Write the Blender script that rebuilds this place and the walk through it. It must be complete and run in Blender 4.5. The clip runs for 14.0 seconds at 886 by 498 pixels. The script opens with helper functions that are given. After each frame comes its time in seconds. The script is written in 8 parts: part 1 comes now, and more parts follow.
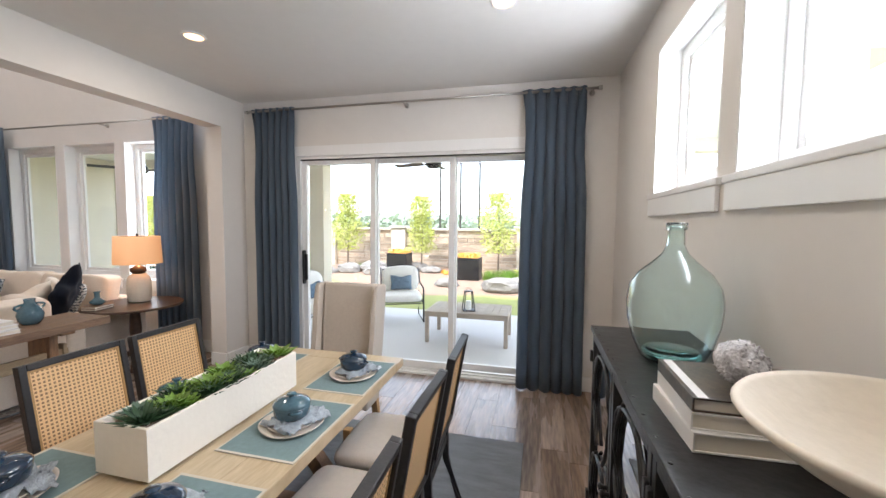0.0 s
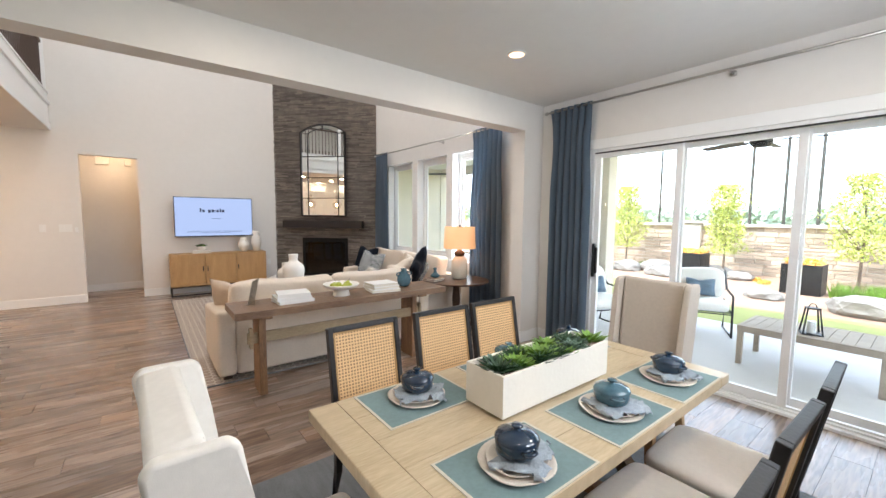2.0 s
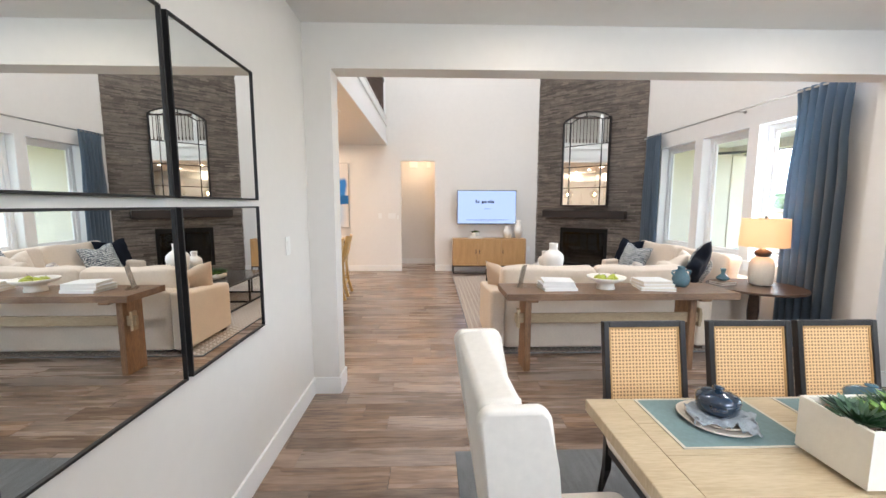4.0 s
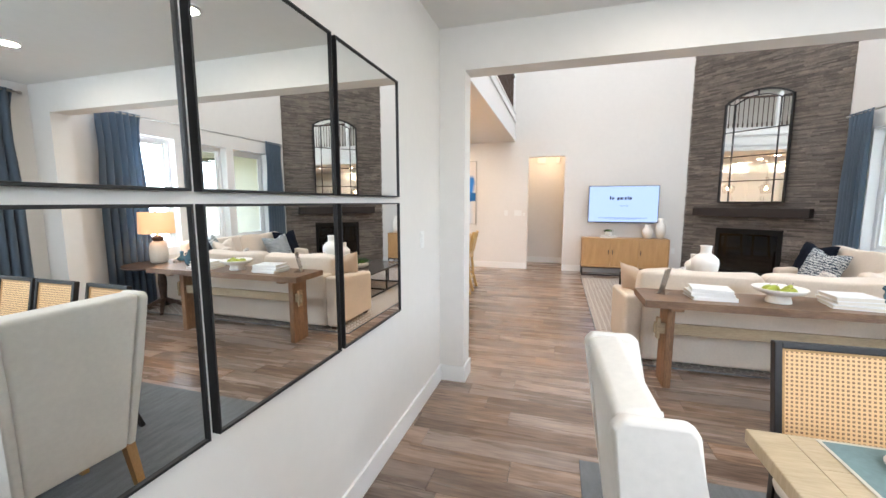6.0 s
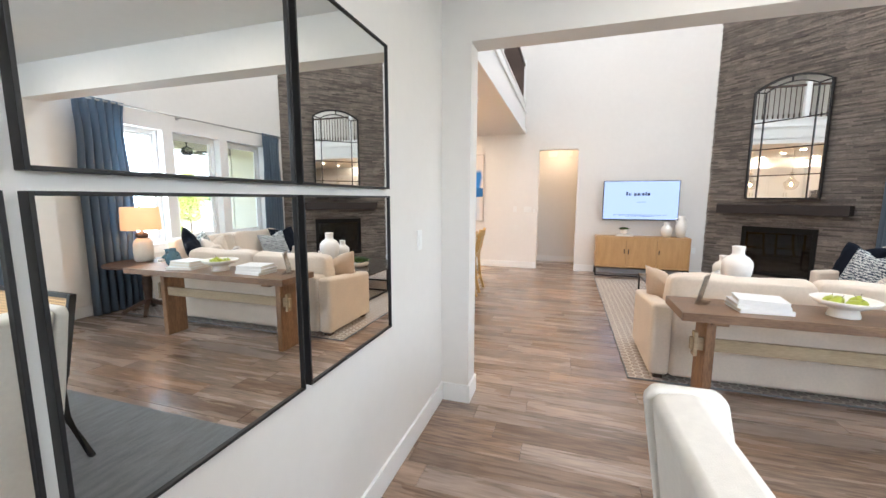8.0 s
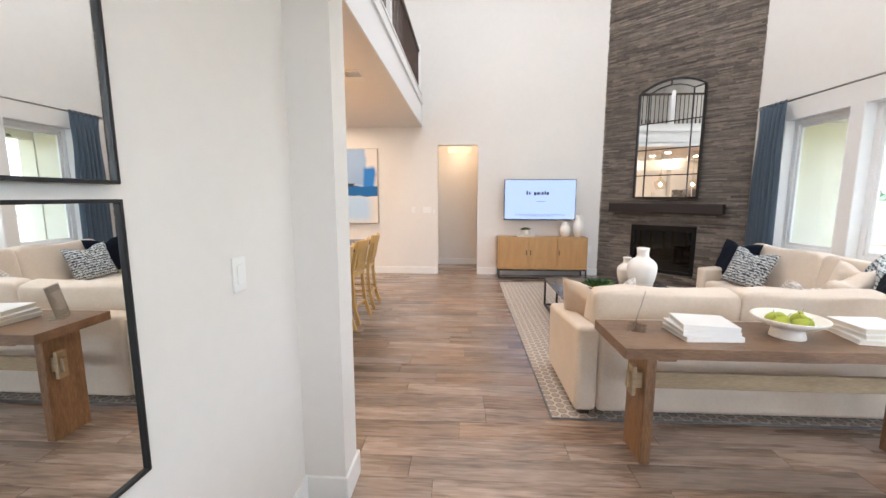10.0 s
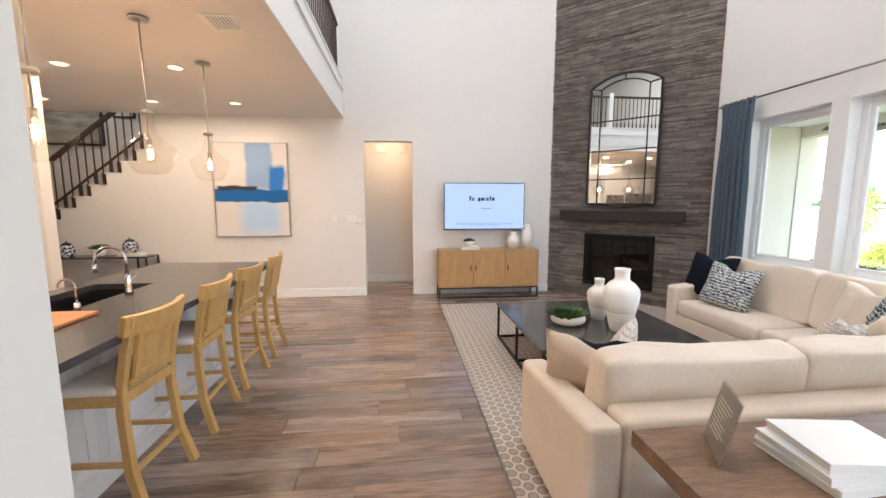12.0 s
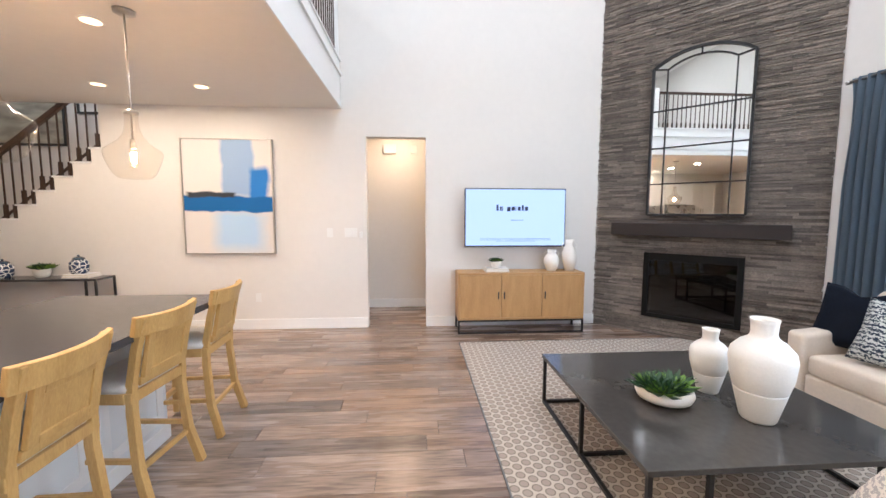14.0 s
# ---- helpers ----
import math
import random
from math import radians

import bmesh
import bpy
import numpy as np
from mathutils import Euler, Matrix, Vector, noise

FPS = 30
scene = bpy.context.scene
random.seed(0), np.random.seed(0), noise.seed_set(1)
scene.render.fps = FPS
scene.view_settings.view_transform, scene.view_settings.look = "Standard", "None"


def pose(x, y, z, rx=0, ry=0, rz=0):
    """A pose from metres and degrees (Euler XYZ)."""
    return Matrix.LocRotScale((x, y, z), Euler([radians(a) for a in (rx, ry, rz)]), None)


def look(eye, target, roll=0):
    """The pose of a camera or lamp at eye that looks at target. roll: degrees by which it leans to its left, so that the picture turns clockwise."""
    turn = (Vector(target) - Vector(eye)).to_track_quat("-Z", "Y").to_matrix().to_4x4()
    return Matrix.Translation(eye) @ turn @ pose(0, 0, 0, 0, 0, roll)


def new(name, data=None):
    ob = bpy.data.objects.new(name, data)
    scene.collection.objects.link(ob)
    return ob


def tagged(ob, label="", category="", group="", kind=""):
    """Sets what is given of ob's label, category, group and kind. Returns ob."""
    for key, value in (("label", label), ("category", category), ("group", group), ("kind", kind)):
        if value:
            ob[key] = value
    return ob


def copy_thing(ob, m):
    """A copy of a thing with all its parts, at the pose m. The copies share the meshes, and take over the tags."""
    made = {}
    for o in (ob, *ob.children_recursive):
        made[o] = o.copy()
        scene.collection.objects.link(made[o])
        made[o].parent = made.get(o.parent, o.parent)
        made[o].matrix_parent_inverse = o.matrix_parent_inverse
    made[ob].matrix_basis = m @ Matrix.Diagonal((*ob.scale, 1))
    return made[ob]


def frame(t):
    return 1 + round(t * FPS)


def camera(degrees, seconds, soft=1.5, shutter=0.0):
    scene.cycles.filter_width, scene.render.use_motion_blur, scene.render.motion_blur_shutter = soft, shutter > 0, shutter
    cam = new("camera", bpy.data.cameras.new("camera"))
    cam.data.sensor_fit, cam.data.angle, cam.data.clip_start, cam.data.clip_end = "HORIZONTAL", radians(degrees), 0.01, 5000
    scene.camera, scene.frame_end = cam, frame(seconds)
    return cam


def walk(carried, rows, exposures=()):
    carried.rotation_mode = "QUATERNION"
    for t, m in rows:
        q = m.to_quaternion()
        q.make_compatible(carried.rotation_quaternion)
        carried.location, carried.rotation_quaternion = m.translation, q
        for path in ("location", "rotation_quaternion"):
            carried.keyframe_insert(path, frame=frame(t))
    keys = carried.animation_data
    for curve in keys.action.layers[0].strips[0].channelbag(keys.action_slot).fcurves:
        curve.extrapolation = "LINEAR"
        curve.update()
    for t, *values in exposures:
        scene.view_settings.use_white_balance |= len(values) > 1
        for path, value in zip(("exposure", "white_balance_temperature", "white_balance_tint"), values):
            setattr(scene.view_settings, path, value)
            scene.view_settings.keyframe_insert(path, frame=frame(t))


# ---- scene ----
cam = camera(97.8, 14.0)
PATH = [
    (0, (-0.905, -0.057, 1.521), (-1.382, 1.881, 1.389), 0.5),
    (0.2, (-0.918, -0.066, 1.519), (-1.472, 1.852, 1.385), 0.4),
    (0.5, (-0.938, -0.071, 1.514), (-1.71, 1.769, 1.375), 0.4),
    (1, (-0.963, -0.122, 1.514), (-2.046, 1.553, 1.366), 0.4),
    (1.5, (-1.01, -0.176, 1.498), (-2.358, 1.294, 1.347), 0.5),
    (2, (-1.053, -0.215, 1.498), (-2.63, 1.003, 1.329), 0.5),
    (2.5, (-1.093, -0.25, 1.486), (-2.861, 0.667, 1.305), 0.6),
    (3, (-1.099, -0.299, 1.495), (-2.996, 0.302, 1.294), 0.5),
    (3.5, (-1.105, -0.319, 1.49), (-3.069, -0.014, 1.275), 0.4),
    (4, (-1.092, -0.34, 1.497), (-3.078, -0.283, 1.27), 0.1),
    (6.5, (-1.068, -0.367, 1.489), (-2.955, -0.982, 1.24), -0.0),
    (7, (-1.141, -0.385, 1.486), (-3.026, -1.008, 1.232), -0.0),
    (9.3, (-2.016, -0.496, 1.468), (-3.952, -0.914, 1.195), 0.2),
    (9.5, (-2.096, -0.496, 1.47), (-4.047, -0.845, 1.202), 0.0),
    (10, (-2.359, -0.502, 1.492), (-4.338, -0.616, 1.226), -0.0),
    (10.5, (-2.641, -0.501, 1.5), (-4.621, -0.392, 1.239), 0.0),
    (11, (-2.935, -0.459, 1.538), (-4.908, -0.258, 1.283), 0.0),
    (11.5, (-3.244, -0.495, 1.522), (-5.216, -0.272, 1.275), 0.1),
    (12, (-3.531, -0.478, 1.519), (-5.504, -0.259, 1.276), 0.0),
    (12.5, (-3.822, -0.441, 1.525), (-5.797, -0.222, 1.294), 0.1),
    (13, (-4.128, -0.409, 1.49), (-6.11, -0.227, 1.29), 0.1),
    (13.5, (-4.451, -0.368, 1.524), (-6.436, -0.223, 1.328), -0.1),
    (14, (-4.762, -0.402, 1.492), (-6.749, -0.262, 1.311), 0.1),
]
walk(cam, [(t, look(eye, target, roll)) for t, eye, target, roll in PATH], [(0, 1.60, 6200, 14), (1.5, 1.80, 6100, 11), (3, 2.06, 5950, 10), (6.5, 2.32, 5700, 8), (9.5, 2.28, 5800, 10), (11, 2.12, 5900, 11), (12, 2.13, 5800, 10), (14, 2.40, 5500, 10)])

# ---- world, sun, lights ----
world = bpy.data.worlds.new("sky")
scene.world = world
world.use_nodes = True
_wn = world.node_tree.nodes
_sky = _wn.new("ShaderNodeTexSky")
_sky.sky_type = "NISHITA"
_sky.sun_disc = False
_sky.sun_elevation = radians(61.5)
_sky.sun_rotation = radians(202)
_sky.dust_density = 2.0
_wn["Background"].inputs["Strength"].default_value = 0.15
world.node_tree.links.new(_sky.outputs[0], _wn["Background"].inputs["Color"])
_haze = _wn.new("ShaderNodeBackground")
_haze.inputs["Color"].default_value = (0.93, 0.97, 1.0, 1)
_haze.inputs["Strength"].default_value = 0.95
_sum = _wn.new("ShaderNodeAddShader")
world.node_tree.links.new(_wn["Background"].outputs[0], _sum.inputs[0])
world.node_tree.links.new(_haze.outputs[0], _sum.inputs[1])
world.node_tree.links.new(_sum.outputs[0], _wn["World Output"].inputs["Surface"])
_sd = bpy.data.lights.new("sun", "SUN")
_sd.energy, _sd.angle, _sd.color = 2.0, radians(0.6), (1.0, 0.95, 0.88)
sun = new("sun", _sd)
sun.matrix_world = look((-4.0, -10.1, 20), (0, 0, 0))


def sky_window(x, y0, y1, z0, z1, watts):
    """The sky's light in a window opening of the east wall, shining in towards -x."""
    d = bpy.data.lights.new("window_daylight", "AREA")
    d.shape, d.size, d.size_y, d.energy, d.color = "RECTANGLE", y1 - y0, z1 - z0, watts, (0.95, 0.975, 1.0)
    new("window_daylight", d).matrix_world = pose(x, (y0 + y1) / 2, (z0 + z1) / 2, 90, 0, 90)


sky_window(-0.06, 1.72, 2.40, 1.78, 2.46, 7.5)
sky_window(-0.06, 0.78, 1.41, 1.78, 2.46, 7.5)
_wd = bpy.data.lights.new("window_daylight", "AREA")
_wd.shape, _wd.size, _wd.size_y, _wd.energy, _wd.color = "RECTANGLE", 0.66, 1.46, 9, (0.92, 0.965, 1.0)
new("window_daylight", _wd).matrix_world = pose(-5.352, 3.79, 1.64, -90, 0, 0)


def lamp(name, x, y, z, watts, size, color=(1.0, 0.86, 0.68), kind="DISK"):
    """A recessed lamp that shines down."""
    d = bpy.data.lights.new(name, "AREA")
    d.shape, d.size, d.energy, d.color = kind, size, watts, color
    o = new(name, d)
    o.matrix_world = pose(x, y, z)
    return o


# ---- materials ----
def material(name, base, rough=0.5, metal=0.0, var=0.0, scale=4.0, bump=0.0, bscale=60.0, stretch=(1, 1, 1), spec=0.5,
             second=None, coat=0.0, sheen=0.0, fine=None, bdist=0.01):
    """Base colour with two scales of noise, roughness wear and a fine relief."""
    m = bpy.data.materials.new(name)
    m.use_nodes = True
    nt = m.node_tree
    n, l = nt.nodes, nt.links
    b = n["Principled BSDF"]
    b.inputs["Base Color"].default_value = (*base, 1)
    b.inputs["Roughness"].default_value = rough
    b.inputs["Metallic"].default_value = metal
    b.inputs["Specular IOR Level"].default_value = spec
    b.inputs["Coat Weight"].default_value = coat
    b.inputs["Sheen Weight"].default_value = sheen
    tc = n.new("ShaderNodeTexCoord")
    mp = n.new("ShaderNodeMapping")
    mp.inputs["Scale"].default_value = stretch
    info = n.new("ShaderNodeObjectInfo")
    add = n.new("ShaderNodeVectorMath")
    add.operation = "MULTIPLY_ADD"
    add.inputs[1].default_value = (1, 1, 1)
    mul = n.new("ShaderNodeMath")
    mul.operation = "MULTIPLY"
    mul.inputs[1].default_value = 17.0
    l.new(info.outputs["Random"], mul.inputs[0])
    l.new(tc.outputs["Object"], add.inputs[0])
    l.new(mul.outputs[0], add.inputs[2])
    l.new(add.outputs[0], mp.inputs["Vector"])
    if var > 0 or second:
        t1 = n.new("ShaderNodeTexNoise")
        t1.inputs["Scale"].default_value = scale
        t1.inputs["Detail"].default_value = 3
        t2 = n.new("ShaderNodeTexNoise")
        t2.inputs["Scale"].default_value = fine or scale * 9
        t2.inputs["Detail"].default_value = 2
        l.new(mp.outputs[0], t1.inputs["Vector"])
        l.new(mp.outputs[0], t2.inputs["Vector"])
        mx = n.new("ShaderNodeMath")
        mx.operation = "ADD"
        l.new(t1.outputs["Fac"], mx.inputs[0])
        l.new(t2.outputs["Fac"], mx.inputs[1])
        rmp = n.new("ShaderNodeMapRange")
        rmp.inputs["From Min"].default_value = 0.7
        rmp.inputs["From Max"].default_value = 1.3
        l.new(mx.outputs[0], rmp.inputs["Value"])
        mix = n.new("ShaderNodeMix")
        mix.data_type = "RGBA"
        lo = second or tuple(c * (1 - var) for c in base)
        hi = base if second else tuple(min(1, c * (1 + var)) for c in base)
        mix.inputs["A"].default_value = (*lo, 1)
        mix.inputs["B"].default_value = (*hi, 1)
        l.new(rmp.outputs[0], mix.inputs["Factor"])
        l.new(mix.outputs["Result"], b.inputs["Base Color"])
        rr = n.new("ShaderNodeMapRange")
        rr.inputs["To Min"].default_value = max(0.02, rough - 0.08)
        rr.inputs["To Max"].default_value = min(1, rough + 0.08)
        l.new(t1.outputs["Fac"], rr.inputs["Value"])
        l.new(rr.outputs[0], b.inputs["Roughness"])
    if bump > 0:
        t3 = n.new("ShaderNodeTexNoise")
        t3.inputs["Scale"].default_value = bscale
        t3.inputs["Detail"].default_value = 2
        l.new(mp.outputs[0], t3.inputs["Vector"])
        bp = n.new("ShaderNodeBump")
        bp.inputs["Strength"].default_value = bump
        bp.inputs["Distance"].default_value = bdist
        l.new(t3.outputs["Fac"], bp.inputs["Height"])
        l.new(bp.outputs[0], b.inputs["Normal"])
    return m


def nodes_of(m):
    return m.node_tree.nodes, m.node_tree.links, m.node_tree.nodes["Principled BSDF"]


def emitter(name, color, strength, base=(0.9, 0.9, 0.9)):
    m = material(name, base, 0.6)
    n, l, b = nodes_of(m)
    b.inputs["Emission Color"].default_value = (*color, 1)
    b.inputs["Emission Strength"].default_value = strength
    return m


def glass(name, color=(1, 1, 1), rough=0.0, ior=1.45, thin=False, gloss=0.08, face=0.03):
    m = bpy.data.materials.new(name)
    m.use_nodes = True
    nt = m.node_tree
    n, l = nt.nodes, nt.links
    if thin:
        n.remove(n["Principled BSDF"])
        tr = n.new("ShaderNodeBsdfTransparent")
        tr.inputs[0].default_value = (*color, 1)
        gl = n.new("ShaderNodeBsdfGlossy")
        gl.inputs["Roughness"].default_value = 0.02
        fr = n.new("ShaderNodeLayerWeight")
        fr.inputs[0].default_value = 0.2
        sc = n.new("ShaderNodeMath")
        sc.operation = "MULTIPLY"
        sc.inputs[1].default_value = gloss * 9
        mx = n.new("ShaderNodeMixShader")
        l.new(fr.outputs["Facing"], sc.inputs[0])
        pw = n.new("ShaderNodeMath")
        pw.operation = "POWER"
        pw.inputs[1].default_value = 2.5
        l.new(sc.outputs[0], pw.inputs[0])
        ad = n.new("ShaderNodeMath")
        ad.operation = "ADD"
        ad.use_clamp = True
        ad.inputs[1].default_value = face
        l.new(pw.outputs[0], ad.inputs[0])
        l.new(ad.outputs[0], mx.inputs[0])
        l.new(tr.outputs[0], mx.inputs[1])
        l.new(gl.outputs[0], mx.inputs[2])
        l.new(mx.outputs[0], n["Material Output"].inputs["Surface"])
    else:
        b = n["Principled BSDF"]
        b.inputs["Base Color"].default_value = (*color, 1)
        b.inputs["Transmission Weight"].default_value = 1
        b.inputs["Roughness"].default_value = rough
        b.inputs["IOR"].default_value = ior
    return m


WALL = material("wall_paint", (0.74, 0.715, 0.68), 0.7, var=0.015, scale=1.5, bump=0.12, bscale=220, bdist=0.002)
CEIL = material("ceiling_paint", (0.76, 0.745, 0.72), 0.85, var=0.015, scale=1.2, bump=0.2, bscale=160, bdist=0.002)
TRIM = material("white_trim_paint", (0.82, 0.82, 0.81), 0.35, var=0.01, scale=2)
VINYL = material("white_vinyl", (0.8, 0.8, 0.79), 0.3, var=0.01, scale=3)
BLACK = material("black_metal", (0.013, 0.013, 0.014), 0.45, 0.2, var=0.1, scale=20)
BLACKWOOD = material("black_wood", (0.02, 0.019, 0.02), 0.42, var=0.2, scale=8, bump=0.1, bscale=80)
NICKEL = material("brushed_nickel", (0.5, 0.48, 0.45), 0.32, 1.0, var=0.05, scale=30)
CHROME = material("chrome", (0.75, 0.75, 0.76), 0.08, 1.0)
MIRROR = material("mirror_glass", (0.86, 0.88, 0.87), 0.0, 1.0)
GLASS = glass("window_glass", (0.97, 0.985, 0.98), thin=True, gloss=0.05)
BULBGLASS = glass("clear_blown_glass", (0.965, 0.945, 0.915), thin=True, gloss=0.112, face=0.012)
OAK = material("pale_oak", (0.52, 0.31, 0.125), 0.45, var=0.0, second=(0.40, 0.225, 0.085), scale=3, fine=40, stretch=(6, 6, 1), bump=0.15, bscale=60, bdist=0.003)
STOOLOAK = material("honey_oak", (0.60, 0.38, 0.135), 0.42, second=(0.47, 0.28, 0.085), scale=3, fine=30, stretch=(5, 5, 1), bump=0.1, bscale=50, bdist=0.003)
TABLEWOOD = material("bleached_oak_top", (0.60, 0.49, 0.33), 0.38, second=(0.46, 0.36, 0.22), scale=2.2, fine=18, stretch=(9, 1, 1), bump=0.1, bscale=40, bdist=0.003, coat=0.15)
RECLAIM = material("reclaimed_brown_wood", (0.27, 0.17, 0.10), 0.55, second=(0.14, 0.085, 0.05), scale=2.5, fine=22, stretch=(9, 1, 9), bump=0.4, bscale=25, bdist=0.005)
RECLAIM_V = material("reclaimed_brown_legs", (0.32, 0.18, 0.09), 0.55, second=(0.15, 0.08, 0.042), scale=2.5, fine=22, stretch=(7, 7, 1), bump=0.4, bscale=25, bdist=0.005)
PALEBAR = material("pale_worn_pine", (0.42, 0.32, 0.2), 0.6, second=(0.26, 0.19, 0.11), scale=2.5, fine=22, stretch=(9, 1, 9), bump=0.3, bscale=25, bdist=0.004)
DARKWOOD = material("dark_walnut", (0.075, 0.042, 0.026), 0.4, second=(0.035, 0.02, 0.013), scale=3, fine=25, stretch=(6, 1, 6), bump=0.15, bscale=40, bdist=0.003)
ESPRESSO = material("espresso_beam", (0.024, 0.014, 0.010), 0.65, second=(0.014, 0.009, 0.008), scale=3, fine=20, stretch=(1, 6, 6), bump=0.3, bscale=30)
BRONZE = material("dark_bronze_metal", (0.055, 0.032, 0.022), 0.5, 0.2, var=0.1, scale=20)
LINEN = material("cream_linen", (0.67, 0.58, 0.48), 0.9, var=0.05, scale=6, bump=0.25, bscale=500, bdist=0.002, sheen=0.2)
LINENG = material("greige_linen", (0.50, 0.44, 0.37), 0.9, var=0.05, scale=6, bump=0.3, bscale=500, bdist=0.002, sheen=0.2)
WHITEFAB = material("ivory_fabric", (0.82, 0.79, 0.74), 0.9, var=0.04, scale=5, bump=0.25, bscale=450, bdist=0.002, sheen=0.2)
SEATFAB = material("oatmeal_seat_fabric", (0.74, 0.69, 0.63), 0.9, var=0.04, scale=5, bump=0.3, bscale=450, bdist=0.002, sheen=0.15)
TAUPEFAB = material("tan_pillow_fabric", (0.56, 0.44, 0.33), 0.9, var=0.05, scale=8, bump=0.3, bscale=400, bdist=0.002, sheen=0.2)
NAVYFAB = material("navy_velvet", (0.0035, 0.006, 0.013), 0.9, var=0.25, scale=9, bump=0.2, bscale=300, bdist=0.002, spec=0.2)
CURTAIN = material("slate_blue_linen_curtain", (0.085, 0.118, 0.16), 0.85, var=0.12, scale=3, fine=120, stretch=(1, 1, 0.3), bump=0.3, bscale=400, bdist=0.002, sheen=0.3)
_nt = CURTAIN.node_tree
_tl = _nt.nodes.new("ShaderNodeBsdfTranslucent")
_tl.inputs[0].default_value = (0.30, 0.40, 0.50, 1)
_mx = _nt.nodes.new("ShaderNodeMixShader")
_mx.inputs[0].default_value = 0.36
_nt.links.new(_nt.nodes["Principled BSDF"].outputs[0], _mx.inputs[1])
_nt.links.new(_tl.outputs[0], _mx.inputs[2])
_nt.links.new(_mx.outputs[0], _nt.nodes["Material Output"].inputs["Surface"])
MAT_TEAL = material("sage_teal_woven_mat", (0.17, 0.25, 0.26), 0.85, var=0.1, scale=8, bump=0.4, bscale=350, bdist=0.002)
PATIOBLUE = material("slate_blue_outdoor_fabric", (0.13, 0.19, 0.26), 0.9, var=0.1, scale=8, bump=0.3, bscale=350, bdist=0.002)
MATEDGE = material("cream_stitched_hem", (0.6, 0.56, 0.48), 0.9)
CERAMIC = material("matte_white_ceramic", (0.80, 0.77, 0.71), 0.5, var=0.03, scale=10, bump=0.1, bscale=60)
PLATEC = material("speckled_cream_stoneware", (0.70, 0.64, 0.57), 0.35, var=0.06, scale=14)
NAVYGLAZE = material("navy_glaze", (0.012, 0.03, 0.06), 0.12, coat=0.6, var=0.2, scale=10)
TEALGLAZE = material("dusty_teal_glaze", (0.06, 0.13, 0.17), 0.18, coat=0.5, var=0.2, scale=10)
NAPKIN = material("grey_blue_napkin", (0.36, 0.41, 0.46), 0.9, var=0.2, scale=30, bump=0.5, bscale=120)
PLANTER = material("cream_planter", (0.82, 0.78, 0.70), 0.5, var=0.02, scale=5, bump=0.1, bscale=50)
LEAF1 = material("dark_succulent", (0.022, 0.065, 0.022), 0.5, var=0.4, scale=20)
LEAF2 = material("lime_succulent", (0.15, 0.27, 0.035), 0.5, var=0.3, scale=20)
LEAF3 = material("grey_green_succulent", (0.12, 0.19, 0.14), 0.55, var=0.25, scale=20)
PEBBLE = material("brown_pebbles", (0.22, 0.15, 0.11), 0.8, var=0.4, scale=30)
PEAR = material("green_pears", (0.35, 0.40, 0.035), 0.4, var=0.15, scale=14)
PAPER = material("white_book_cover", (0.8, 0.8, 0.79), 0.5, var=0.01, scale=6)
PAGES = material("book_pages", (0.72, 0.68, 0.6), 0.9, var=0.05, scale=3, fine=200, stretch=(1, 1, 60))
COUNTER = material("dark_grey_quartz", (0.055, 0.055, 0.058), 0.22, var=0.12, scale=30)
CTABLE = material("dark_slate_tabletop", (0.06, 0.056, 0.052), 0.14, var=0.12, scale=2.5, fine=25)
CABBLUE = material("pale_painted_panel", (0.74, 0.76, 0.77), 0.4, var=0.01, scale=3)
SIDEBLACK = material("black_painted_metal_cabinet", (0.022, 0.022, 0.023), 0.38, 0.3, var=0.15, scale=10, bump=0.15, bscale=30)
TEALGLASS = glass("aqua_demijohn_glass", (0.875, 0.98, 0.972), ior=1.45)
GEODE = material("grey_quartz_crystal", (0.3, 0.3, 0.32), 0.5, second=(0.75, 0.75, 0.78), scale=18, bump=0.8, bscale=60)
BOWLC = material("limewashed_bowl", (0.74, 0.68, 0.58), 0.6, var=0.04, scale=5, bump=0.1, bscale=40)
PLASTICW = material("white_plastic", (0.8, 0.8, 0.78), 0.4)
STUCCO = material("cream_stucco", (0.68, 0.62, 0.50), 0.9, var=0.06, scale=3, bump=0.5, bscale=60)
CONCRETE = material("light_concrete", (0.54, 0.53, 0.52), 0.85, var=0.08, scale=2, bump=0.2, bscale=40)
LAWN = material("lawn_grass", (0.30, 0.31, 0.10), 0.95, second=(0.22, 0.24, 0.07), scale=2, fine=40, bump=0.8, bscale=80)
MULCH = material("red_brown_mulch", (0.36, 0.24, 0.17), 0.95, second=(0.22, 0.145, 0.10), scale=9, bump=1.0, bscale=30)
ROCK = material("grey_limestone_rock", (0.22, 0.205, 0.185), 0.9, var=0.25, scale=4, bump=0.7, bscale=12)
FENCESTONE = material("tan_wall_stone", (0.5, 0.4, 0.31), 0.9, var=0.15, scale=5, bump=0.5, bscale=25)
CASTSTONE = material("cast_stone_cap", (0.6, 0.55, 0.47), 0.85, var=0.08, scale=4)
BARK = material("grey_bark", (0.16, 0.12, 0.09), 0.9, var=0.3, scale=12, bump=0.8, bscale=40)
FOLIAGE = material("spring_leaves", (0.40, 0.44, 0.09), 0.6, var=0.35, scale=3)
# pale green, with the haze of distance mixed into the colour
FARTREES = material("far_woods", (0.34, 0.40, 0.31), 0.9, var=0.4, scale=0.4)
HEDGE = material("yellow_green_shrub", (0.36, 0.42, 0.05), 0.7, var=0.35, scale=5)
FLOWER = material("orange_flowers", (0.78, 0.40, 0.07), 0.6, var=0.3, scale=20)
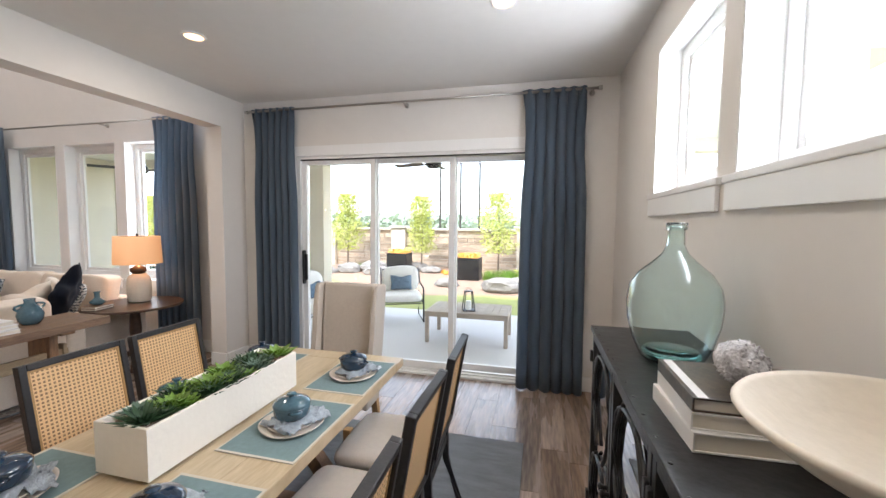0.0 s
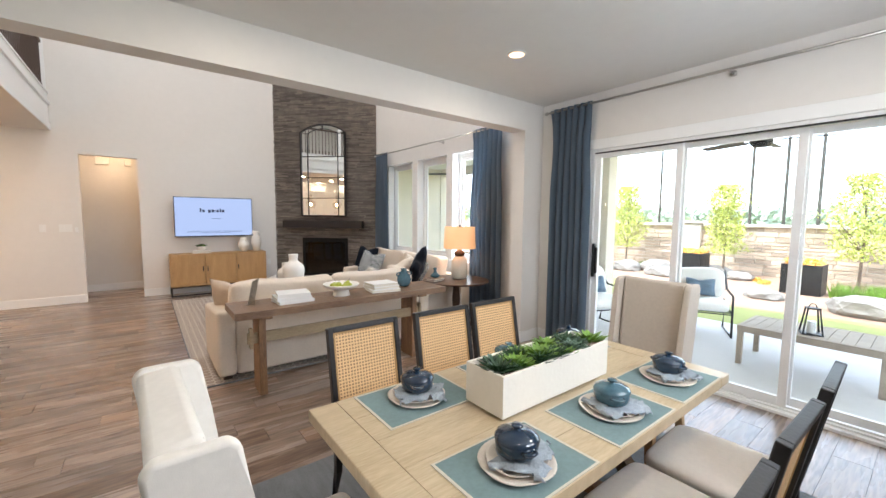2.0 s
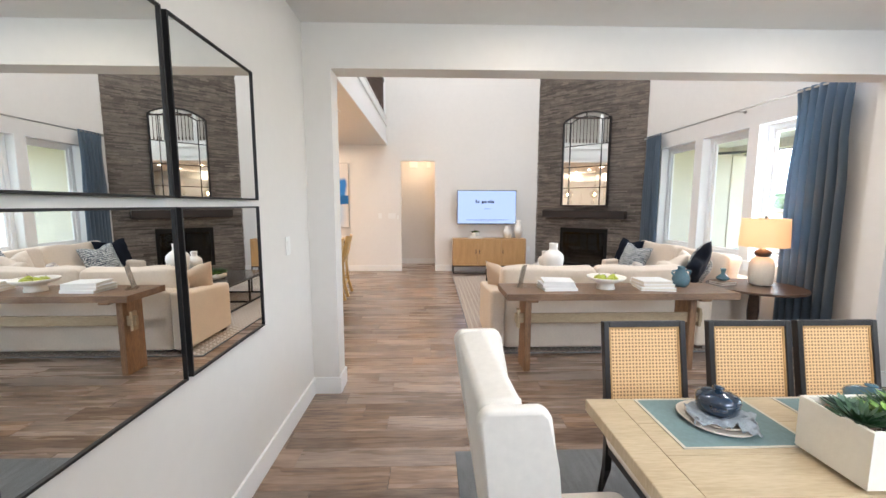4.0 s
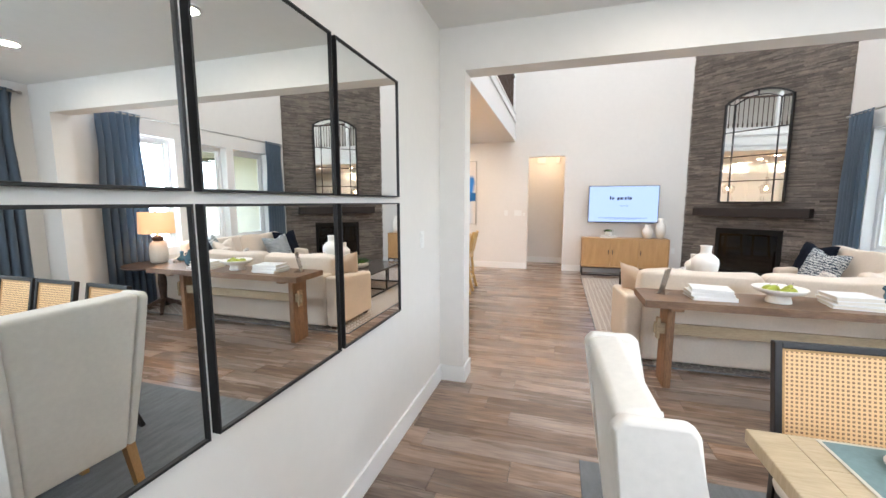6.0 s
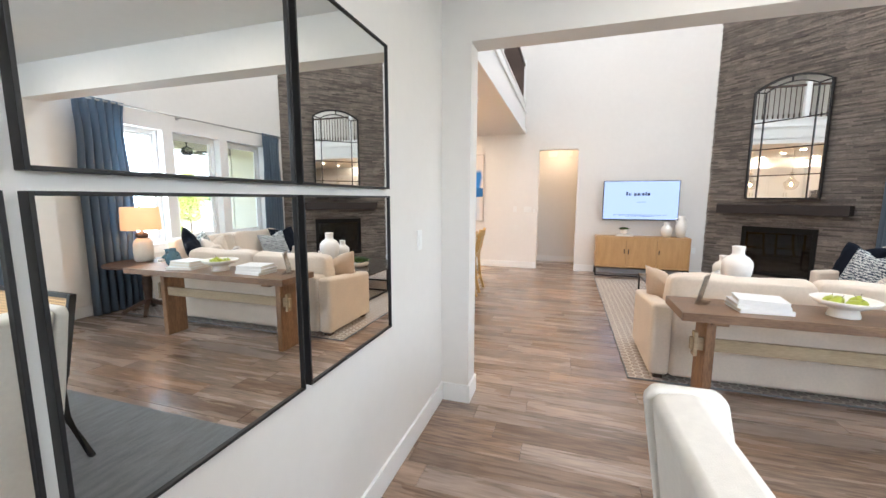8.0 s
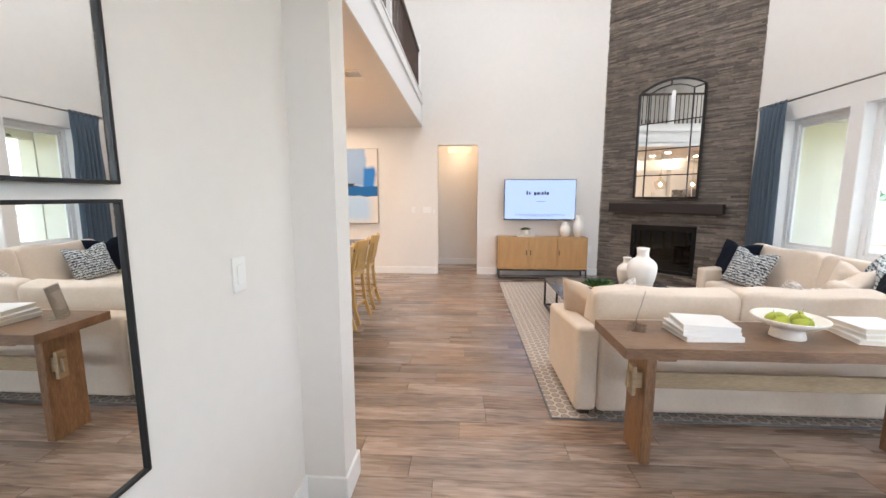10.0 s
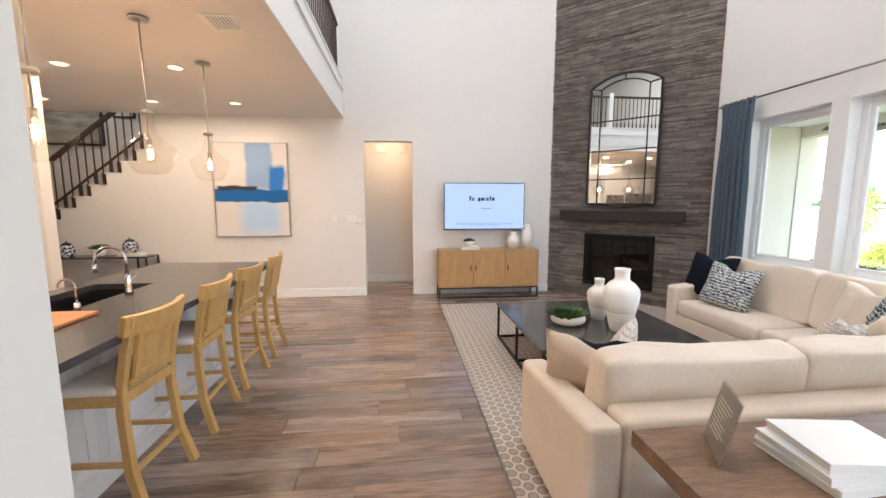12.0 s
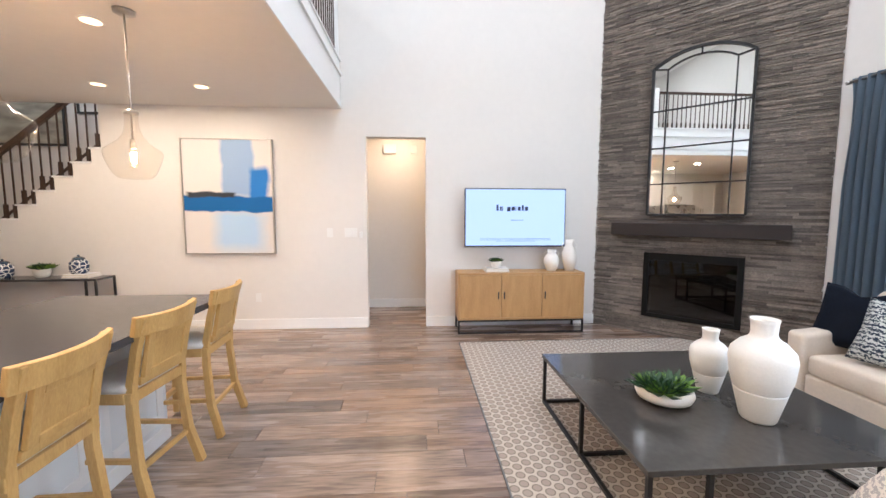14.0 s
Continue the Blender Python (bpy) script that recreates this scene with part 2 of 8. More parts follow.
OUTWOOD = material("grey_teak", (0.36, 0.30, 0.24), 0.7, var=0.2, scale=6)
POLE = material("weathered_pole", (0.05, 0.045, 0.04), 0.9)
FIREBLACK = material("black_glass_firebox", (0.006, 0.006, 0.006), 0.08, coat=0.5)
LOG = material("ceramic_logs", (0.2, 0.13, 0.08), 0.9, var=0.3, scale=14)
STEEL = material("stainless_steel", (0.5, 0.5, 0.5), 0.28, 1.0, var=0.04, scale=8)
GREYRUG = material("charcoal_blue_rug", (0.22, 0.235, 0.25), 0.95, second=(0.13, 0.14, 0.155), scale=6, fine=130, stretch=(1, 4, 1), bump=0.6, bscale=250, bdist=0.004)
BULB = emitter("warm_filament_bulb", (1.0, 0.47, 0.15), 60)
DOWN = emitter("downlight_lens", (1.0, 0.60, 0.28), 1.2)
SHADE = emitter("glowing_linen_shade", (1.0, 0.40, 0.12), 0.16, (0.75, 0.52, 0.32))


def floor_material():
    m = material("greige_oak_planks", (0.36, 0.26, 0.195), 0.27, second=(0.115, 0.076, 0.054), scale=1.1, fine=7, stretch=(9, 0.9, 1), bump=0.06, bscale=40, bdist=0.002, coat=0.4)
    n, l, b = nodes_of(m)
    b.inputs["Coat Roughness"].default_value = 0.3
    info = n.new("ShaderNodeObjectInfo")
    geo = n.new("ShaderNodeNewGeometry")
    add = n.new("ShaderNodeMath")
    add.operation = "ADD"
    fr = n.new("ShaderNodeMath")
    fr.operation = "FRACT"
    l.new(info.outputs["Random"], add.inputs[0])
    l.new(geo.outputs["Random Per Island"], add.inputs[1])
    l.new(add.outputs[0], fr.inputs[0])
    mr = n.new("ShaderNodeMapRange")
    mr.inputs["To Min"].default_value = 0.66
    mr.inputs["To Max"].default_value = 1.32
    shift = next(q for q in n if q.bl_idname == "ShaderNodeMath" and q.inputs[1].default_value == 17.0)
    l.new(fr.outputs[0], shift.inputs[0])
    turn = n.new("ShaderNodeMath")
    turn.operation = "MULTIPLY"
    turn.inputs[1].default_value = 7.31
    l.new(fr.outputs[0], turn.inputs[0])
    loop = n.new("ShaderNodeMath")
    loop.operation = "FRACT"
    l.new(turn.outputs[0], loop.inputs[0])
    warm = n.new("ShaderNodeMapRange")
    warm.inputs["To Min"].default_value = 0.78
    warm.inputs["To Max"].default_value = 1.18
    l.new(fr.outputs[0], mr.inputs["Value"])
    hsv = n.new("ShaderNodeHueSaturation")
    l.new(mr.outputs[0], hsv.inputs["Value"])
    src = b.inputs["Base Color"].links[0].from_socket
    l.new(src, hsv.inputs["Color"])
    l.new(loop.outputs[0], warm.inputs["Value"])
    l.new(warm.outputs[0], hsv.inputs["Saturation"])
    l.new(hsv.outputs[0], b.inputs["Base Color"])
    return m


def random_value(m, lo, hi):
    """Varies brightness from piece to piece."""
    n, l, b = nodes_of(m)
    info = n.new("ShaderNodeObjectInfo")
    geo = n.new("ShaderNodeNewGeometry")
    add = n.new("ShaderNodeMath")
    add.operation = "ADD"
    fr = n.new("ShaderNodeMath")
    fr.operation = "FRACT"
    l.new(info.outputs["Random"], add.inputs[0])
    l.new(geo.outputs["Random Per Island"], add.inputs[1])
    l.new(add.outputs[0], fr.inputs[0])
    mr = n.new("ShaderNodeMapRange")
    mr.inputs["To Min"].default_value = lo
    mr.inputs["To Max"].default_value = hi
    l.new(fr.outputs[0], mr.inputs["Value"])
    hsv = n.new("ShaderNodeHueSaturation")
    l.new(mr.outputs[0], hsv.inputs["Value"])
    l.new(b.inputs["Base Color"].links[0].from_socket, hsv.inputs["Color"])
    l.new(hsv.outputs[0], b.inputs["Base Color"])
    return m


PLANK = floor_material()
LEDGER = random_value(material("grey_brown_ledgestone", (0.21, 0.175, 0.145), 0.85, second=(0.11, 0.093, 0.078), scale=7, fine=60, bump=0.7, bscale=45, bdist=0.006), 0.58, 1.5)
random_value(FENCESTONE, 0.65, 1.3)
random_value(FOLIAGE, 0.7, 1.35)
random_value(PEBBLE, 0.5, 1.6)


def dots_material(name, ground, light, cell, r_lo, r_hi, axis=2):
    """Staggered rings: light cells with a dark dot, a woven trellis pattern."""
    m = material(name, ground, 0.95, bump=0.5, bscale=300, bdist=0.003)
    n, l, b = nodes_of(m)
    tc = n.new("ShaderNodeTexCoord")

    def lattice(off):
        mp = n.new("ShaderNodeMapping")
        mp.inputs["Location"].default_value = off
        mp.inputs["Scale"].default_value = (1 / cell, 1 / (cell * 1.732), 0)
        l.new(tc.outputs["Object"], mp.inputs["Vector"])
        fr = n.new("ShaderNodeVectorMath")
        fr.operation = "FRACTION"
        l.new(mp.outputs[0], fr.inputs[0])
        sb = n.new("ShaderNodeVectorMath")
        sb.operation = "SUBTRACT"
        sb.inputs[1].default_value = (0.5, 0.5, 0)
        l.new(fr.outputs[0], sb.inputs[0])
        sc = n.new("ShaderNodeVectorMath")
        sc.operation = "MULTIPLY"
        sc.inputs[1].default_value = (1, 1.732, 0)
        l.new(sb.outputs[0], sc.inputs[0])
        ln = n.new("ShaderNodeVectorMath")
        ln.operation = "LENGTH"
        l.new(sc.outputs[0], ln.inputs[0])
        return ln.outputs["Value"]

    a, c = lattice((0, 0, 0)), lattice((0.5, 0.5, 0))
    mn = n.new("ShaderNodeMath")
    mn.operation = "MINIMUM"
    l.new(a, mn.inputs[0])
    l.new(c, mn.inputs[1])
    rp = n.new("ShaderNodeValToRGB")
    e = rp.color_ramp.elements
    e[0].position, e[0].color = r_lo - 0.07, (*[c * 1.35 for c in ground], 1)
    e[1].position, e[1].color = r_lo - 0.04, (*[c * 0.7 for c in ground], 1)
    for q, c in ((r_lo, [c * 0.7 for c in ground]), (r_hi, light)):
        k = e.new(q)
        k.color = (*c, 1)
    l.new(mn.outputs[0], rp.inputs[0])
    l.new(rp.outputs[0], b.inputs["Base Color"])
    return m


RUGDOTS = dots_material("trellis_rug", (0.27, 0.23, 0.20), (0.55, 0.50, 0.44), 0.072, 0.37, 0.42)


def stripe_pillow(name, dark, light, scale):
    m = material(name, light, 0.9, bump=0.4, bscale=200, bdist=0.003)
    n, l, b = nodes_of(m)
    tc = n.new("ShaderNodeTexCoord")
    w = n.new("ShaderNodeTexWave")
    w.bands_direction = "Z"
    w.inputs["Scale"].default_value = scale
    w.inputs["Distortion"].default_value = 7.5
    w.inputs["Detail"].default_value = 3
    w.inputs["Detail Scale"].default_value = 6
    l.new(tc.outputs["Object"], w.inputs["Vector"])
    rp = n.new("ShaderNodeValToRGB")
    rp.color_ramp.elements[0].position, rp.color_ramp.elements[0].color = 0.42, (*dark, 1)
    rp.color_ramp.elements[1].position, rp.color_ramp.elements[1].color = 0.58, (*light, 1)
    l.new(w.outputs["Fac"], rp.inputs[0])
    l.new(rp.outputs[0], b.inputs["Base Color"])
    return m


TIEDYE = stripe_pillow("indigo_tie_dye_fabric", (0.012, 0.026, 0.05), (0.56, 0.58, 0.56), 10)
STRIPED = stripe_pillow("cream_and_grey_striped_fabric", (0.40, 0.37, 0.35), (0.68, 0.62, 0.55), 14)


# ---- builders ----
def box(bm, x0, x1, y0, y1, z0, z1):
    v = [bm.verts.new(p) for p in ((x0, y0, z0), (x1, y0, z0), (x1, y1, z0), (x0, y1, z0), (x0, y0, z1), (x1, y0, z1), (x1, y1, z1), (x0, y1, z1))]
    for f in ((3, 2, 1, 0), (4, 5, 6, 7), (0, 1, 5, 4), (1, 2, 6, 5), (2, 3, 7, 6), (3, 0, 4, 7)):
        bm.faces.new([v[i] for i in f])
    return v


def finish(name, bm, mat, smooth=False, bevel=0.0, segs=2, matrix=None):
    if matrix is not None:
        bmesh.ops.transform(bm, matrix=matrix, verts=bm.verts)
    if bevel > 0:
        soft = bmesh.ops.bevel(bm, geom=list(bm.edges), offset=bevel, segments=segs, profile=0.5, affect="EDGES", clamp_overlap=True)["faces"]
        if smooth:
            for f in soft:
                f.smooth = True
            smooth = False
    bmesh.ops.recalc_face_normals(bm, faces=bm.faces)
    me = bpy.data.meshes.new(name)
    bm.to_mesh(me)
    bm.free()
    me.materials.append(mat)
    if smooth:
        me.polygons.foreach_set("use_smooth", [True] * len(me.polygons))
    return new(name, me)


def part(name, bm, mat, parent=None, label="", smooth=False, bevel=0.0, segs=2, matrix=None):
    o = finish(name, bm, mat, smooth, bevel, segs, matrix)
    if parent:
        o.parent = parent
    if label:
        o["label"] = label
    return o


def bx(name, dims, mat, parent=None, bevel=0.0, label="", matrix=None, segs=2, smooth=False):
    """A part of one or more boxes."""
    bm = bmesh.new()
    for d in (dims if isinstance(dims[0], (tuple, list)) else [dims]):
        box(bm, *d)
    return part(name, bm, mat, parent, label, smooth, bevel, segs, matrix)


def thing(name, label, category, group="", m=None):
    o = new(name)
    o.empty_display_size = 0.1
    if m is not None:
        o.matrix_world = m
    return tagged(o, label, category, group)


def struct(name, dims, mat, bevel=0.0, label="", category=""):
    return tagged(bx(name, dims, mat, None, bevel), label or "", category, kind="structure")


def lathe(bm, profile, segs=28, cx=0, cy=0, wob=0.0):
    rings = []
    for r, z in profile:
        if r < 1e-5:
            rings.append([bm.verts.new((cx, cy, z))])
        else:
            rings.append([bm.verts.new((cx + r * math.cos(2 * math.pi * k / segs), cy + r * math.sin(2 * math.pi * k / segs), z)) for k in range(segs)])
    for a, b in zip(rings, rings[1:]):
        for k in range(segs):
            j = (k + 1) % segs
            if len(a) == 1 and len(b) == 1:
                continue
            if len(a) == 1:
                bm.faces.new((a[0], b[k], b[j]))
            elif len(b) == 1:
                bm.faces.new((a[k], a[j], b[0]))
            else:
                bm.faces.new((a[k], a[j], b[j], b[k]))


def tube(bm, pts, r, segs=8, r2=None, square=False):
    """A rod along points, tapering from r to r2."""
    pts = [Vector(p) for p in pts]
    n = len(pts)
    if square:
        segs = 4
    rings = []
    for i, p in enumerate(pts):
        d = (pts[min(i + 1, n - 1)] - pts[max(i - 1, 0)]).normalized()
        up = Vector((0, 0, 1)) if abs(d.z) < 0.95 else Vector((0, 1, 0))
        u = d.cross(up).normalized()
        w = u.cross(d).normalized()
        rr = r if r2 is None else r + (r2 - r) * i / (n - 1)
        ph = math.pi / 4 if square else 0
        rr = rr * (1.414 if square else 1)
        rings.append([bm.verts.new(p + rr * (math.cos(2 * math.pi * k / segs + ph) * u + math.sin(2 * math.pi * k / segs + ph) * w)) for k in range(segs)])
    for a, b in zip(rings, rings[1:]):
        for k in range(segs):
            j = (k + 1) % segs
            bm.faces.new((a[k], a[j], b[j], b[k]))
    bm.faces.new(rings[0][::-1])
    bm.faces.new(rings[-1])


def cushion(bm, sx, sy, sz, m=None, e=0.35, nu=20, nv=12, ev=0.5, dent=0.0):
    """A stuffed block: a superellipsoid with soft edges."""
    def sp(c, e):
        return math.copysign(abs(c) ** e, c)
    rings = []
    for i in range(nv + 1):
        a = -math.pi / 2 + math.pi * i / nv
        row = []
        for k in range(nu):
            b = 2 * math.pi * k / nu
            x, y, z = sp(math.cos(a), ev) * sp(math.cos(b), e), sp(math.cos(a), ev) * sp(math.sin(b), e), sp(math.sin(a), ev + 0.1)
            nz = noise.noise(Vector((x * 2 + sx * 7, y * 2 + sy * 3, z + sz))) * dent
            row.append((x * sx / 2 * (1 + nz), y * sy / 2 * (1 + nz), z * sz / 2 + nz * 0.3 + dent * 0.08 * noise.noise(Vector((x * 6 + sx, y * 6, z * 5)))))
        rings.append(row)
    vs = []
    for i, row in enumerate(rings):
        if i in (0, nv):
            vs.append([bm.verts.new((0, 0, row[0][2]))])
        else:
            vs.append([bm.verts.new(p) for p in row])
    new_v = [v for r in vs for v in r]
    for a, b in zip(vs, vs[1:]):
        for k in range(nu):
            j = (k + 1) % nu
            if len(a) == 1:
                bm.faces.new((a[0], b[j], b[k]))
            elif len(b) == 1:
                bm.faces.new((a[k], a[j], b[0]))
            else:
                bm.faces.new((a[k], a[j], b[j], b[k]))
    if m is not None:
        bmesh.ops.transform(bm, matrix=m, verts=new_v)


def pillow_mesh(bm, w, h, t, m=None, n=18, chop=0.13):
    """A throw pillow standing in x and z with pointed corners."""
    grid = {}
    made = []
    for s in (1, -1):
        for i in range(n + 1):
            for j in range(n + 1):
                u, v = 2 * i / n - 1, 2 * j / n - 1
                edge = i in (0, n) or j in (0, n)
                if s == -1 and edge:
                    grid[s, i, j] = grid[1, i, j]
                    continue
                th = t / 2 * ((1 - u ** 4) * (1 - v ** 4)) ** 0.55
                pull = 1 - 0.07 * (1 - abs(u * v)) * max(abs(u), abs(v)) ** 4
                wr = noise.noise(Vector((u * 3 + w * 9, v * 3, s * 2.0))) * 0.016 + noise.noise(Vector((u * 8 + w * 5, v * 8, s * 3.0))) * 0.005
                grid[s, i, j] = bm.verts.new((u * w / 2 * pull, s * (th + wr * (not edge)), v * h / 2 * pull - chop * h * math.exp(-(u / 0.38) ** 2) * max(0.0, v) ** 3))
                made.append(grid[s, i, j])
        for i in range(n):
            for j in range(n):
                q = [grid[s, i, j], grid[s, i + 1, j], grid[s, i + 1, j + 1], grid[s, i, j + 1]]
                bm.faces.new(q if s == -1 else q[::-1])
    if m is not None:
        bmesh.ops.transform(bm, matrix=m, verts=made)


# ---- plan ----
XW, XO, XO2, XE = -9.81, -4.06, -4.25, -0.25
YJ, ZJ = -1.078, 2.485
YN, YS, YNO = 3.60, -1.28, 3.80
HC, HL = 2.80, 5.9
CAP = 0.30

# ---- large structure ----
struct("wall_north", [
    (XW - 0.2, -7.76, YN, YNO, 0, HL), (-7.76, -4.93, YN, YNO, 0, 0.80), (-7.76, -4.93, YN, YNO, 2.47, HL),
    (-6.89, -6.75, YN, YNO, 0.80, 2.47), (-5.91, -5.775, YN, YNO, 0.80, 2.47),
    (-4.93, -3.41, YN, YNO, 0, HL), (-3.41, -0.87, YN, YNO, 2.21, HL), (-0.87, XE + 0.2, YN, YNO, 0, HL)], WALL,
    label="painted exterior wall with windows and a sliding door")
struct("wall_east", [
    (XE, XE + 0.2, -2.0, 0.69, 0, HC), (XE, XE + 0.2, 0.69, 1.50, 0, 1.69), (XE, XE + 0.2, 0.69, 1.50, 2.53, HC),
    (XE, XE + 0.2, 1.50, 1.63, 0, HC), (XE, XE + 0.2, 1.63, 2.49, 0, 1.69), (XE, XE + 0.2, 1.63, 2.49, 2.53, HC),
    (XE, XE + 0.2, 2.49, YN, 0, HC)], WALL, label="greige dining room wall with two high windows")
struct("wall_mirrors", [(XO2, XE, YS - 0.14, YS, 0, HC)], WALL, label="white painted wall that carries the mirror panels")
struct("wall_opening", [
    (XO2, XO, YS, YJ, 0, HC), (XO2, XO, 3.28, YN, 0, HC), (XO2, XO, YJ, 3.28, ZJ, HC),
    (XO2, XO, -7.4, YN, HC + 0.35, HL)], WALL, label="wide cased drywall opening between dining and living room")
struct("wall_west", [
    (XW - 0.14, XW, -0.27, YN, 0, HL), (XW - 0.14, XW, -1.03, -0.27, 2.462, HL), (XW - 0.14, XW, -4.20, -1.03, 0, 2.8),
    (XW - 0.14, XW, -4.20, -1.03, 2.8, HL), (XW - 0.14, XW, -7.4, -4.20, 4.6, HL)], WALL, label="tall white living room wall with a hall opening")
_st = [(XW - 0.14, XW, -4.32, -4.20, 0, 2.267)]
for _i in range(1, 13):
    _st.append((XW - 0.14, XW, -4.32 - 0.222 * _i, -4.32 - 0.222 * (_i - 1), 0, 2.267 - 0.172 * _i))
struct("stair_wall", _st, WALL, label="white stepped wall below the stairs")
struct("wall_hall", [(-11.05, -10.92, -2.2, 0.9, 0, 2.8), (-10.92, XW - 0.14, 0.6, 0.72, 0, 2.8), (-10.92, XW - 0.14, -2.1, -1.98, 0, 2.8)], WALL,
       label="painted wall of the back hall")
struct("wall_stairwell", [(-11.05, -10.92, -7.6, -2.2, 0, 5.4), (-11.0, XW, -7.6, -7.45, 0, 5.4), (-10.92, XW - 0.14, -3.2, -3.06, 0, 5.4)], WALL,
       label="painted stairwell wall")
struct("wall_kitchen", [(XW - 0.14, -2.0, -7.55, -7.4, 0, HC)], WALL, label="kitchen end wall")
struct("wall_pantry", [(-2.1, -1.96, -7.4, YS - 0.14, 0, HC)], WALL, label="kitchen side wall")
struct("wall_loft", [(XW, XO2, -7.55, -7.4, HC + 0.35, HL)], WALL, label="upper loft wall")
# ceilings
struct("ceiling_dining", [(XO, XE, YS, YN, HC, HC + 0.1)], CEIL, label="flat dining room ceiling")
struct("ceiling_kitchen", [(XW, XO2, -7.4, -1.335, HC, HC + 0.12), (XO2, -2.1, -7.4, YS - 0.14, HC, HC + 0.12)], CEIL, label="flat kitchen ceiling below the loft")
struct("ceiling_living", [(XW - 0.14, XO, -7.55, YNO, HL, HL + 0.1)], CEIL, label="high living room ceiling")
struct("ceiling_hall", [(-11.05, XW - 0.14, -2.1, 0.72, 2.8, 2.9)], CEIL, label="hall ceiling")
struct("ceiling_stairwell", [(-11.05, XW - 0.14, -7.6, -3.06, 5.4, 5.5)], CEIL, label="stairwell ceiling")
# loft edge
struct("balcony_fascia", [(XW, XO2, -1.36, -1.335, HC + 0.003, 3.21), (XW, XO2, -1.335, -1.32, HC, 2.90), (XW, XO2, -1.37, -1.31, 3.19, 3.235), (XW, XO2, -1.50, -1.335, 3.235, 3.36), (XW, XO2, -1.51, -1.32, 3.36, 3.385)], TRIM, 0.003,
       label="white painted panelled loft edge")
struct("loft_floor", [(XW, XO2, -7.4, -1.52, 3.2, 3.36)], WALL, label="loft floor")
struct("loft_end_trim", [(XW + 0.002, XW + 0.018, -1.50, -1.34, 3.385, 4.25)], TRIM, 0.003, label="white end post of the loft railing")

# baseboards
BB = 0.135


def base_run(name, dims):
    o = tagged(bx(name, dims, TRIM, None, 0.004), "white painted tall baseboard", "", kind="structure")
    return o


base_run("baseboard", [(XW, XW + 0.016, -0.27, 2.02, 0, BB), (XW, XW + 0.016, -6.9, -1.03, 0, BB)])
base_run("baseboard", [(XO2 - 0.016, XE, YS, YS + 0.016, 0, BB)])
base_run("baseboard", [(XO, XO + 0.016, YS + 0.016, YJ, 0, BB), (XO2 - 0.016, XO + 0.016, YJ, YJ + 0.016, 0, BB), (XO2 - 0.016, XO2, YS - 0.14, YJ, 0, BB)])
base_run("baseboard", [(XO, XO + 0.016, 3.28, YN, 0, BB), (XO2, XO, 3.264, 3.28, 0, BB), (XO + 0.016, -3.50, YN - 0.016, YN, 0, BB), (-0.78, XE, YN - 0.016, YN, 0, BB), (XE - 0.016, XE, -1.24, YN - 0.02, 0, BB)])
base_run("baseboard", [(-8.2, XO2, YN - 0.016, YN, 0, BB)])
base_run("baseboard", [(-10.92, -10.904, -1.98, 0.6, 0, BB)])


# ---- windows ----
def window(name, axis, a0, a1, z0, z1, wall_in, wall_out, label, rail=None):
    """A vinyl window in a painted reveal; axis x: the wall runs along x."""
    w = thing(name, label, "window")
    w["kind"] = "structure"
    sgn = 1 if wall_out > wall_in else -1

    def B(nm, u0, u1, d0, d1, q0, q1, mat, bev=0.003):
        d0, d1 = sorted((wall_in + sgn * d0, wall_in + sgn * d1))
        return bx(nm, (u0, u1, d0, d1, q0, q1) if axis == "x" else (d0, d1, u0, u1, q0, q1), mat, w, bev)
    t = 0.014
    B("reveal", a0, a0 + t, 0.0, 0.15, z0, z1, TRIM)
    B("reveal", a1 - t, a1, 0.0, 0.15, z0, z1, TRIM)
    B("reveal", a0 + t, a1 - t, 0.0, 0.15, z1 - t, z1, TRIM)
    f = 0.06
    i0, i1, j0, j1 = a0 + t, a1 - t, z0 + 0.012, z1 - t
    for u0, u1, q0, q1 in ((i0, i0 + f, j0, j1), (i1 - f, i1, j0, j1), (i0 + f, i1 - f, j1 - f, j1), (i0 + f, i1 - f, j0, j0 + f)):
        B("window_frame", u0, u1, 0.12, 0.185, q0, q1, VINYL)
    g = 0.036
    k0, k1, m0, m1 = i0 + f, i1 - f, j0 + f, j1 - f
    for u0, u1, q0, q1 in ((k0, k0 + g, m0, m1), (k1 - g, k1, m0, m1), (k0 + g, k1 - g, m1 - g, m1), (k0 + g, k1 - g, m0, m0 + g)):
        B("sash", u0, u1, 0.14, 0.17, q0, q1, VINYL)
    p = B("pane", k0 + g, k1 - g, 0.153, 0.157, m0 + g, m1 - g, GLASS, 0)
    p.visible_shadow = False
    B("window_sill", a0 - 0.045, a1 + 0.045, -0.022, 0.12, z0 - 0.018, z0 + 0.012, TRIM, 0.005)
    B("apron", a0 - 0.03, a1 + 0.03, -0.018, -0.001, z0 - 0.115, z0 - 0.018, TRIM, 0.003)
    return w


for i, (a, b) in enumerate(((-7.76, -6.89), (-6.75, -5.91), (-5.775, -4.93))):
    window("window_%d" % (i + 1), "x", a, b, 0.80, 2.47, YN, YNO, "tall white vinyl picture window with deep painted reveal")
for i, (a, b) in enumerate(((1.63, 2.49), (0.69, 1.50))):
    window("window_%d" % (i + 4), "y", a, b, 1.69, 2.53, XE, XE + 0.2, "high white vinyl clerestory window with sill and apron")


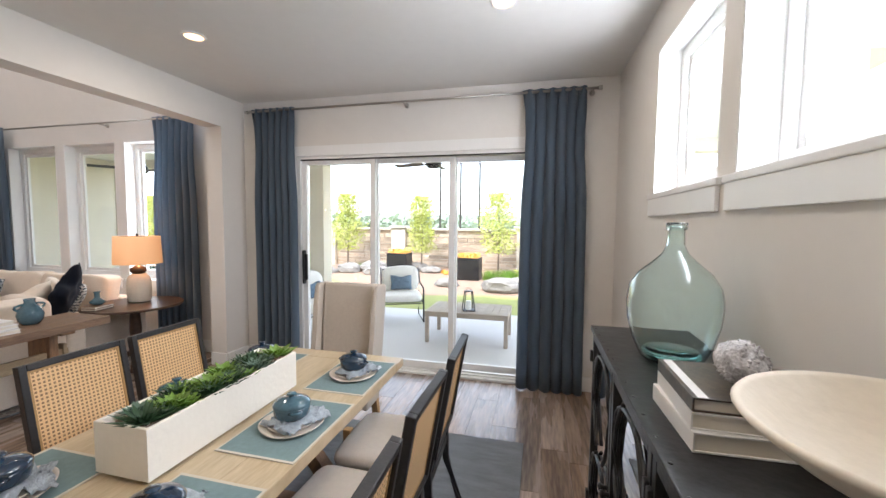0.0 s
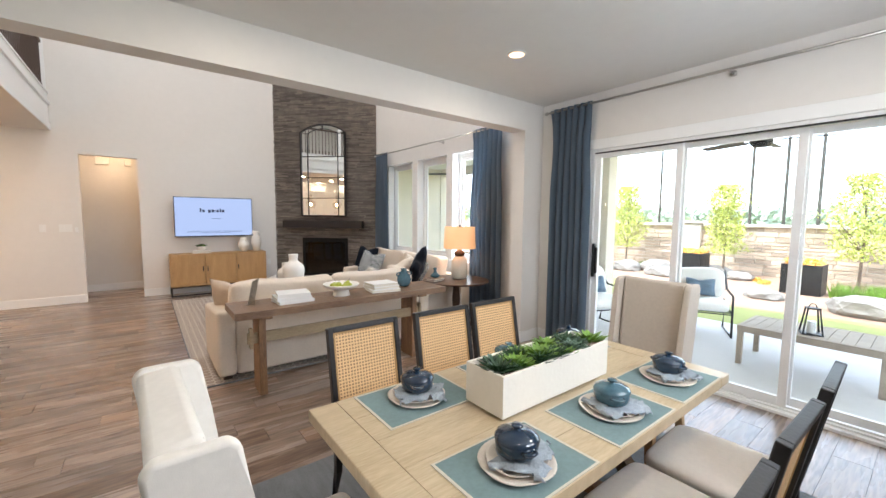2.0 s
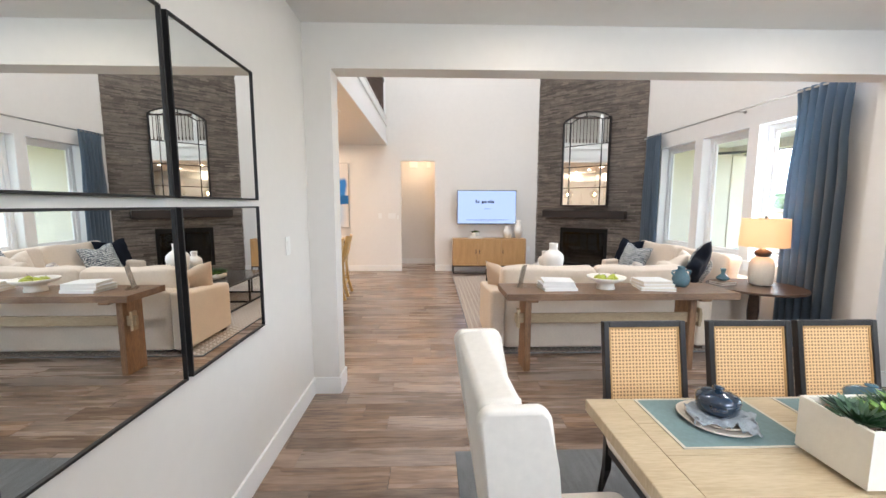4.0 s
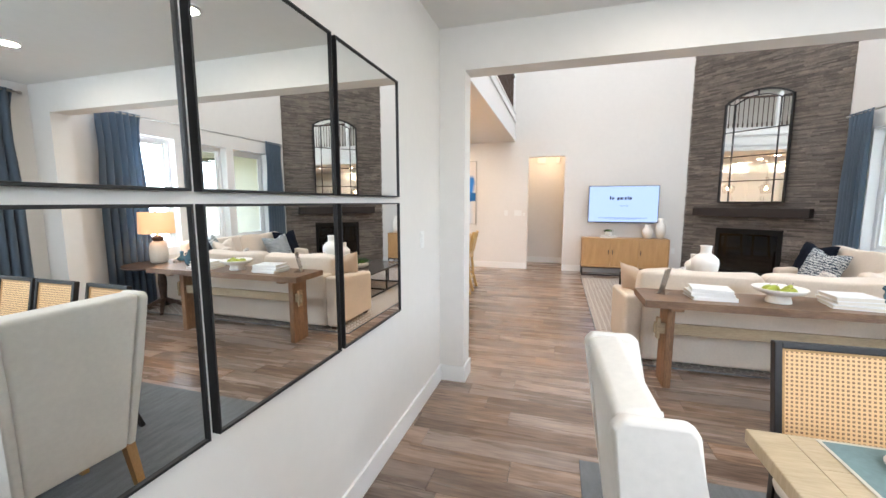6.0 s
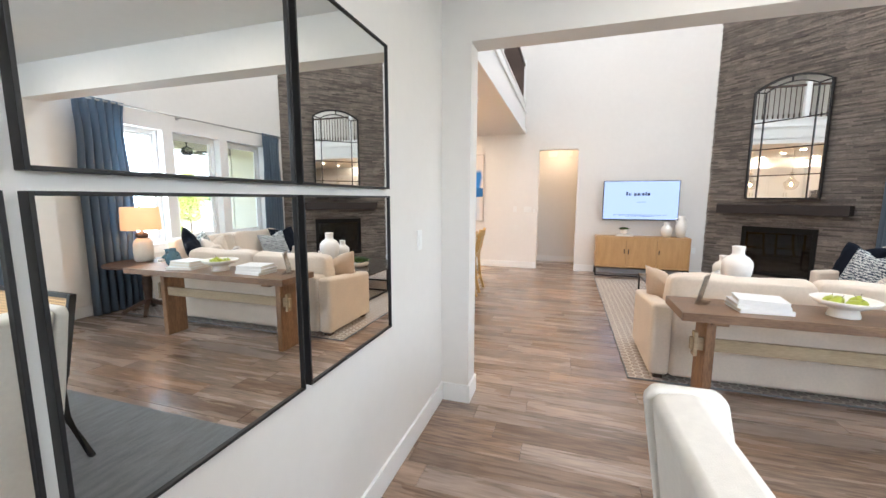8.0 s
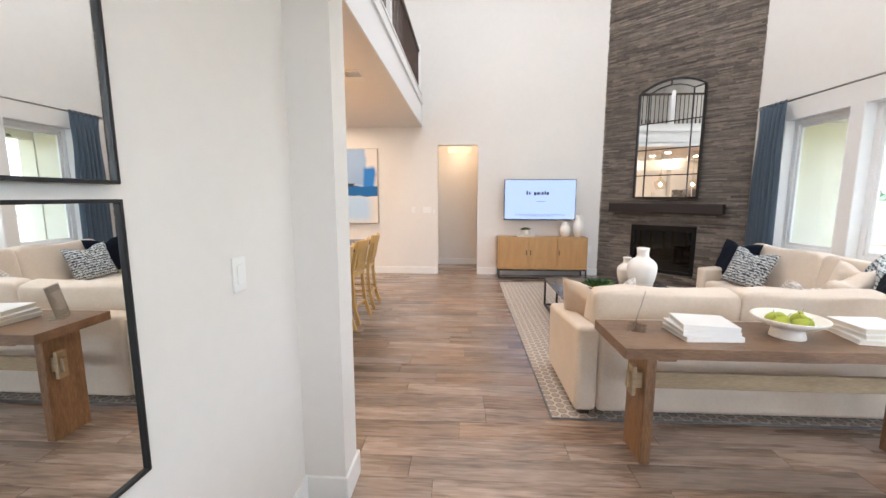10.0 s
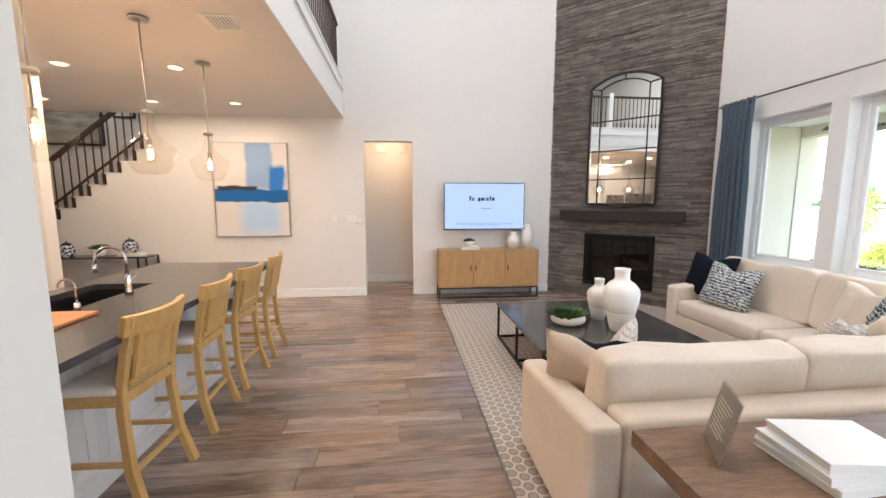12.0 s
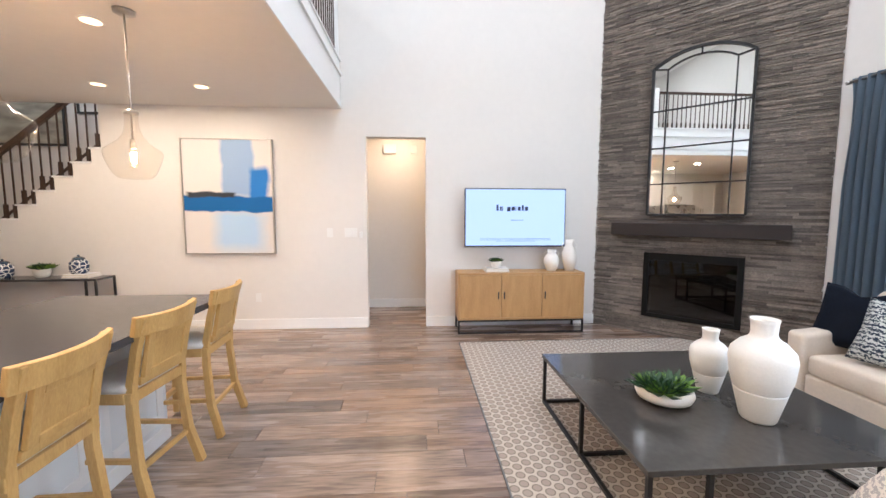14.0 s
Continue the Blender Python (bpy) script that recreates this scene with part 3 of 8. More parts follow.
def sliding_door():
    d = thing("door_1", "white framed three-panel sliding glass patio door", "sliding door")
    d["kind"] = "structure"
    x0, x1, zt = -3.41, -0.87, 2.21
    bx("door_casing", [(x0 - 0.09, x0, YN - 0.018, YN, 0, zt), (x1, x1 + 0.09, YN - 0.018, YN, 0, zt), (x0 - 0.09, x1 + 0.09, YN - 0.02, YN, zt, zt + 0.105)], TRIM, d, 0.003)
    bx("door_frame", [(x0, x0 + 0.04, YN, YN + 0.16, 0, zt), (x1 - 0.04, x1, YN, YN + 0.16, 0, zt), (x0 + 0.04, x1 - 0.04, YN, YN + 0.16, zt - 0.03, zt)], VINYL, d, 0.003)
    bx("track", [(x0 + 0.04, x1 - 0.04, YN - 0.02, YN + 0.18, 0, 0.022), (x0 + 0.04, x1 - 0.04, YN + 0.02, YN + 0.03, 0.022, 0.04), (x0 + 0.04, x1 - 0.04, YN + 0.09, YN + 0.1, 0.022, 0.04)], VINYL, d, 0.002)
    n = 3
    w = (x1 - x0 - 0.08) / n
    for i in range(n):
        a, b = x0 + 0.04 + w * i - 0.02 * (i > 0), x0 + 0.04 + w * (i + 1) + 0.02 * (i < 2)
        y = YN + 0.03 + 0.045 * i
        panel = bx("door_panel", [(a, a + 0.055, y, y + 0.04, 0.04, zt - 0.035), (b - 0.055, b, y, y + 0.04, 0.04, zt - 0.035), (a + 0.055, b - 0.055, y, y + 0.04, 0.04, 0.105), (a + 0.055, b - 0.055, y, y + 0.04, zt - 0.085, zt - 0.035)], VINYL, d, 0.003)
        p = bx("pane", (a + 0.055, b - 0.055, y + 0.018, y + 0.022, 0.105, zt - 0.085), GLASS, panel)
        p.visible_shadow = False
    bx("handle", [(x0 + 0.055, x0 + 0.075, YN - 0.012, YN + 0.03, 0.86, 1.22), (x0 + 0.075, x0 + 0.10, YN + 0.005, YN + 0.028, 0.9, 1.18)], BLACK, d, 0.004, "black door handle")
    bx("head_track", (x0 + 0.04, x1 - 0.04, YN + 0.005, YN + 0.022, zt - 0.042, zt - 0.03), BLACK, d)


sliding_door()


# ---- fireplace ----
FIRE = pose(-9.025, 2.795, 0, 0, 0, 45)  # local x runs along the face, local -y points into the room


def fireplace():
    f = thing("fireplace", "corner fireplace faced with grey-brown stacked ledgestone", "fireplace", m=FIRE)
    f["kind"] = "structure"
    for _d in ((-1.12, -0.5, 0.03, 0.3, 0, HL), (0.5, 1.12, 0.03, 0.3, 0, HL), (-0.5, 0.5, 0.03, 0.3, 1.02, HL), (-0.5, 0.5, 0.03, 0.3, 0, 0.22)):
        bx("core", _d, LEDGER, f)
    bx("firebox_back", [(-0.5, 0.5, 0.42, 0.45, 0.2, 1.04), (-0.52, -0.5, 0.3, 0.45, 0.2, 1.04), (0.5, 0.52, 0.3, 0.45, 0.2, 1.04), (-0.5, 0.5, 0.3, 0.45, 1.02, 1.04), (-0.5, 0.5, 0.3, 0.45, 0.2, 0.22)], BLACK, f)
    bx("metal_frame", [(-0.5, -0.44, -0.012, 0.02, 0.22, 1.02), (0.44, 0.5, -0.012, 0.02, 0.22, 1.02), (-0.44, 0.44, -0.012, 0.02, 0.93, 1.02), (-0.44, 0.44, -0.012, 0.02, 0.22, 0.27)], material("firebox_black_enamel", (0.004, 0.004, 0.004), 0.5, spec=0.2), f, 0.003, "black metal firebox surround")
    bx("glass_front", (-0.44, 0.44, 0.01, 0.014, 0.27, 0.93), glass("firebox_glass", (0.22, 0.22, 0.22), thin=True, gloss=0.12, face=0.05), f)
    bm = bmesh.new()
    for a, b in (((-0.3, 0.2, 0.3), (0.3, 0.24, 0.33)), ((-0.25, 0.28, 0.36), (0.2, 0.16, 0.4)), ((-0.1, 0.15, 0.3), (0.28, 0.3, 0.42))):
        tube(bm, (a, b), 0.035, 8, 0.025)
    part("logs", bm, LOG, f, "charred ceramic fire logs", True)
    return f


FIREPLACE = fireplace()


def mantel():
    m = thing("mantel", "thick espresso-stained wooden mantel beam on the stone fireplace", "mantel", m=FIRE)
    bx("beam", (-0.855, 0.855, -0.17, -0.006, 1.235, 1.385), ESPRESSO, m, 0.006)


mantel()


def arch_z(u, w, zs, rise):
    """Height of a flat arch at u from the middle."""
    R = (w * w / 4 + rise * rise) / (2 * rise)
    return zs + rise - R + math.sqrt(max(0, R * R - u * u))


def strip(bm, pts, half, y0, y1):
    """A flat bar along points in x and z."""
    n = len(pts)
    rings = []
    for i, (x, z) in enumerate(pts):
        ax, az = pts[max(i - 1, 0)]
        bx_, bz = pts[min(i + 1, n - 1)]
        dx, dz = bx_ - ax, bz - az
        L = math.hypot(dx, dz)
        nx, nz = -dz / L * half, dx / L * half
        rings.append([bm.verts.new(p) for p in ((x + nx, y0, z + nz), (x - nx, y0, z - nz), (x - nx, y1, z - nz), (x + nx, y1, z + nz))])
    for a, b in zip(rings, rings[1:]):
        for k in range(4):
            j = (k + 1) % 4
            bm.faces.new((a[k], a[j], b[j], b[k]))
    bm.faces.new(rings[0][::-1])
    bm.faces.new(rings[-1])


def arched_mirror():
    m = thing("arched_mirror", "arched black metal windowpane mirror on the stone chimney", "mirror", m=FIRE)
    w, z0, zs, rise = 0.95, 1.485, 3.19, 0.155
    N = 16
    arc = [(-w / 2 + w * i / N, arch_z(-w / 2 + w * i / N, w, zs, rise)) for i in range(N + 1)]
    bm = bmesh.new()
    fr = [bm.verts.new((x, -0.05, z)) for x, z in [(-w / 2, z0)] + arc + [(w / 2, z0)]]
    bk = [bm.verts.new((v.co.x, -0.03, v.co.z)) for v in fr]
    bm.faces.new(fr)
    bm.faces.new(bk[::-1])
    for i in range(len(fr)):
        j = (i + 1) % len(fr)
        bm.faces.new((fr[i], bk[i], bk[j], fr[j]))
    part("mirror_glass", bm, MIRROR, m)
    bm = bmesh.new()
    strip(bm, [(-w / 2, z0)] + arc + [(w / 2, z0)], 0.013, -0.075, -0.02)
    strip(bm, [(-w / 2, z0), (w / 2, z0)], 0.013, -0.075, -0.02)
    part("frame", bm, BLACK, m)
    u = 0.325

    def bar(pts, y0=-0.066):
        bm = bmesh.new()
        strip(bm, pts, 0.007, y0, -0.0485)
        part("glazing_bar", bm, BLACK, m)
    for q in (-1, 1):
        bar([(q * u, z0), (q * u, zs - 0.03)])
        bar([(q * u, zs - 0.03), (q * w / 2, zs + 0.0)])
    bar([(0, arch_z(0, 2 * u, zs - 0.03, 0.10)), (0, zs + rise)])
    bar([(-u + 2 * u * i / 10, arch_z(-u + 2 * u * i / 10, 2 * u, zs - 0.03, 0.10)) for i in range(11)])
    for z in (1.85, 2.27, 2.70):
        bar([(-w / 2, z), (w / 2, z)], -0.067)


arched_mirror()


# ---- wall mirrors ----
def wall_mirror():
    m = thing("wall_mirror", "large square mirror panel in a thin black frame", "mirror", "mirror grid on the dining wall")
    w, h, f = 0.64, 0.645, 0.008
    bx("mirror_glass", (-w / 2 + f, w / 2 - f, 0.018, 0.022, -h / 2 + f, h / 2 - f), MIRROR, m)
    bx("frame", [(-w / 2, -w / 2 + f, 0.001, 0.03, -h / 2, h / 2), (w / 2 - f, w / 2, 0.001, 0.03, -h / 2, h / 2), (-w / 2 + f, w / 2 - f, 0.001, 0.03, h / 2 - f, h / 2), (-w / 2 + f, w / 2 - f, 0.001, 0.03, -h / 2, -h / 2 + f)], BLACK, m, 0.0015)
    bx("back", (-w / 2 + f, w / 2 - f, 0.001, 0.018, -h / 2 + f, h / 2 - f), BLACK, m)
    return m


_wm = wall_mirror()
_first = True
for _c in range(4):
    for _z in (1.842, 1.165):
        _p = pose(-2.85 + 0.668 * _c, YS, _z)
        if _first:
            _wm.matrix_world = _p
            _first = False
        else:
            copy_thing(_wm, _p)


# ---- curtains and rods ----
def curtain(x0, x1, ztop, zbot, y, folds, seed, label, depth=0.055, flare=1.0):
    c = thing("curtain", label, "curtain")
    rnd = random.Random(seed)
    n = folds * 10
    rows = 14
    ph = [rnd.uniform(-0.5, 0.5) for _ in range(n + 1)]
    bm = bmesh.new()
    cx = (x0 + x1) / 2
    g = {}
    for side in (0, 1):
        for r in range(rows + 1):
            f = r / rows
            z = ztop - (ztop - zbot) * f
            spread = 1 - 0.10 * math.sin(min(1, f * 3) * math.pi) + (flare - 1) * f
            for i in range(n + 1):
                u = i / n
                a = 2 * math.pi * folds * u + 0.6 * math.sin(5 * u + seed) + 0.5 * f * math.sin(3 * u + seed)
                amp = depth * (0.35 + 0.65 * min(1, f * 4)) * (0.75 + 0.4 * noise.noise(Vector((u * 5, f * 1.2, seed))))
                x = cx + (x0 + (x1 - x0) * u - cx) * spread + 0.3 * depth * math.cos(a) * (f > 0.02)
                g[side, r, i] = bm.verts.new((x, y + amp * math.sin(a) + side * 0.004, z))
    for side in (0, 1):
        for r in range(rows):
            for i in range(n):
                q = [g[side, r, i], g[side, r, i + 1], g[side, r + 1, i + 1], g[side, r + 1, i]]
                bm.faces.new(q if side else q[::-1])
    for r in range(rows):
        bm.faces.new((g[0, r, 0], g[1, r, 0], g[1, r + 1, 0], g[0, r + 1, 0]))
        bm.faces.new((g[0, r, n], g[0, r + 1, n], g[1, r + 1, n], g[1, r, n]))
    for i in range(n):
        bm.faces.new((g[0, 0, i], g[0, 0, i + 1], g[1, 0, i + 1], g[1, 0, i]))
        bm.faces.new((g[0, rows, i], g[1, rows, i], g[1, rows, i + 1], g[0, rows, i + 1]))
    part("cloth", bm, CURTAIN, c, smooth=True)
    return c


def rod(x0, x1, z, y, brackets, label):
    r = thing("curtain_rod", label, "curtain rod")
    bm = bmesh.new()
    tube(bm, ((x0, y, z), (x1, y, z)), 0.011, 10)
    part("pole", bm, NICKEL, r, smooth=True)
    for x, s in ((x0, -1), (x1, 1)):
        bm = bmesh.new()
        tube(bm, ((x, y, z), (x + s * 0.03, y, z)), 0.017, 10)
        part("finial", bm, NICKEL, r, smooth=True)
    for x in brackets:
        bm = bmesh.new()
        tube(bm, ((x, y, z - 0.012), (x, YN - 0.001, z - 0.012)), 0.007, 8)
        tube(bm, ((x, YN - 0.008, z - 0.012), (x, YN - 0.001, z - 0.012)), 0.025, 12)
        part("bracket", bm, NICKEL, r, smooth=True)


rod(-3.92, -0.44, 2.675, 3.5, (-3.88, -2.18, -0.48), "brushed nickel rod above the sliding door")
rod(-8.09, -4.6, 2.675, 3.5, (-8.05, -6.0, -4.65), "brushed nickel rod above the living room windows")
curtain(-3.88, -3.37, 2.70, 0.01, 3.5, 6, 3, "slate blue linen curtain panel beside the sliding door")
curtain(-1.07, -0.53, 2.70, 0.01, 3.5, 6, 8, "wide slate blue linen curtain panel drawn beside the sliding door", 0.06, 1.06)
curtain(-8.07, -7.62, 2.70, 0.01, 3.5, 6, 5, "slate blue linen curtain panel between fireplace and windows")
curtain(-5.20, -4.63, 2.70, 0.01, 3.5, 6, 11, "slate blue linen curtain panel behind the round lamp table")


# ---- lamps in the ceilings ----
def downlight(x, y, z, watts, color=(1.0, 0.84, 0.64), r=0.062, soft=0.13):
    o = thing("downlight", "small round recessed ceiling light, switched on", "recessed light", "recessed ceiling lights")
    bm = bmesh.new()
    lathe(bm, [(r * 0.98, 0.0), (r * 1.25, 0.0), (r * 1.25, -0.006), (r * 0.98, -0.010), (r * 0.98, 0.0)], 24)
    part("trim_ring", bm, TRIM, o, smooth=False)
    bm = bmesh.new()
    lathe(bm, [(0, -0.004), (r * 0.98, -0.004), (r * 0.98, -0.001), (0, -0.001)], 24)
    part("lens", bm, DOWN, o)
    o.location = (x, y, z)
    lamp("downlight_lamp", x, y, z - 0.02, watts, soft, color)


WARM = (1.0, 0.84, 0.66)
for x, y in ((-3.25, 2.21), (-1.13, 2.27), (-3.25, 0.3), (-1.13, 0.3)):
    downlight(x, y, HC, 2.6, WARM)
for x in (-9.05, -7.68, -6.3, -4.95):
    for y in (-2.60, -3.61, -4.9):
        downlight(x, y, HC, 2.6, (1.0, 0.74, 0.50))
# unseen high-ceiling lights at assumed places, with wide lamps to brighten the room
for x, y in ((-8.0, 2.2), (-8.0, -0.2), (-6.0, 2.2), (-6.0, -0.2), (-8.0, -3.5), (-6.0, -3.5)):
    downlight(x, y, HL, 8.5, (1.0, 0.95, 0.89), soft=0.9)
# two lamps added out of view to light the hall and the stairwell warmly
downlight(-10.4, -0.65, 2.8, 3, (1.0, 0.66, 0.38))
downlight(-10.4, -5.6, 5.4, 2.5, (1.0, 0.68, 0.42))


# ---- dining things ----
tagged(bx("dining_rug", (-3.28, -0.97, -0.20, 2.58, 0.0, 0.012), GREYRUG, None, 0.003), "flat-woven charcoal blue rug under the dining table", "rug")

TZ = 0.755


def dining_table():
    t = thing("dining_table", "bleached oak trestle dining table with plank top", "dining table")
    x0, x1, y0, y1 = -2.49, -1.635, 0.25, 1.985
    bw = 0.11
    bx("breadboard_end", (x0, x1, y0, y0 + bw, TZ - 0.045, TZ), TABLEWOOD, t, 0.004)
    bx("breadboard_end", (x0, x1, y1 - bw, y1, TZ - 0.045, TZ), TABLEWOOD, t, 0.004)
    n = 5
    w = (x1 - x0) / n
    for i in range(n):
        bx("top_board", (x0 + w * i + 0.0006, x0 + w * (i + 1) - 0.0006, y0 + bw + 0.001, y1 - bw - 0.001, TZ - 0.045, TZ - 0.0006), TABLEWOOD, t, 0.0009)
    for a in (y0 + 0.22, y1 - 0.25):
        bx("apron", (x0 + 0.08, x1 - 0.08, a, a + 0.03, TZ - 0.12, TZ - 0.045), RECLAIM_V, t, 0.003)
    for y in (y0 + 0.33, y1 - 0.33):
        bm = bmesh.new()
        cx = (x0 + x1) / 2
        tube(bm, ((cx - 0.27, y, 0.05), (cx + 0.25, y, TZ - 0.05)), 0.035, square=True)
        tube(bm, ((cx + 0.27, y + 0.001, 0.05), (cx - 0.25, y + 0.001, TZ - 0.05)), 0.034, square=True)
        part("x_leg", bm, RECLAIM_V, t)
        bx("foot", (cx - 0.33, cx + 0.33, y - 0.04, y + 0.04, 0.012, 0.07), RECLAIM_V, t, 0.006)
    bx("stretcher", ((x0 + x1) / 2 - 0.03, (x0 + x1) / 2 + 0.03, y0 + 0.36, y1 - 0.36, 0.34, 0.42), RECLAIM_V, t, 0.005)
    return t


dining_table()


def cane_material():
    m = material("woven_cane", (0.66, 0.43, 0.22), 0.55)
    n, l, b = nodes_of(m)
    tc = n.new("ShaderNodeTexCoord")
    mp = n.new("ShaderNodeMapping")
    mp.inputs["Scale"].default_value = (64, 1, 64)
    l.new(tc.outputs["Object"], mp.inputs["Vector"])
    fr = n.new("ShaderNodeVectorMath")
    fr.operation = "FRACTION"
    l.new(mp.outputs[0], fr.inputs[0])
    sp = n.new("ShaderNodeSeparateXYZ")
    l.new(fr.outputs[0], sp.inputs[0])

    def near(sock):
        a = n.new("ShaderNodeMath")
        a.operation = "SUBTRACT"
        a.inputs[1].default_value = 0.5
        l.new(sock, a.inputs[0])
        c = n.new("ShaderNodeMath")
        c.operation = "ABSOLUTE"
        l.new(a.outputs[0], c.inputs[0])
        d = n.new("ShaderNodeMath")
        d.operation = "LESS_THAN"
        d.inputs[1].default_value = 0.26
        l.new(c.outputs[0], d.inputs[0])
        return d.outputs[0]
    mu = n.new("ShaderNodeMath")
    mu.operation = "MULTIPLY"
    l.new(near(sp.outputs["X"]), mu.inputs[0])
    l.new(near(sp.outputs["Z"]), mu.inputs[1])
    mix = n.new("ShaderNodeMix")
    mix.data_type = "RGBA"
    mix.inputs["A"].default_value = (0.82, 0.54, 0.27, 1)
    mix.inputs["B"].default_value = (0.27, 0.15, 0.07, 1)
    l.new(mu.outputs[0], mix.inputs["Factor"])
    l.new(mix.outputs["Result"], b.inputs["Base Color"])
    bp = n.new("ShaderNodeBump")
    bp.invert = True
    bp.inputs["Strength"].default_value = 0.6
    bp.inputs["Distance"].default_value = 0.003
    l.new(mu.outputs[0], bp.inputs["Height"])
    l.new(bp.outputs[0], b.inputs["Normal"])
    return m


CANE = cane_material()


def cane_chair():
    """Faces local +y; the back stands at -y and leans."""
    c = thing("dining_chair", "black wood dining chair with cane back and oatmeal seat", "dining chair", "cane-back chairs at the dining table")
    w = 0.193
    lean = pose(0, -0.235, 0.44, 10, 0, 0)
    for s in (-1, 1):
        bm = bmesh.new()
        tube(bm, ((s * w * 0.93, -0.33, 0.012), (s * w * 0.95, -0.235, 0.30), (s * w * 0.96, -0.228, 0.46), (s * w * 0.93, -0.262, 0.62)), 0.013, square=True, r2=0.017)
        part("back_leg", bm, BLACKWOOD, c)
        bm = bmesh.new()
        tube(bm, ((s * w * 0.92, 0.205, 0.012), (s * w * 0.92, 0.19, 0.41)), 0.012, square=True, r2=0.019)
        part("front_leg", bm, BLACKWOOD, c)
    bx("seat_rail", [(-w, w, -0.24, -0.215, 0.385, 0.43), (-w, w, 0.18, 0.205, 0.385, 0.43), (-w, -w + 0.022, -0.215, 0.18, 0.385, 0.43), (w - 0.022, w, -0.215, 0.18, 0.385, 0.43)], BLACKWOOD, c, 0.003)
    bm = bmesh.new()
    cushion(bm, 0.43, 0.45, 0.085, pose(0, -0.01, 0.462), 0.22, 28, 12)
    part("seat", bm, SEATFAB, c, smooth=True)
    h = 0.53
    bx("back_frame", [(-w, -w + 0.026, -0.018, 0.016, 0.08, h), (w - 0.026, w, -0.018, 0.016, 0.08, h), (-w + 0.026, w - 0.026, -0.018, 0.016, h - 0.026, h), (-w + 0.026, w - 0.026, -0.018, 0.016, 0.08, 0.106)], BLACKWOOD, c, 0.004, matrix=lean)
    bx("cane_border", [(-w + 0.026, -w + 0.036, -0.006, 0.008, 0.106, h - 0.026), (w - 0.036, w - 0.026, -0.006, 0.008, 0.106, h - 0.026), (-w + 0.036, w - 0.036, -0.006, 0.008, h - 0.036, h - 0.026), (-w + 0.036, w - 0.036, -0.006, 0.008, 0.106, 0.116)], OAK, c, 0.001, "light wood bead round the cane", matrix=lean)
    cn = bx("cane_panel", (-w + 0.036, w - 0.036, -0.003, 0.004, 0.116, h - 0.036), CANE, c, label="woven cane panel")
    cn.matrix_local = lean
    return c


_ch = cane_chair()
_poses = [pose(-2.485, y, 0, 0, 0, -90 + a) for y, a in ((0.645, 1), (1.13, -1), (1.555, 0))]
_poses += [pose(-1.575, y, 0, 0, 0, 90 + a) for y, a in ((1.65, 2), (1.17, -1), (0.67, 1))]
_ch.matrix_world = _poses[0]
for _p in _poses[1:]:
    copy_thing(_ch, _p)


def wing_side(bm, s, flare):
    """One wing and arm: a padded panel whose outline steps down from the wing to the arm."""
    prof = [(-0.235, 0.30), (-0.03, 0.30), (-0.05, 0.44), (-0.10, 0.58), (-0.135, 0.75), (-0.16, 0.95), (-0.18, 1.075), (-0.20, 1.095), (-0.325, 1.095), (-0.345, 1.07), (-0.30, 0.75)]
    v = []
    for y, z in prof:
        x0 = s * (0.19 + flare * (z - 0.30) / 0.8)
        x1 = x0 + s * 0.036
        v.append((bm.verts.new((x0, y, z)), bm.verts.new((x1, y, z))))
    bm.faces.new([a for a, b in v])
    bm.faces.new([b for a, b in v][::-1])
    for i in range(len(v)):
        j = (i + 1) % len(v)
        bm.faces.new((v[i][0], v[j][0], v[j][1], v[i][1]))


def wing_chair(fab, label, flare=0.01):
    c = thing("wing_chair", label, "wing chair", "wing chairs at the table ends")
    for s in (-1, 1):
        bm = bmesh.new()
        wing_side(bm, s, flare)
        part("wing_arm", bm, fab, c, bevel=0.012, segs=3, smooth=True)
        bm = bmesh.new()
        tube(bm, ((s * 0.225, 0.215, 0.012), (s * 0.215, 0.20, 0.31)), 0.016, square=True, r2=0.022)
        part("front_leg", bm, OAK, c)
        bm = bmesh.new()
        tube(bm, ((s * 0.215, -0.27, 0.012), (s * 0.205, -0.20, 0.31)), 0.016, square=True, r2=0.022)
        part("back_leg", bm, OAK, c)
    bm = bmesh.new()
    for v in box(bm, -0.188, 0.188, -0.05, 0.05, 0.0, 0.80):
        if v.co.z > 0.5:
            v.co.x *= 1 + flare / 0.19
    part("backrest", bm, fab, c, bevel=0.02, segs=3, smooth=True, matrix=pose(0, -0.19, 0.30, 7, 0, 0))
    bx("seat_base", (-0.188, 0.188, -0.20, 0.235, 0.30, 0.40), fab, c, 0.012, smooth=True, segs=3)
    bm = bmesh.new()
    cushion(bm, 0.42, 0.42, 0.13, pose(0, 0.05, 0.44), 0.15, 32, 14, ev=0.35)
    part("seat", bm, fab, c, smooth=True)
    for s in (-1, 1):
        bm = bmesh.new()
        tube(bm, ((s * (0.165 + 0.2 * flare), -0.165, 0.50), (s * (0.165 + 0.6 * flare), -0.202, 0.8), (s * (0.168 + flare), -0.24, 1.09)), 0.004, 6)
        part("piping", bm, fab, c, smooth=True)
    return c


w1 = wing_chair(LINENG, "upholstered greige wing chair with pale oak legs")
w1.matrix_world = pose(-2.18, 2.15, 0, 0, 0, 180)
w2 = wing_chair(WHITEFAB, "upholstered ivory wing chair with pale oak legs", 0.055)
w2.matrix_world = pose(-2.15, 0.09, 0, 0, 0, 2) @ Matrix.Diagonal((1, 1, 0.972, 1))


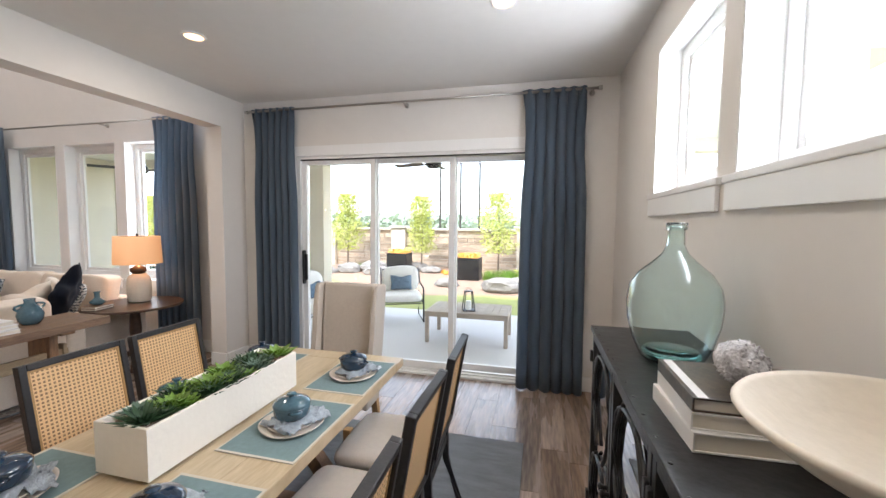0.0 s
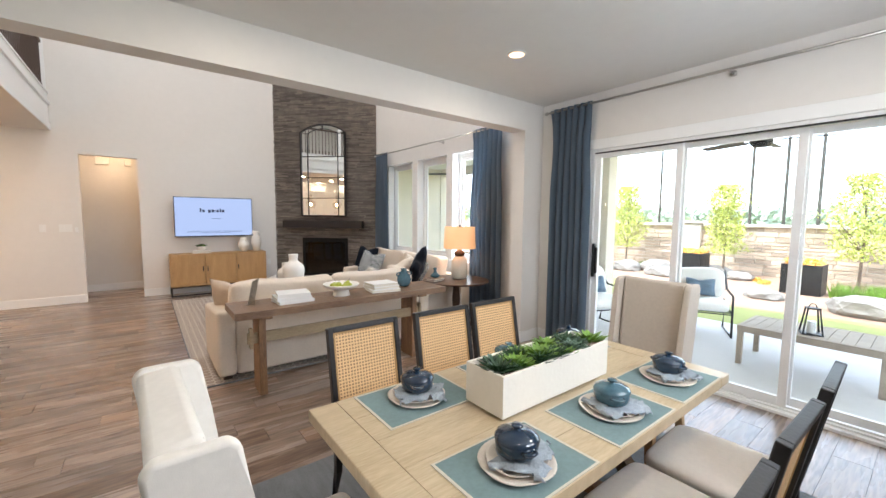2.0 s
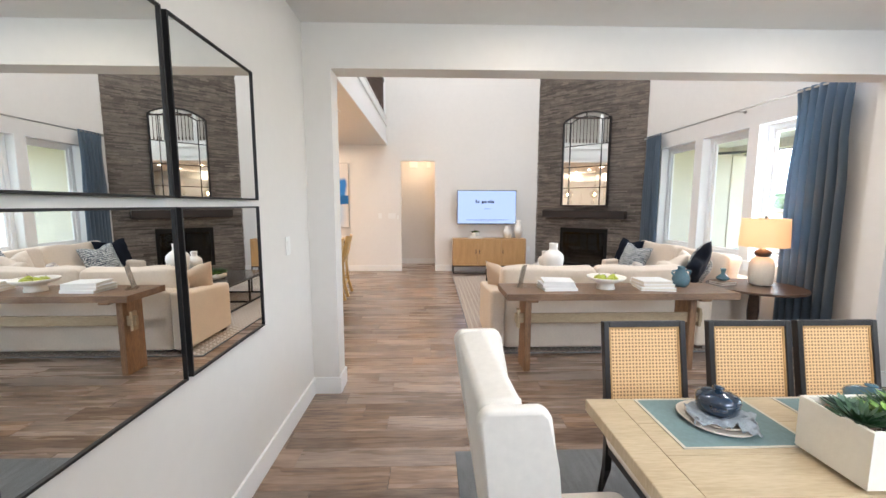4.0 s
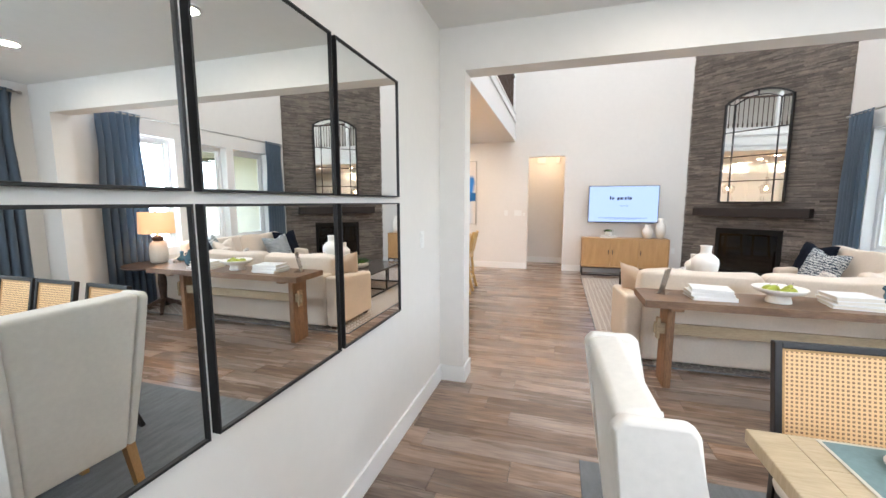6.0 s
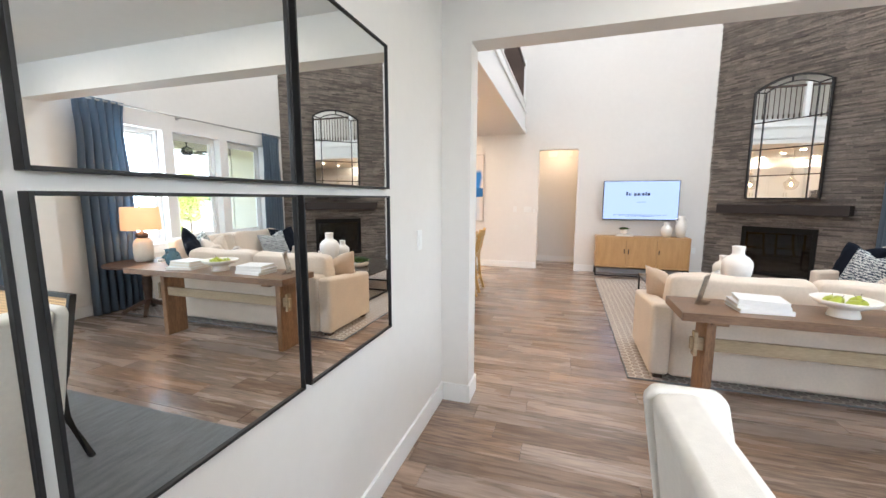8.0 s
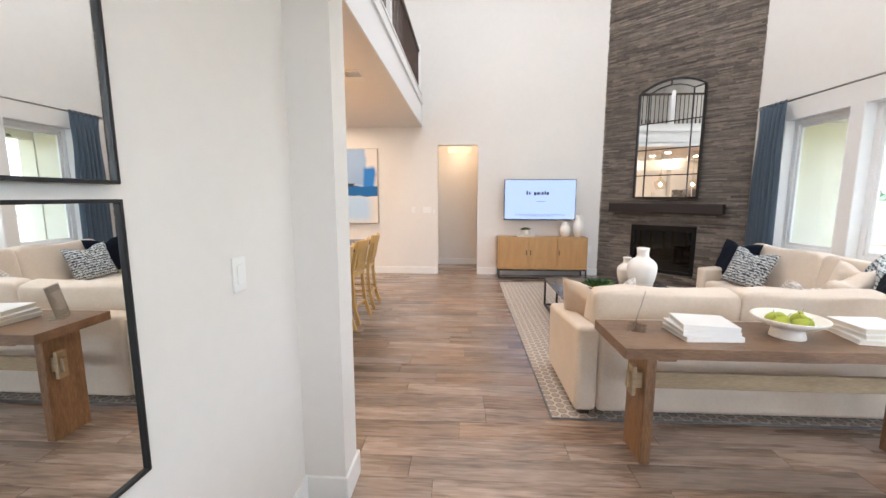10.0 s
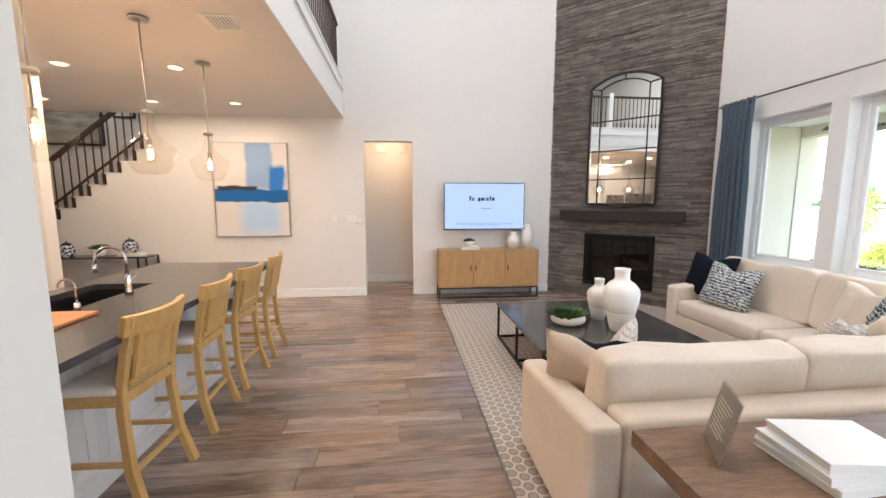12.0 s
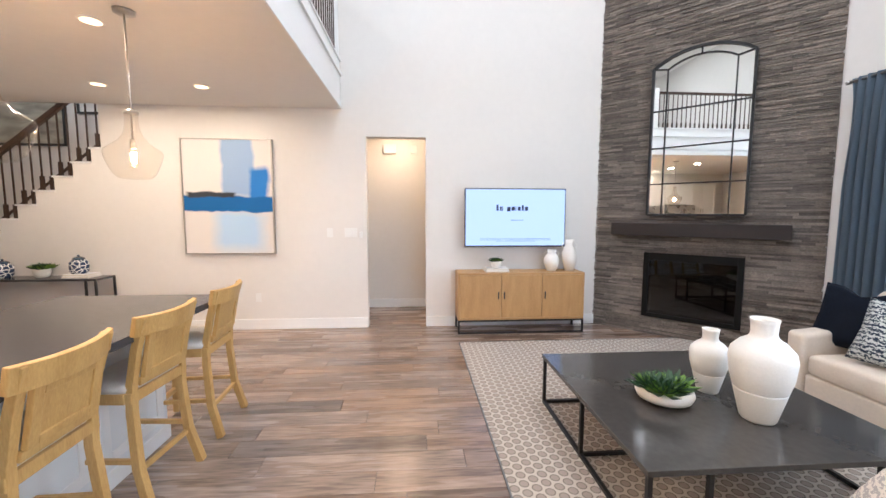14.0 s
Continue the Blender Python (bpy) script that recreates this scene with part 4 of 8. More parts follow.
def place_setting(x, y, rot, glaze, glabel):
    P = pose(x, y, TZ, 0, 0, rot)
    m = thing("placemat", "sage teal woven placemat with cream hem on the table", "placemat", "placemats", P)
    bx("cloth", (-0.20, 0.20, -0.143, 0.143, 0.0002, 0.003), MAT_TEAL, m)
    bx("hem", [(-0.21, -0.20, -0.15, 0.15, 0.0002, 0.0034), (0.20, 0.21, -0.15, 0.15, 0.0002, 0.0034), (-0.20, 0.20, -0.15, -0.143, 0.0002, 0.0034), (-0.20, 0.20, 0.143, 0.15, 0.0002, 0.0034)], MATEDGE, m)
    z = 0.0036
    for r, nm, lb in ((0.118, "dinner_plate", "cream stoneware dinner plate on a placemat"), (0.094, "salad_plate", "cream stoneware salad plate stacked on a dinner plate")):
        bm = bmesh.new()
        prof = [(0, z), (r * 0.6, z), (r * 0.95, z + 0.008), (r, z + 0.013), (r * 0.98, z + 0.015), (r * 0.9, z + 0.011), (r * 0.6, z + 0.005), (0, z + 0.004)]
        lathe(bm, prof, 36)
        for v in bm.verts:
            a = math.atan2(v.co.y, v.co.x)
            k = 1 + 0.018 * math.sin(3 * a + x * 5) + 0.012 * math.sin(5 * a + y * 3)
            v.co.x *= k
            v.co.y *= k
        o = part(nm, bm, PLATEC, smooth=True)
        o.matrix_world = P
        tagged(o, lb, "plate", nm.replace("_", " ") + "s")
        z += 0.009
    rnd = random.Random(int((x + 5) * 100 + y * 10))
    bm = bmesh.new()
    n = 14
    g = {}
    for i in range(n + 1):
        for j in range(n + 1):
            u, v = i / n - 0.5, j / n - 0.5
            nz = noise.noise(Vector((u * 7 + x * 3, v * 7 + y * 3, 1.3)))
            zz = z + 0.008 + 0.014 * abs(nz) * 1.5 + 0.012 * math.sin(u * 22 + v * 4) ** 2 - max(0, math.hypot(u, v) * 2 - 0.75) * 0.018
            g[i, j] = bm.verts.new((u * 0.19 * (1 + 0.25 * nz) + 0.01, v * 0.15 + 0.03 * nz - 0.02, zz))
    for i in range(n):
        for j in range(n):
            bm.faces.new((g[i, j], g[i + 1, j], g[i + 1, j + 1], g[i, j + 1]))
    nap = part("napkin", bm, NAPKIN, smooth=True)
    md = nap.modifiers.new("thickness", "SOLIDIFY")
    md.thickness = 0.003
    nap.matrix_world = P @ pose(0, 0, 0, 0, 0, rnd.uniform(-40, 40))
    tagged(nap, "crumpled grey-blue checked napkin on the plates", "napkin", "napkins")
    p = thing("cocotte", glabel, "small casserole", "small lidded casseroles", P @ pose(0, 0, z + 0.016, 0, 0, rnd.uniform(0, 90)) @ Matrix.Diagonal((1.13, 1.13, 1.08, 1)))
    bm = bmesh.new()
    lathe(bm, [(0, 0), (0.046, 0), (0.056, 0.012), (0.0585, 0.035), (0.0575, 0.043), (0.05, 0.043), (0, 0.04)], 28)
    part("pot", bm, glaze, p, smooth=True)
    bm = bmesh.new()
    lathe(bm, [(0.060, 0.0435), (0.060, 0.048), (0.053, 0.057), (0.032, 0.066), (0.012, 0.069), (0.009, 0.072), (0.009, 0.075), (0.016, 0.078), (0.015, 0.082), (0, 0.084)], 28)
    part("lid", bm, glaze, p, smooth=True)
    for s in (-1, 1):
        bm = bmesh.new()
        tube(bm, ((s * 0.05, -0.02, 0.034), (s * 0.069, -0.013, 0.036), (s * 0.073, 0, 0.036), (s * 0.069, 0.013, 0.036), (s * 0.05, 0.02, 0.034)), 0.005, 8)
        part("handle", bm, glaze, p, smooth=True)


for _y, _ga, _gb in ((0.64, NAVYGLAZE, NAVYGLAZE), (1.18, TEALGLAZE, TEALGLAZE), (1.68, NAVYGLAZE, NAVYGLAZE)):
    _l = "glossy navy lidded mini casserole on a napkin" if _ga is NAVYGLAZE else "dusty teal lidded mini casserole on a napkin"
    place_setting(-2.325, _y, 90, _ga, _l)
    place_setting(-1.79, _y, 90, _gb, _l)


def leaf(bm, base, d, length, width, up):
    """A pointed fleshy leaf."""
    d = Vector(d).normalized()
    side = d.cross(Vector((0, 0, 1)))
    side = (side if side.length > 0.01 else Vector((1, 0, 0))).normalized()
    nrm = side.cross(d).normalized()
    b = Vector(base)
    pts = [b, b + d * length * 0.45 + side * width / 2 + nrm * width * 0.15, b + d * length + nrm * length * up, b + d * length * 0.45 - side * width / 2 + nrm * width * 0.15, b + d * length * 0.45 - nrm * width * 0.2]
    v = [bm.verts.new(p) for p in pts]
    bm.faces.new((v[0], v[1], v[2], v[3]))
    bm.faces.new((v[0], v[4], v[1]))
    bm.faces.new((v[1], v[4], v[2]))
    bm.faces.new((v[2], v[4], v[3]))
    bm.faces.new((v[3], v[4], v[0]))


def rosette(bm, c, r, rnd, layers=4, n=8, w=0.34):
    for k in range(layers):
        el = 0.25 + 1.1 * k / layers
        for i in range(n):
            a = 2 * math.pi * (i + 0.5 * (k % 2)) / n + rnd.uniform(-0.15, 0.15)
            L = r * (1 - 0.18 * k) * rnd.uniform(0.85, 1.15)
            leaf(bm, c, (math.cos(a) * math.cos(el), math.sin(a) * math.cos(el), math.sin(el)), L, L * w, 0.1)


def trough():
    x0, x1, y0, y1, h = -2.175, -1.975, 0.775, 1.475, 0.168
    z = TZ + 0.0035
    t = thing("trough_planter", "long cream trough planter full of mixed succulents", "planter")
    bm = bmesh.new()
    rings = []
    for k, q in ((0.003, 0.008), (0, 0.011), (0, h - 0.002), (0.002, h), (0.010, h), (0.012, h - 0.002), (0.012, h - 0.028)):
        rings.append([bm.verts.new(p) for p in ((x0 + k, y0 + k, z + q), (x1 - k, y0 + k, z + q), (x1 - k, y1 - k, z + q), (x0 + k, y1 - k, z + q))])
    for a, b in zip(rings, rings[1:]):
        for i in range(4):
            j = (i + 1) % 4
            bm.faces.new((a[i], a[j], b[j], b[i]))
    bm.faces.new(rings[0][::-1])
    bm.faces.new(rings[-1])
    part("trough", bm, PLANTER, t)
    bx("foot", [(x0 + 0.02, x1 - 0.02, y0 + 0.02, y0 + 0.06, z, z + 0.008), (x0 + 0.02, x1 - 0.02, y1 - 0.06, y1 - 0.02, z, z + 0.008)], PLANTER, t)
    rnd = random.Random(4)
    bm = bmesh.new()
    for _ in range(420):
        x, y = rnd.uniform(x0 + 0.02, x1 - 0.02), rnd.uniform(y0 + 0.02, y1 - 0.02)
        r = rnd.uniform(0.005, 0.009)
        bmesh.ops.create_icosphere(bm, subdivisions=1, radius=r, matrix=Matrix.Translation((x, y, z + h - 0.018)))
    tagged(part("pebbles", bm, PEBBLE, t), kind="stuff")
    y = y0 + 0.05
    i = 0
    while y < y1 - 0.03:
        for x in (x0 + 0.05, (x0 + x1) / 2 + 0.01, x1 - 0.05):
            if rnd.random() < 0.22:
                continue
            bm = bmesh.new()
            mt = rnd.choice((LEAF1, LEAF1, LEAF2, LEAF2, LEAF3))
            rosette(bm, (x + rnd.uniform(-0.015, 0.015), y + rnd.uniform(-0.015, 0.015), z + h - 0.016), rnd.uniform(0.05, 0.092), rnd, 5, rnd.choice((8, 10, 12)), 0.42 if mt is not LEAF1 else 0.22)
            bmesh.ops.remove_doubles(bm, verts=bm.verts, dist=0.0001)
            part("succulent", bm, mt, t, smooth=False)
            i += 1
        y += 0.055


trough()


# ---- black cabinet at the east wall ----
def black_cabinet():
    c = thing("metal_cabinet", "black metal display cabinet with curved grille doors and mirrored panels", "sideboard")
    x0, x1, y0, y1, z1 = -0.65, XE - 0.005, -0.1, 1.80, 1.06
    bx("top", (x0 - 0.01, x1, y0 - 0.01, y1 + 0.01, z1 - 0.022, z1), SIDEBLACK, c, 0.003)
    bx("carcass", [(x0 + 0.04, x1, y0, y0 + 0.025, 0.08, z1 - 0.022), (x0 + 0.04, x1, y1 - 0.025, y1, 0.08, z1 - 0.022), (x0 + 0.04, x1, y0 + 0.025, y1 - 0.025, 0.08, 0.105), (x1 - 0.02, x1, y0 + 0.025, y1 - 0.025, 0.105, z1 - 0.022)], SIDEBLACK, c, 0.002)
    for y in (y0 + 0.02, y1 - 0.02):
        for x in (x0 + 0.03, x1 - 0.03):
            bx("leg", (x - 0.02, x + 0.02, y - 0.02, y + 0.02, 0, 0.08), SIDEBLACK, c, 0.003)
    n = 4
    w = (y1 - y0) / n
    for i in range(n):
        a, b = y0 + w * i + 0.004, y0 + w * (i + 1) - 0.004
        d = bx("door", [(x0, x0 + 0.028, a, a + 0.03, 0.1, z1 - 0.03), (x0, x0 + 0.028, b - 0.03, b, 0.1, z1 - 0.03), (x0, x0 + 0.028, a + 0.03, b - 0.03, 0.1, 0.13), (x0, x0 + 0.028, a + 0.03, b - 0.03, z1 - 0.06, z1 - 0.03)], SIDEBLACK, c, 0.003)
        bx("mirror_panel", (x0 + 0.016, x0 + 0.02, a + 0.03, b - 0.03, 0.13, z1 - 0.06), MIRROR, d)
        bm = bmesh.new()
        cy, hw = (a + b) / 2, (b - a) / 2 - 0.03
        for zc, hh in ((0.79, 0.2), (0.36, 0.2)):
            for s in (-1, 1):
                tube(bm, [(x0 + 0.006, cy + s * hw * (0.35 + 0.55 * math.cos(t * math.pi / 8) ** 2), zc + hh * math.sin(t * math.pi / 8) * 1.0) for t in range(-4, 5)], 0.008, 6)
            tube(bm, [(x0 + 0.006, cy + hw * 0.9 * math.cos(t * math.pi / 10), zc + hh * 0.95 - 0.10 + 0.10 * math.sin(t * math.pi / 10)) for t in range(0, 11)], 0.007, 6)
        part("grille", bm, SIDEBLACK, d, smooth=True)
        for z in (0.24, 0.9):
            bx("hinge", (x0 - 0.012, x0, (a if i % 2 == 0 else b - 0.022), (a + 0.022 if i % 2 == 0 else b), z, z + 0.05), SIDEBLACK, d, 0.003)
        bm = bmesh.new()
        yk = b - 0.015 if i % 2 == 0 else a + 0.015
        lathe(bm, [(0, 0), (0.009, 0), (0.007, 0.012), (0.014, 0.02), (0.014, 0.027), (0, 0.031)], 14)
        bmesh.ops.transform(bm, matrix=pose(x0, yk, 0.6, 0, -90, 0), verts=bm.verts)
        part("knob", bm, SIDEBLACK, d, smooth=True)
    bm = bmesh.new()
    bmesh.ops.create_icosphere(bm, subdivisions=1, radius=0.006, matrix=Matrix.Diagonal((1, 1, 0.4, 1)))
    rv = part("rivet", bm, SIDEBLACK, c, smooth=True)
    rv.location = (x0 + 0.005, y0 + 0.05, z1)
    for i in range(1, 19):
        o = new("rivet", rv.data)
        o.parent = c
        o.location = (x0 + 0.005, y0 + 0.05 + 0.1 * i, z1)


black_cabinet()


def demijohn():
    o = thing("demijohn", "large aqua glass demijohn bottle on the black cabinet", "glass bottle", m=pose(-0.452, 1.40, 1.061))
    prof = [(0.0, 0.012), (0.06, 0.006), (0.085, 0.0), (0.10, 0.012), (0.125, 0.07), (0.142, 0.14), (0.146, 0.20), (0.138, 0.255), (0.11, 0.30), (0.07, 0.335), (0.04, 0.365), (0.027, 0.395), (0.025, 0.45), (0.026, 0.452)]
    bm = bmesh.new()
    lathe(bm, prof + [(max(0, r - 0.0035), z + 0.003) for r, z in prof][::-1], 48)
    part("bottle", bm, TEALGLASS, o, smooth=True)
    bm = bmesh.new()
    lathe(bm, [(0.026, 0.445), (0.032, 0.445), (0.033, 0.468), (0.030, 0.47), (0.026, 0.47), (0.026, 0.445)], 24)
    part("lip", bm, TEALGLASS, o, smooth=True)
    bm = bmesh.new()
    lathe(bm, [(0.0, 0.018), (0.07, 0.014), (0.095, 0.024), (0.085, 0.034), (0.0, 0.03)], 40)
    part("thick_base", bm, glass("deep_teal_glass", (0.35, 0.75, 0.78)), o, smooth=True)


demijohn()


def book(x, y, z, w, d, h, rot, cover=None, label="white hardcover book in a stack", cat="book", group="stacked white books"):
    b = thing("book", label, cat, group, pose(x, y, z, 0, 0, rot))
    cover = cover or PAPER
    t = min(0.004, h * 0.15)
    bx("cover", [(-w / 2, w / 2, -d / 2, d / 2, 0, t), (-w / 2, w / 2, -d / 2, d / 2, h - t, h), (-w / 2, -w / 2 + t, -d / 2, d / 2, t, h - t)], cover, b, 0.0008)
    bx("page_block", (-w / 2 + t, w / 2 - 0.004, -d / 2 + 0.004, d / 2 - 0.004, t, h - t), PAGES, b)
    return b


DARKCOVER = material("black_photo_cover", (0.03, 0.027, 0.025), 0.35, second=(0.10, 0.075, 0.05), scale=9)
_z = 1.061
for _w, _d, _h, _r in ((0.25, 0.33, 0.042, 2), (0.245, 0.32, 0.036, -1)):
    book(-0.43, 0.93, _z, _d, _w, _h, _r, None, "thick white coffee-table book on the black cabinet", group="books on the black cabinet")
    _z += _h + 0.0005
_b = book(-0.435, 0.93, _z, 0.31, 0.235, 0.03, 0, DARKCOVER, "coffee-table book with dark photo cover on the stack", group="books on the black cabinet")
bx("cover_label", (-0.145, -0.125, -0.115, 0.115, 0.0303, 0.031), PAPER, _b)
_z += 0.032


def geode(x, y, z):
    rnd = random.Random(2)
    bm = bmesh.new()
    bmesh.ops.create_icosphere(bm, subdivisions=3, radius=0.049)
    for v in bm.verts:
        k = 1 + 0.22 * noise.noise(v.co * 22) + 0.14 * noise.noise(v.co * 60)
        v.co *= k
        v.co.z *= 0.95
    for _ in range(170):
        d = Vector((rnd.gauss(0, 1), rnd.gauss(0, 1), rnd.gauss(0, 1))).normalized()
        bmesh.ops.create_cone(bm, cap_ends=True, segments=5, radius1=rnd.uniform(0.004, 0.008), radius2=0.001, depth=rnd.uniform(0.006, 0.011),
                              matrix=Matrix.Translation(d * 0.047) @ d.to_track_quat("Z", "Y").to_matrix().to_4x4())
    lo = min(v.co.z for v in bm.verts)
    bmesh.ops.translate(bm, vec=(x, y, z - lo), verts=bm.verts)
    tagged(part("crystal", bm, GEODE), "grey and white quartz crystal cluster on the books", "crystal")


geode(-0.465, 0.905, _z)


def big_bowl():
    o = thing("pedestal_bowl", "wide limewashed wooden bowl on a foot on the black cabinet", "bowl", m=pose(-0.415, 0.53, 1.061) @ Matrix.Diagonal((1, 1, 1.28, 1)))
    bm = bmesh.new()
    lathe(bm, [(0, 0), (0.075, 0), (0.075, 0.01), (0.05, 0.04), (0.055, 0.075), (0.10, 0.095), (0.16, 0.122), (0.208, 0.152), (0.214, 0.158), (0.209, 0.163), (0.20, 0.159), (0.15, 0.128), (0.09, 0.11), (0, 0.103)], 48)
    part("bowl", bm, BOWLC, o, smooth=True)


big_bowl()

# ---- living room things ----
tagged(bx("area_rug", (-9.10, -4.85, 0.10, 3.25, 0.0, 0.010), RUGDOTS, None, 0.003), "cream and taupe trellis-patterned woven area rug", "rug")
bx("rug_binding", [(-9.11, -9.10, 0.09, 3.26, 0, 0.011), (-4.85, -4.84, 0.09, 3.26, 0, 0.011), (-9.10, -4.85, 0.09, 0.10, 0, 0.011), (-9.10, -4.85, 3.25, 3.26, 0, 0.011)], GREYRUG, bpy.data.objects["area_rug"])


def console_table():
    t = thing("console_table", "reclaimed brown wood trestle console table behind the sofa", "console table")
    x0, x1, y0, y1, zt = -4.665, -4.215, 0.285, 2.27, 0.76
    bm = bmesh.new()
    n = 24
    g = []
    for i in range(n + 1):
        y = y0 + (y1 - y0) * i / n
        e0 = 0.007 * noise.noise(Vector((y * 4, 0, 1)))
        e1 = 0.007 * noise.noise(Vector((y * 4, 5, 1)))
        g.append([bm.verts.new(p) for p in ((x0 + e0, y, zt - 0.055), (x1 + e1, y, zt - 0.055), (x1 + e1, y, zt), (x0 + e0, y, zt))])
    for a, b in zip(g, g[1:]):
        for k in range(4):
            j = (k + 1) % 4
            bm.faces.new((a[k], a[j], b[j], b[k]))
    bm.faces.new(g[0][::-1])
    bm.faces.new(g[-1])
    m = bmesh.ops.bevel(bm, geom=[e for e in bm.edges if abs(e.verts[0].co.z - e.verts[1].co.z) < 1e-6 and e.is_manifold and e.calc_face_angle(0) > 0.5], offset=0.006, segments=2, profile=0.5, affect="EDGES")
    part("top", bm, material("reclaimed_brown_top", (0.26, 0.16, 0.095), 0.42, second=(0.12, 0.07, 0.042), scale=2.5, fine=22, stretch=(9, 1, 9), bump=0.35, bscale=25, bdist=0.004), t)
    for y in (y0 + 0.23, y1 - 0.26):
        bm = bmesh.new()
        box(bm, -4.645, -4.415, y - 0.029, y + 0.029, 0.0, zt - 0.055)
        part("leg", bm, RECLAIM_V, t, bevel=0.006)
        bx("cleat", (-4.64, -4.26, y - 0.045, y + 0.045, zt - 0.085, zt - 0.055), RECLAIM_V, t, 0.004)
    bx("stretcher", (-4.475, -4.445, y0 + 0.12, y1 - 0.15, 0.44, 0.53), PALEBAR, t, 0.005)
    for y in (y0 + 0.15, y1 - 0.18):
        bx("wedge_peg", (-4.49, -4.43, y - 0.012, y + 0.012, 0.40, 0.57), PALEBAR, t, 0.004)


console_table()

for _yc, _s in ((0.76, 1), (1.62, 2)):
    _z = 0.7605
    _r = random.Random(_s)
    for _w, _d, _h in ((0.29, 0.24, 0.026), (0.28, 0.23, 0.026), (0.26, 0.215, 0.030)):
        book(-4.43 + _r.uniform(-0.01, 0.01), _yc + _r.uniform(-0.012, 0.012), _z, _d, _w, _h, _r.uniform(-10, 6) + (180 if _s == 1 else 0), group="white books on the console table")
        _z += _h + 0.0004


def fruit_bowl():
    b = thing("footed_bowl", "matte white footed bowl on the console table", "bowl", m=pose(-4.43, 1.205, 0.7605))
    bm = bmesh.new()
    lathe(bm, [(0, 0), (0.078, 0), (0.078, 0.008), (0.066, 0.05), (0.10, 0.062), (0.145, 0.082), (0.165, 0.105), (0.162, 0.11), (0.15, 0.104), (0.10, 0.075), (0, 0.066)], 40)
    part("bowl", bm, CERAMIC, b, smooth=True)
    rnd = random.Random(9)
    for k in range(6):
        a = k * 1.05
        p = thing("pear", "green pear in the white footed bowl", "pear", "pears in the bowl", pose(-4.43 + 0.062 * math.cos(a), 1.205 + 0.075 * math.sin(a), 0.845, rnd.uniform(30, 70), 0, rnd.uniform(0, 360)))
        bm = bmesh.new()
        lathe(bm, [(0, -0.03), (0.022, -0.024), (0.031, -0.004), (0.028, 0.014), (0.017, 0.032), (0.011, 0.044), (0, 0.05)], 16)
        part("fruit", bm, PEAR, p, smooth=True)
        bm = bmesh.new()
        tube(bm, ((0, 0, 0.048), (0.003, 0, 0.066)), 0.0015, 5)
        part("stem", bm, BARK, p)


fruit_bowl()


def sign_holder():
    s = thing("sign_holder", "slanted clear acrylic sign holder with a dark information card", "table sign", m=pose(-4.535, 0.46, 0.7605, 0, 0, 242))
    card = material("dark_printed_card", (0.20, 0.195, 0.19), 0.4, var=0.1)
    bx("card", (-0.001, 0.001, -0.085, 0.085, 0.006, 0.20), card, s, matrix=pose(0, 0, 0, 0, -12, 0))
    bx("acrylic", [(0.002, 0.004, -0.088, 0.088, 0.0, 0.205), (-0.004, -0.002, -0.088, 0.088, 0.0, 0.205)], BULBGLASS, s, matrix=pose(0, 0, 0.001, 0, -12, 0))
    bx("foot", (-0.06, 0.03, -0.088, 0.088, 0, 0.003), BULBGLASS, s)
    bm = bmesh.new()
    rnd = random.Random(6)
    for i in range(9):
        z = 0.155 - i * 0.013
        box(bm, 0.0012, 0.0016, -0.07, -0.07 + rnd.uniform(0.07, 0.13), z, z + 0.003)
    part("printed_lines", bm, PAPER, s, matrix=pose(0, 0, 0, 0, -12, 0))


sign_holder()


def jug():
    j = thing("jug", "dusty teal stoneware jug with two loop handles", "jug", m=pose(-4.50, 1.93, 0.7605))
    bm = bmesh.new()
    lathe(bm, [(0, 0), (0.05, 0), (0.068, 0.03), (0.075, 0.07), (0.066, 0.11), (0.036, 0.145), (0.03, 0.165), (0.034, 0.185), (0.028, 0.185), (0.024, 0.165), (0, 0.15)], 32)
    part("body", bm, TEALGLAZE, j, smooth=True)
    for s in (-1, 1):
        bm = bmesh.new()
        tube(bm, [(0, s * (0.035 + 0.055 * math.sin(t * math.pi / 8)), 0.15 - 0.062 * t / 8 + 0.012 * math.sin(t * math.pi / 8)) for t in range(9)], 0.008, 8)
        part("handle", bm, TEALGLAZE, j, smooth=True)


jug()


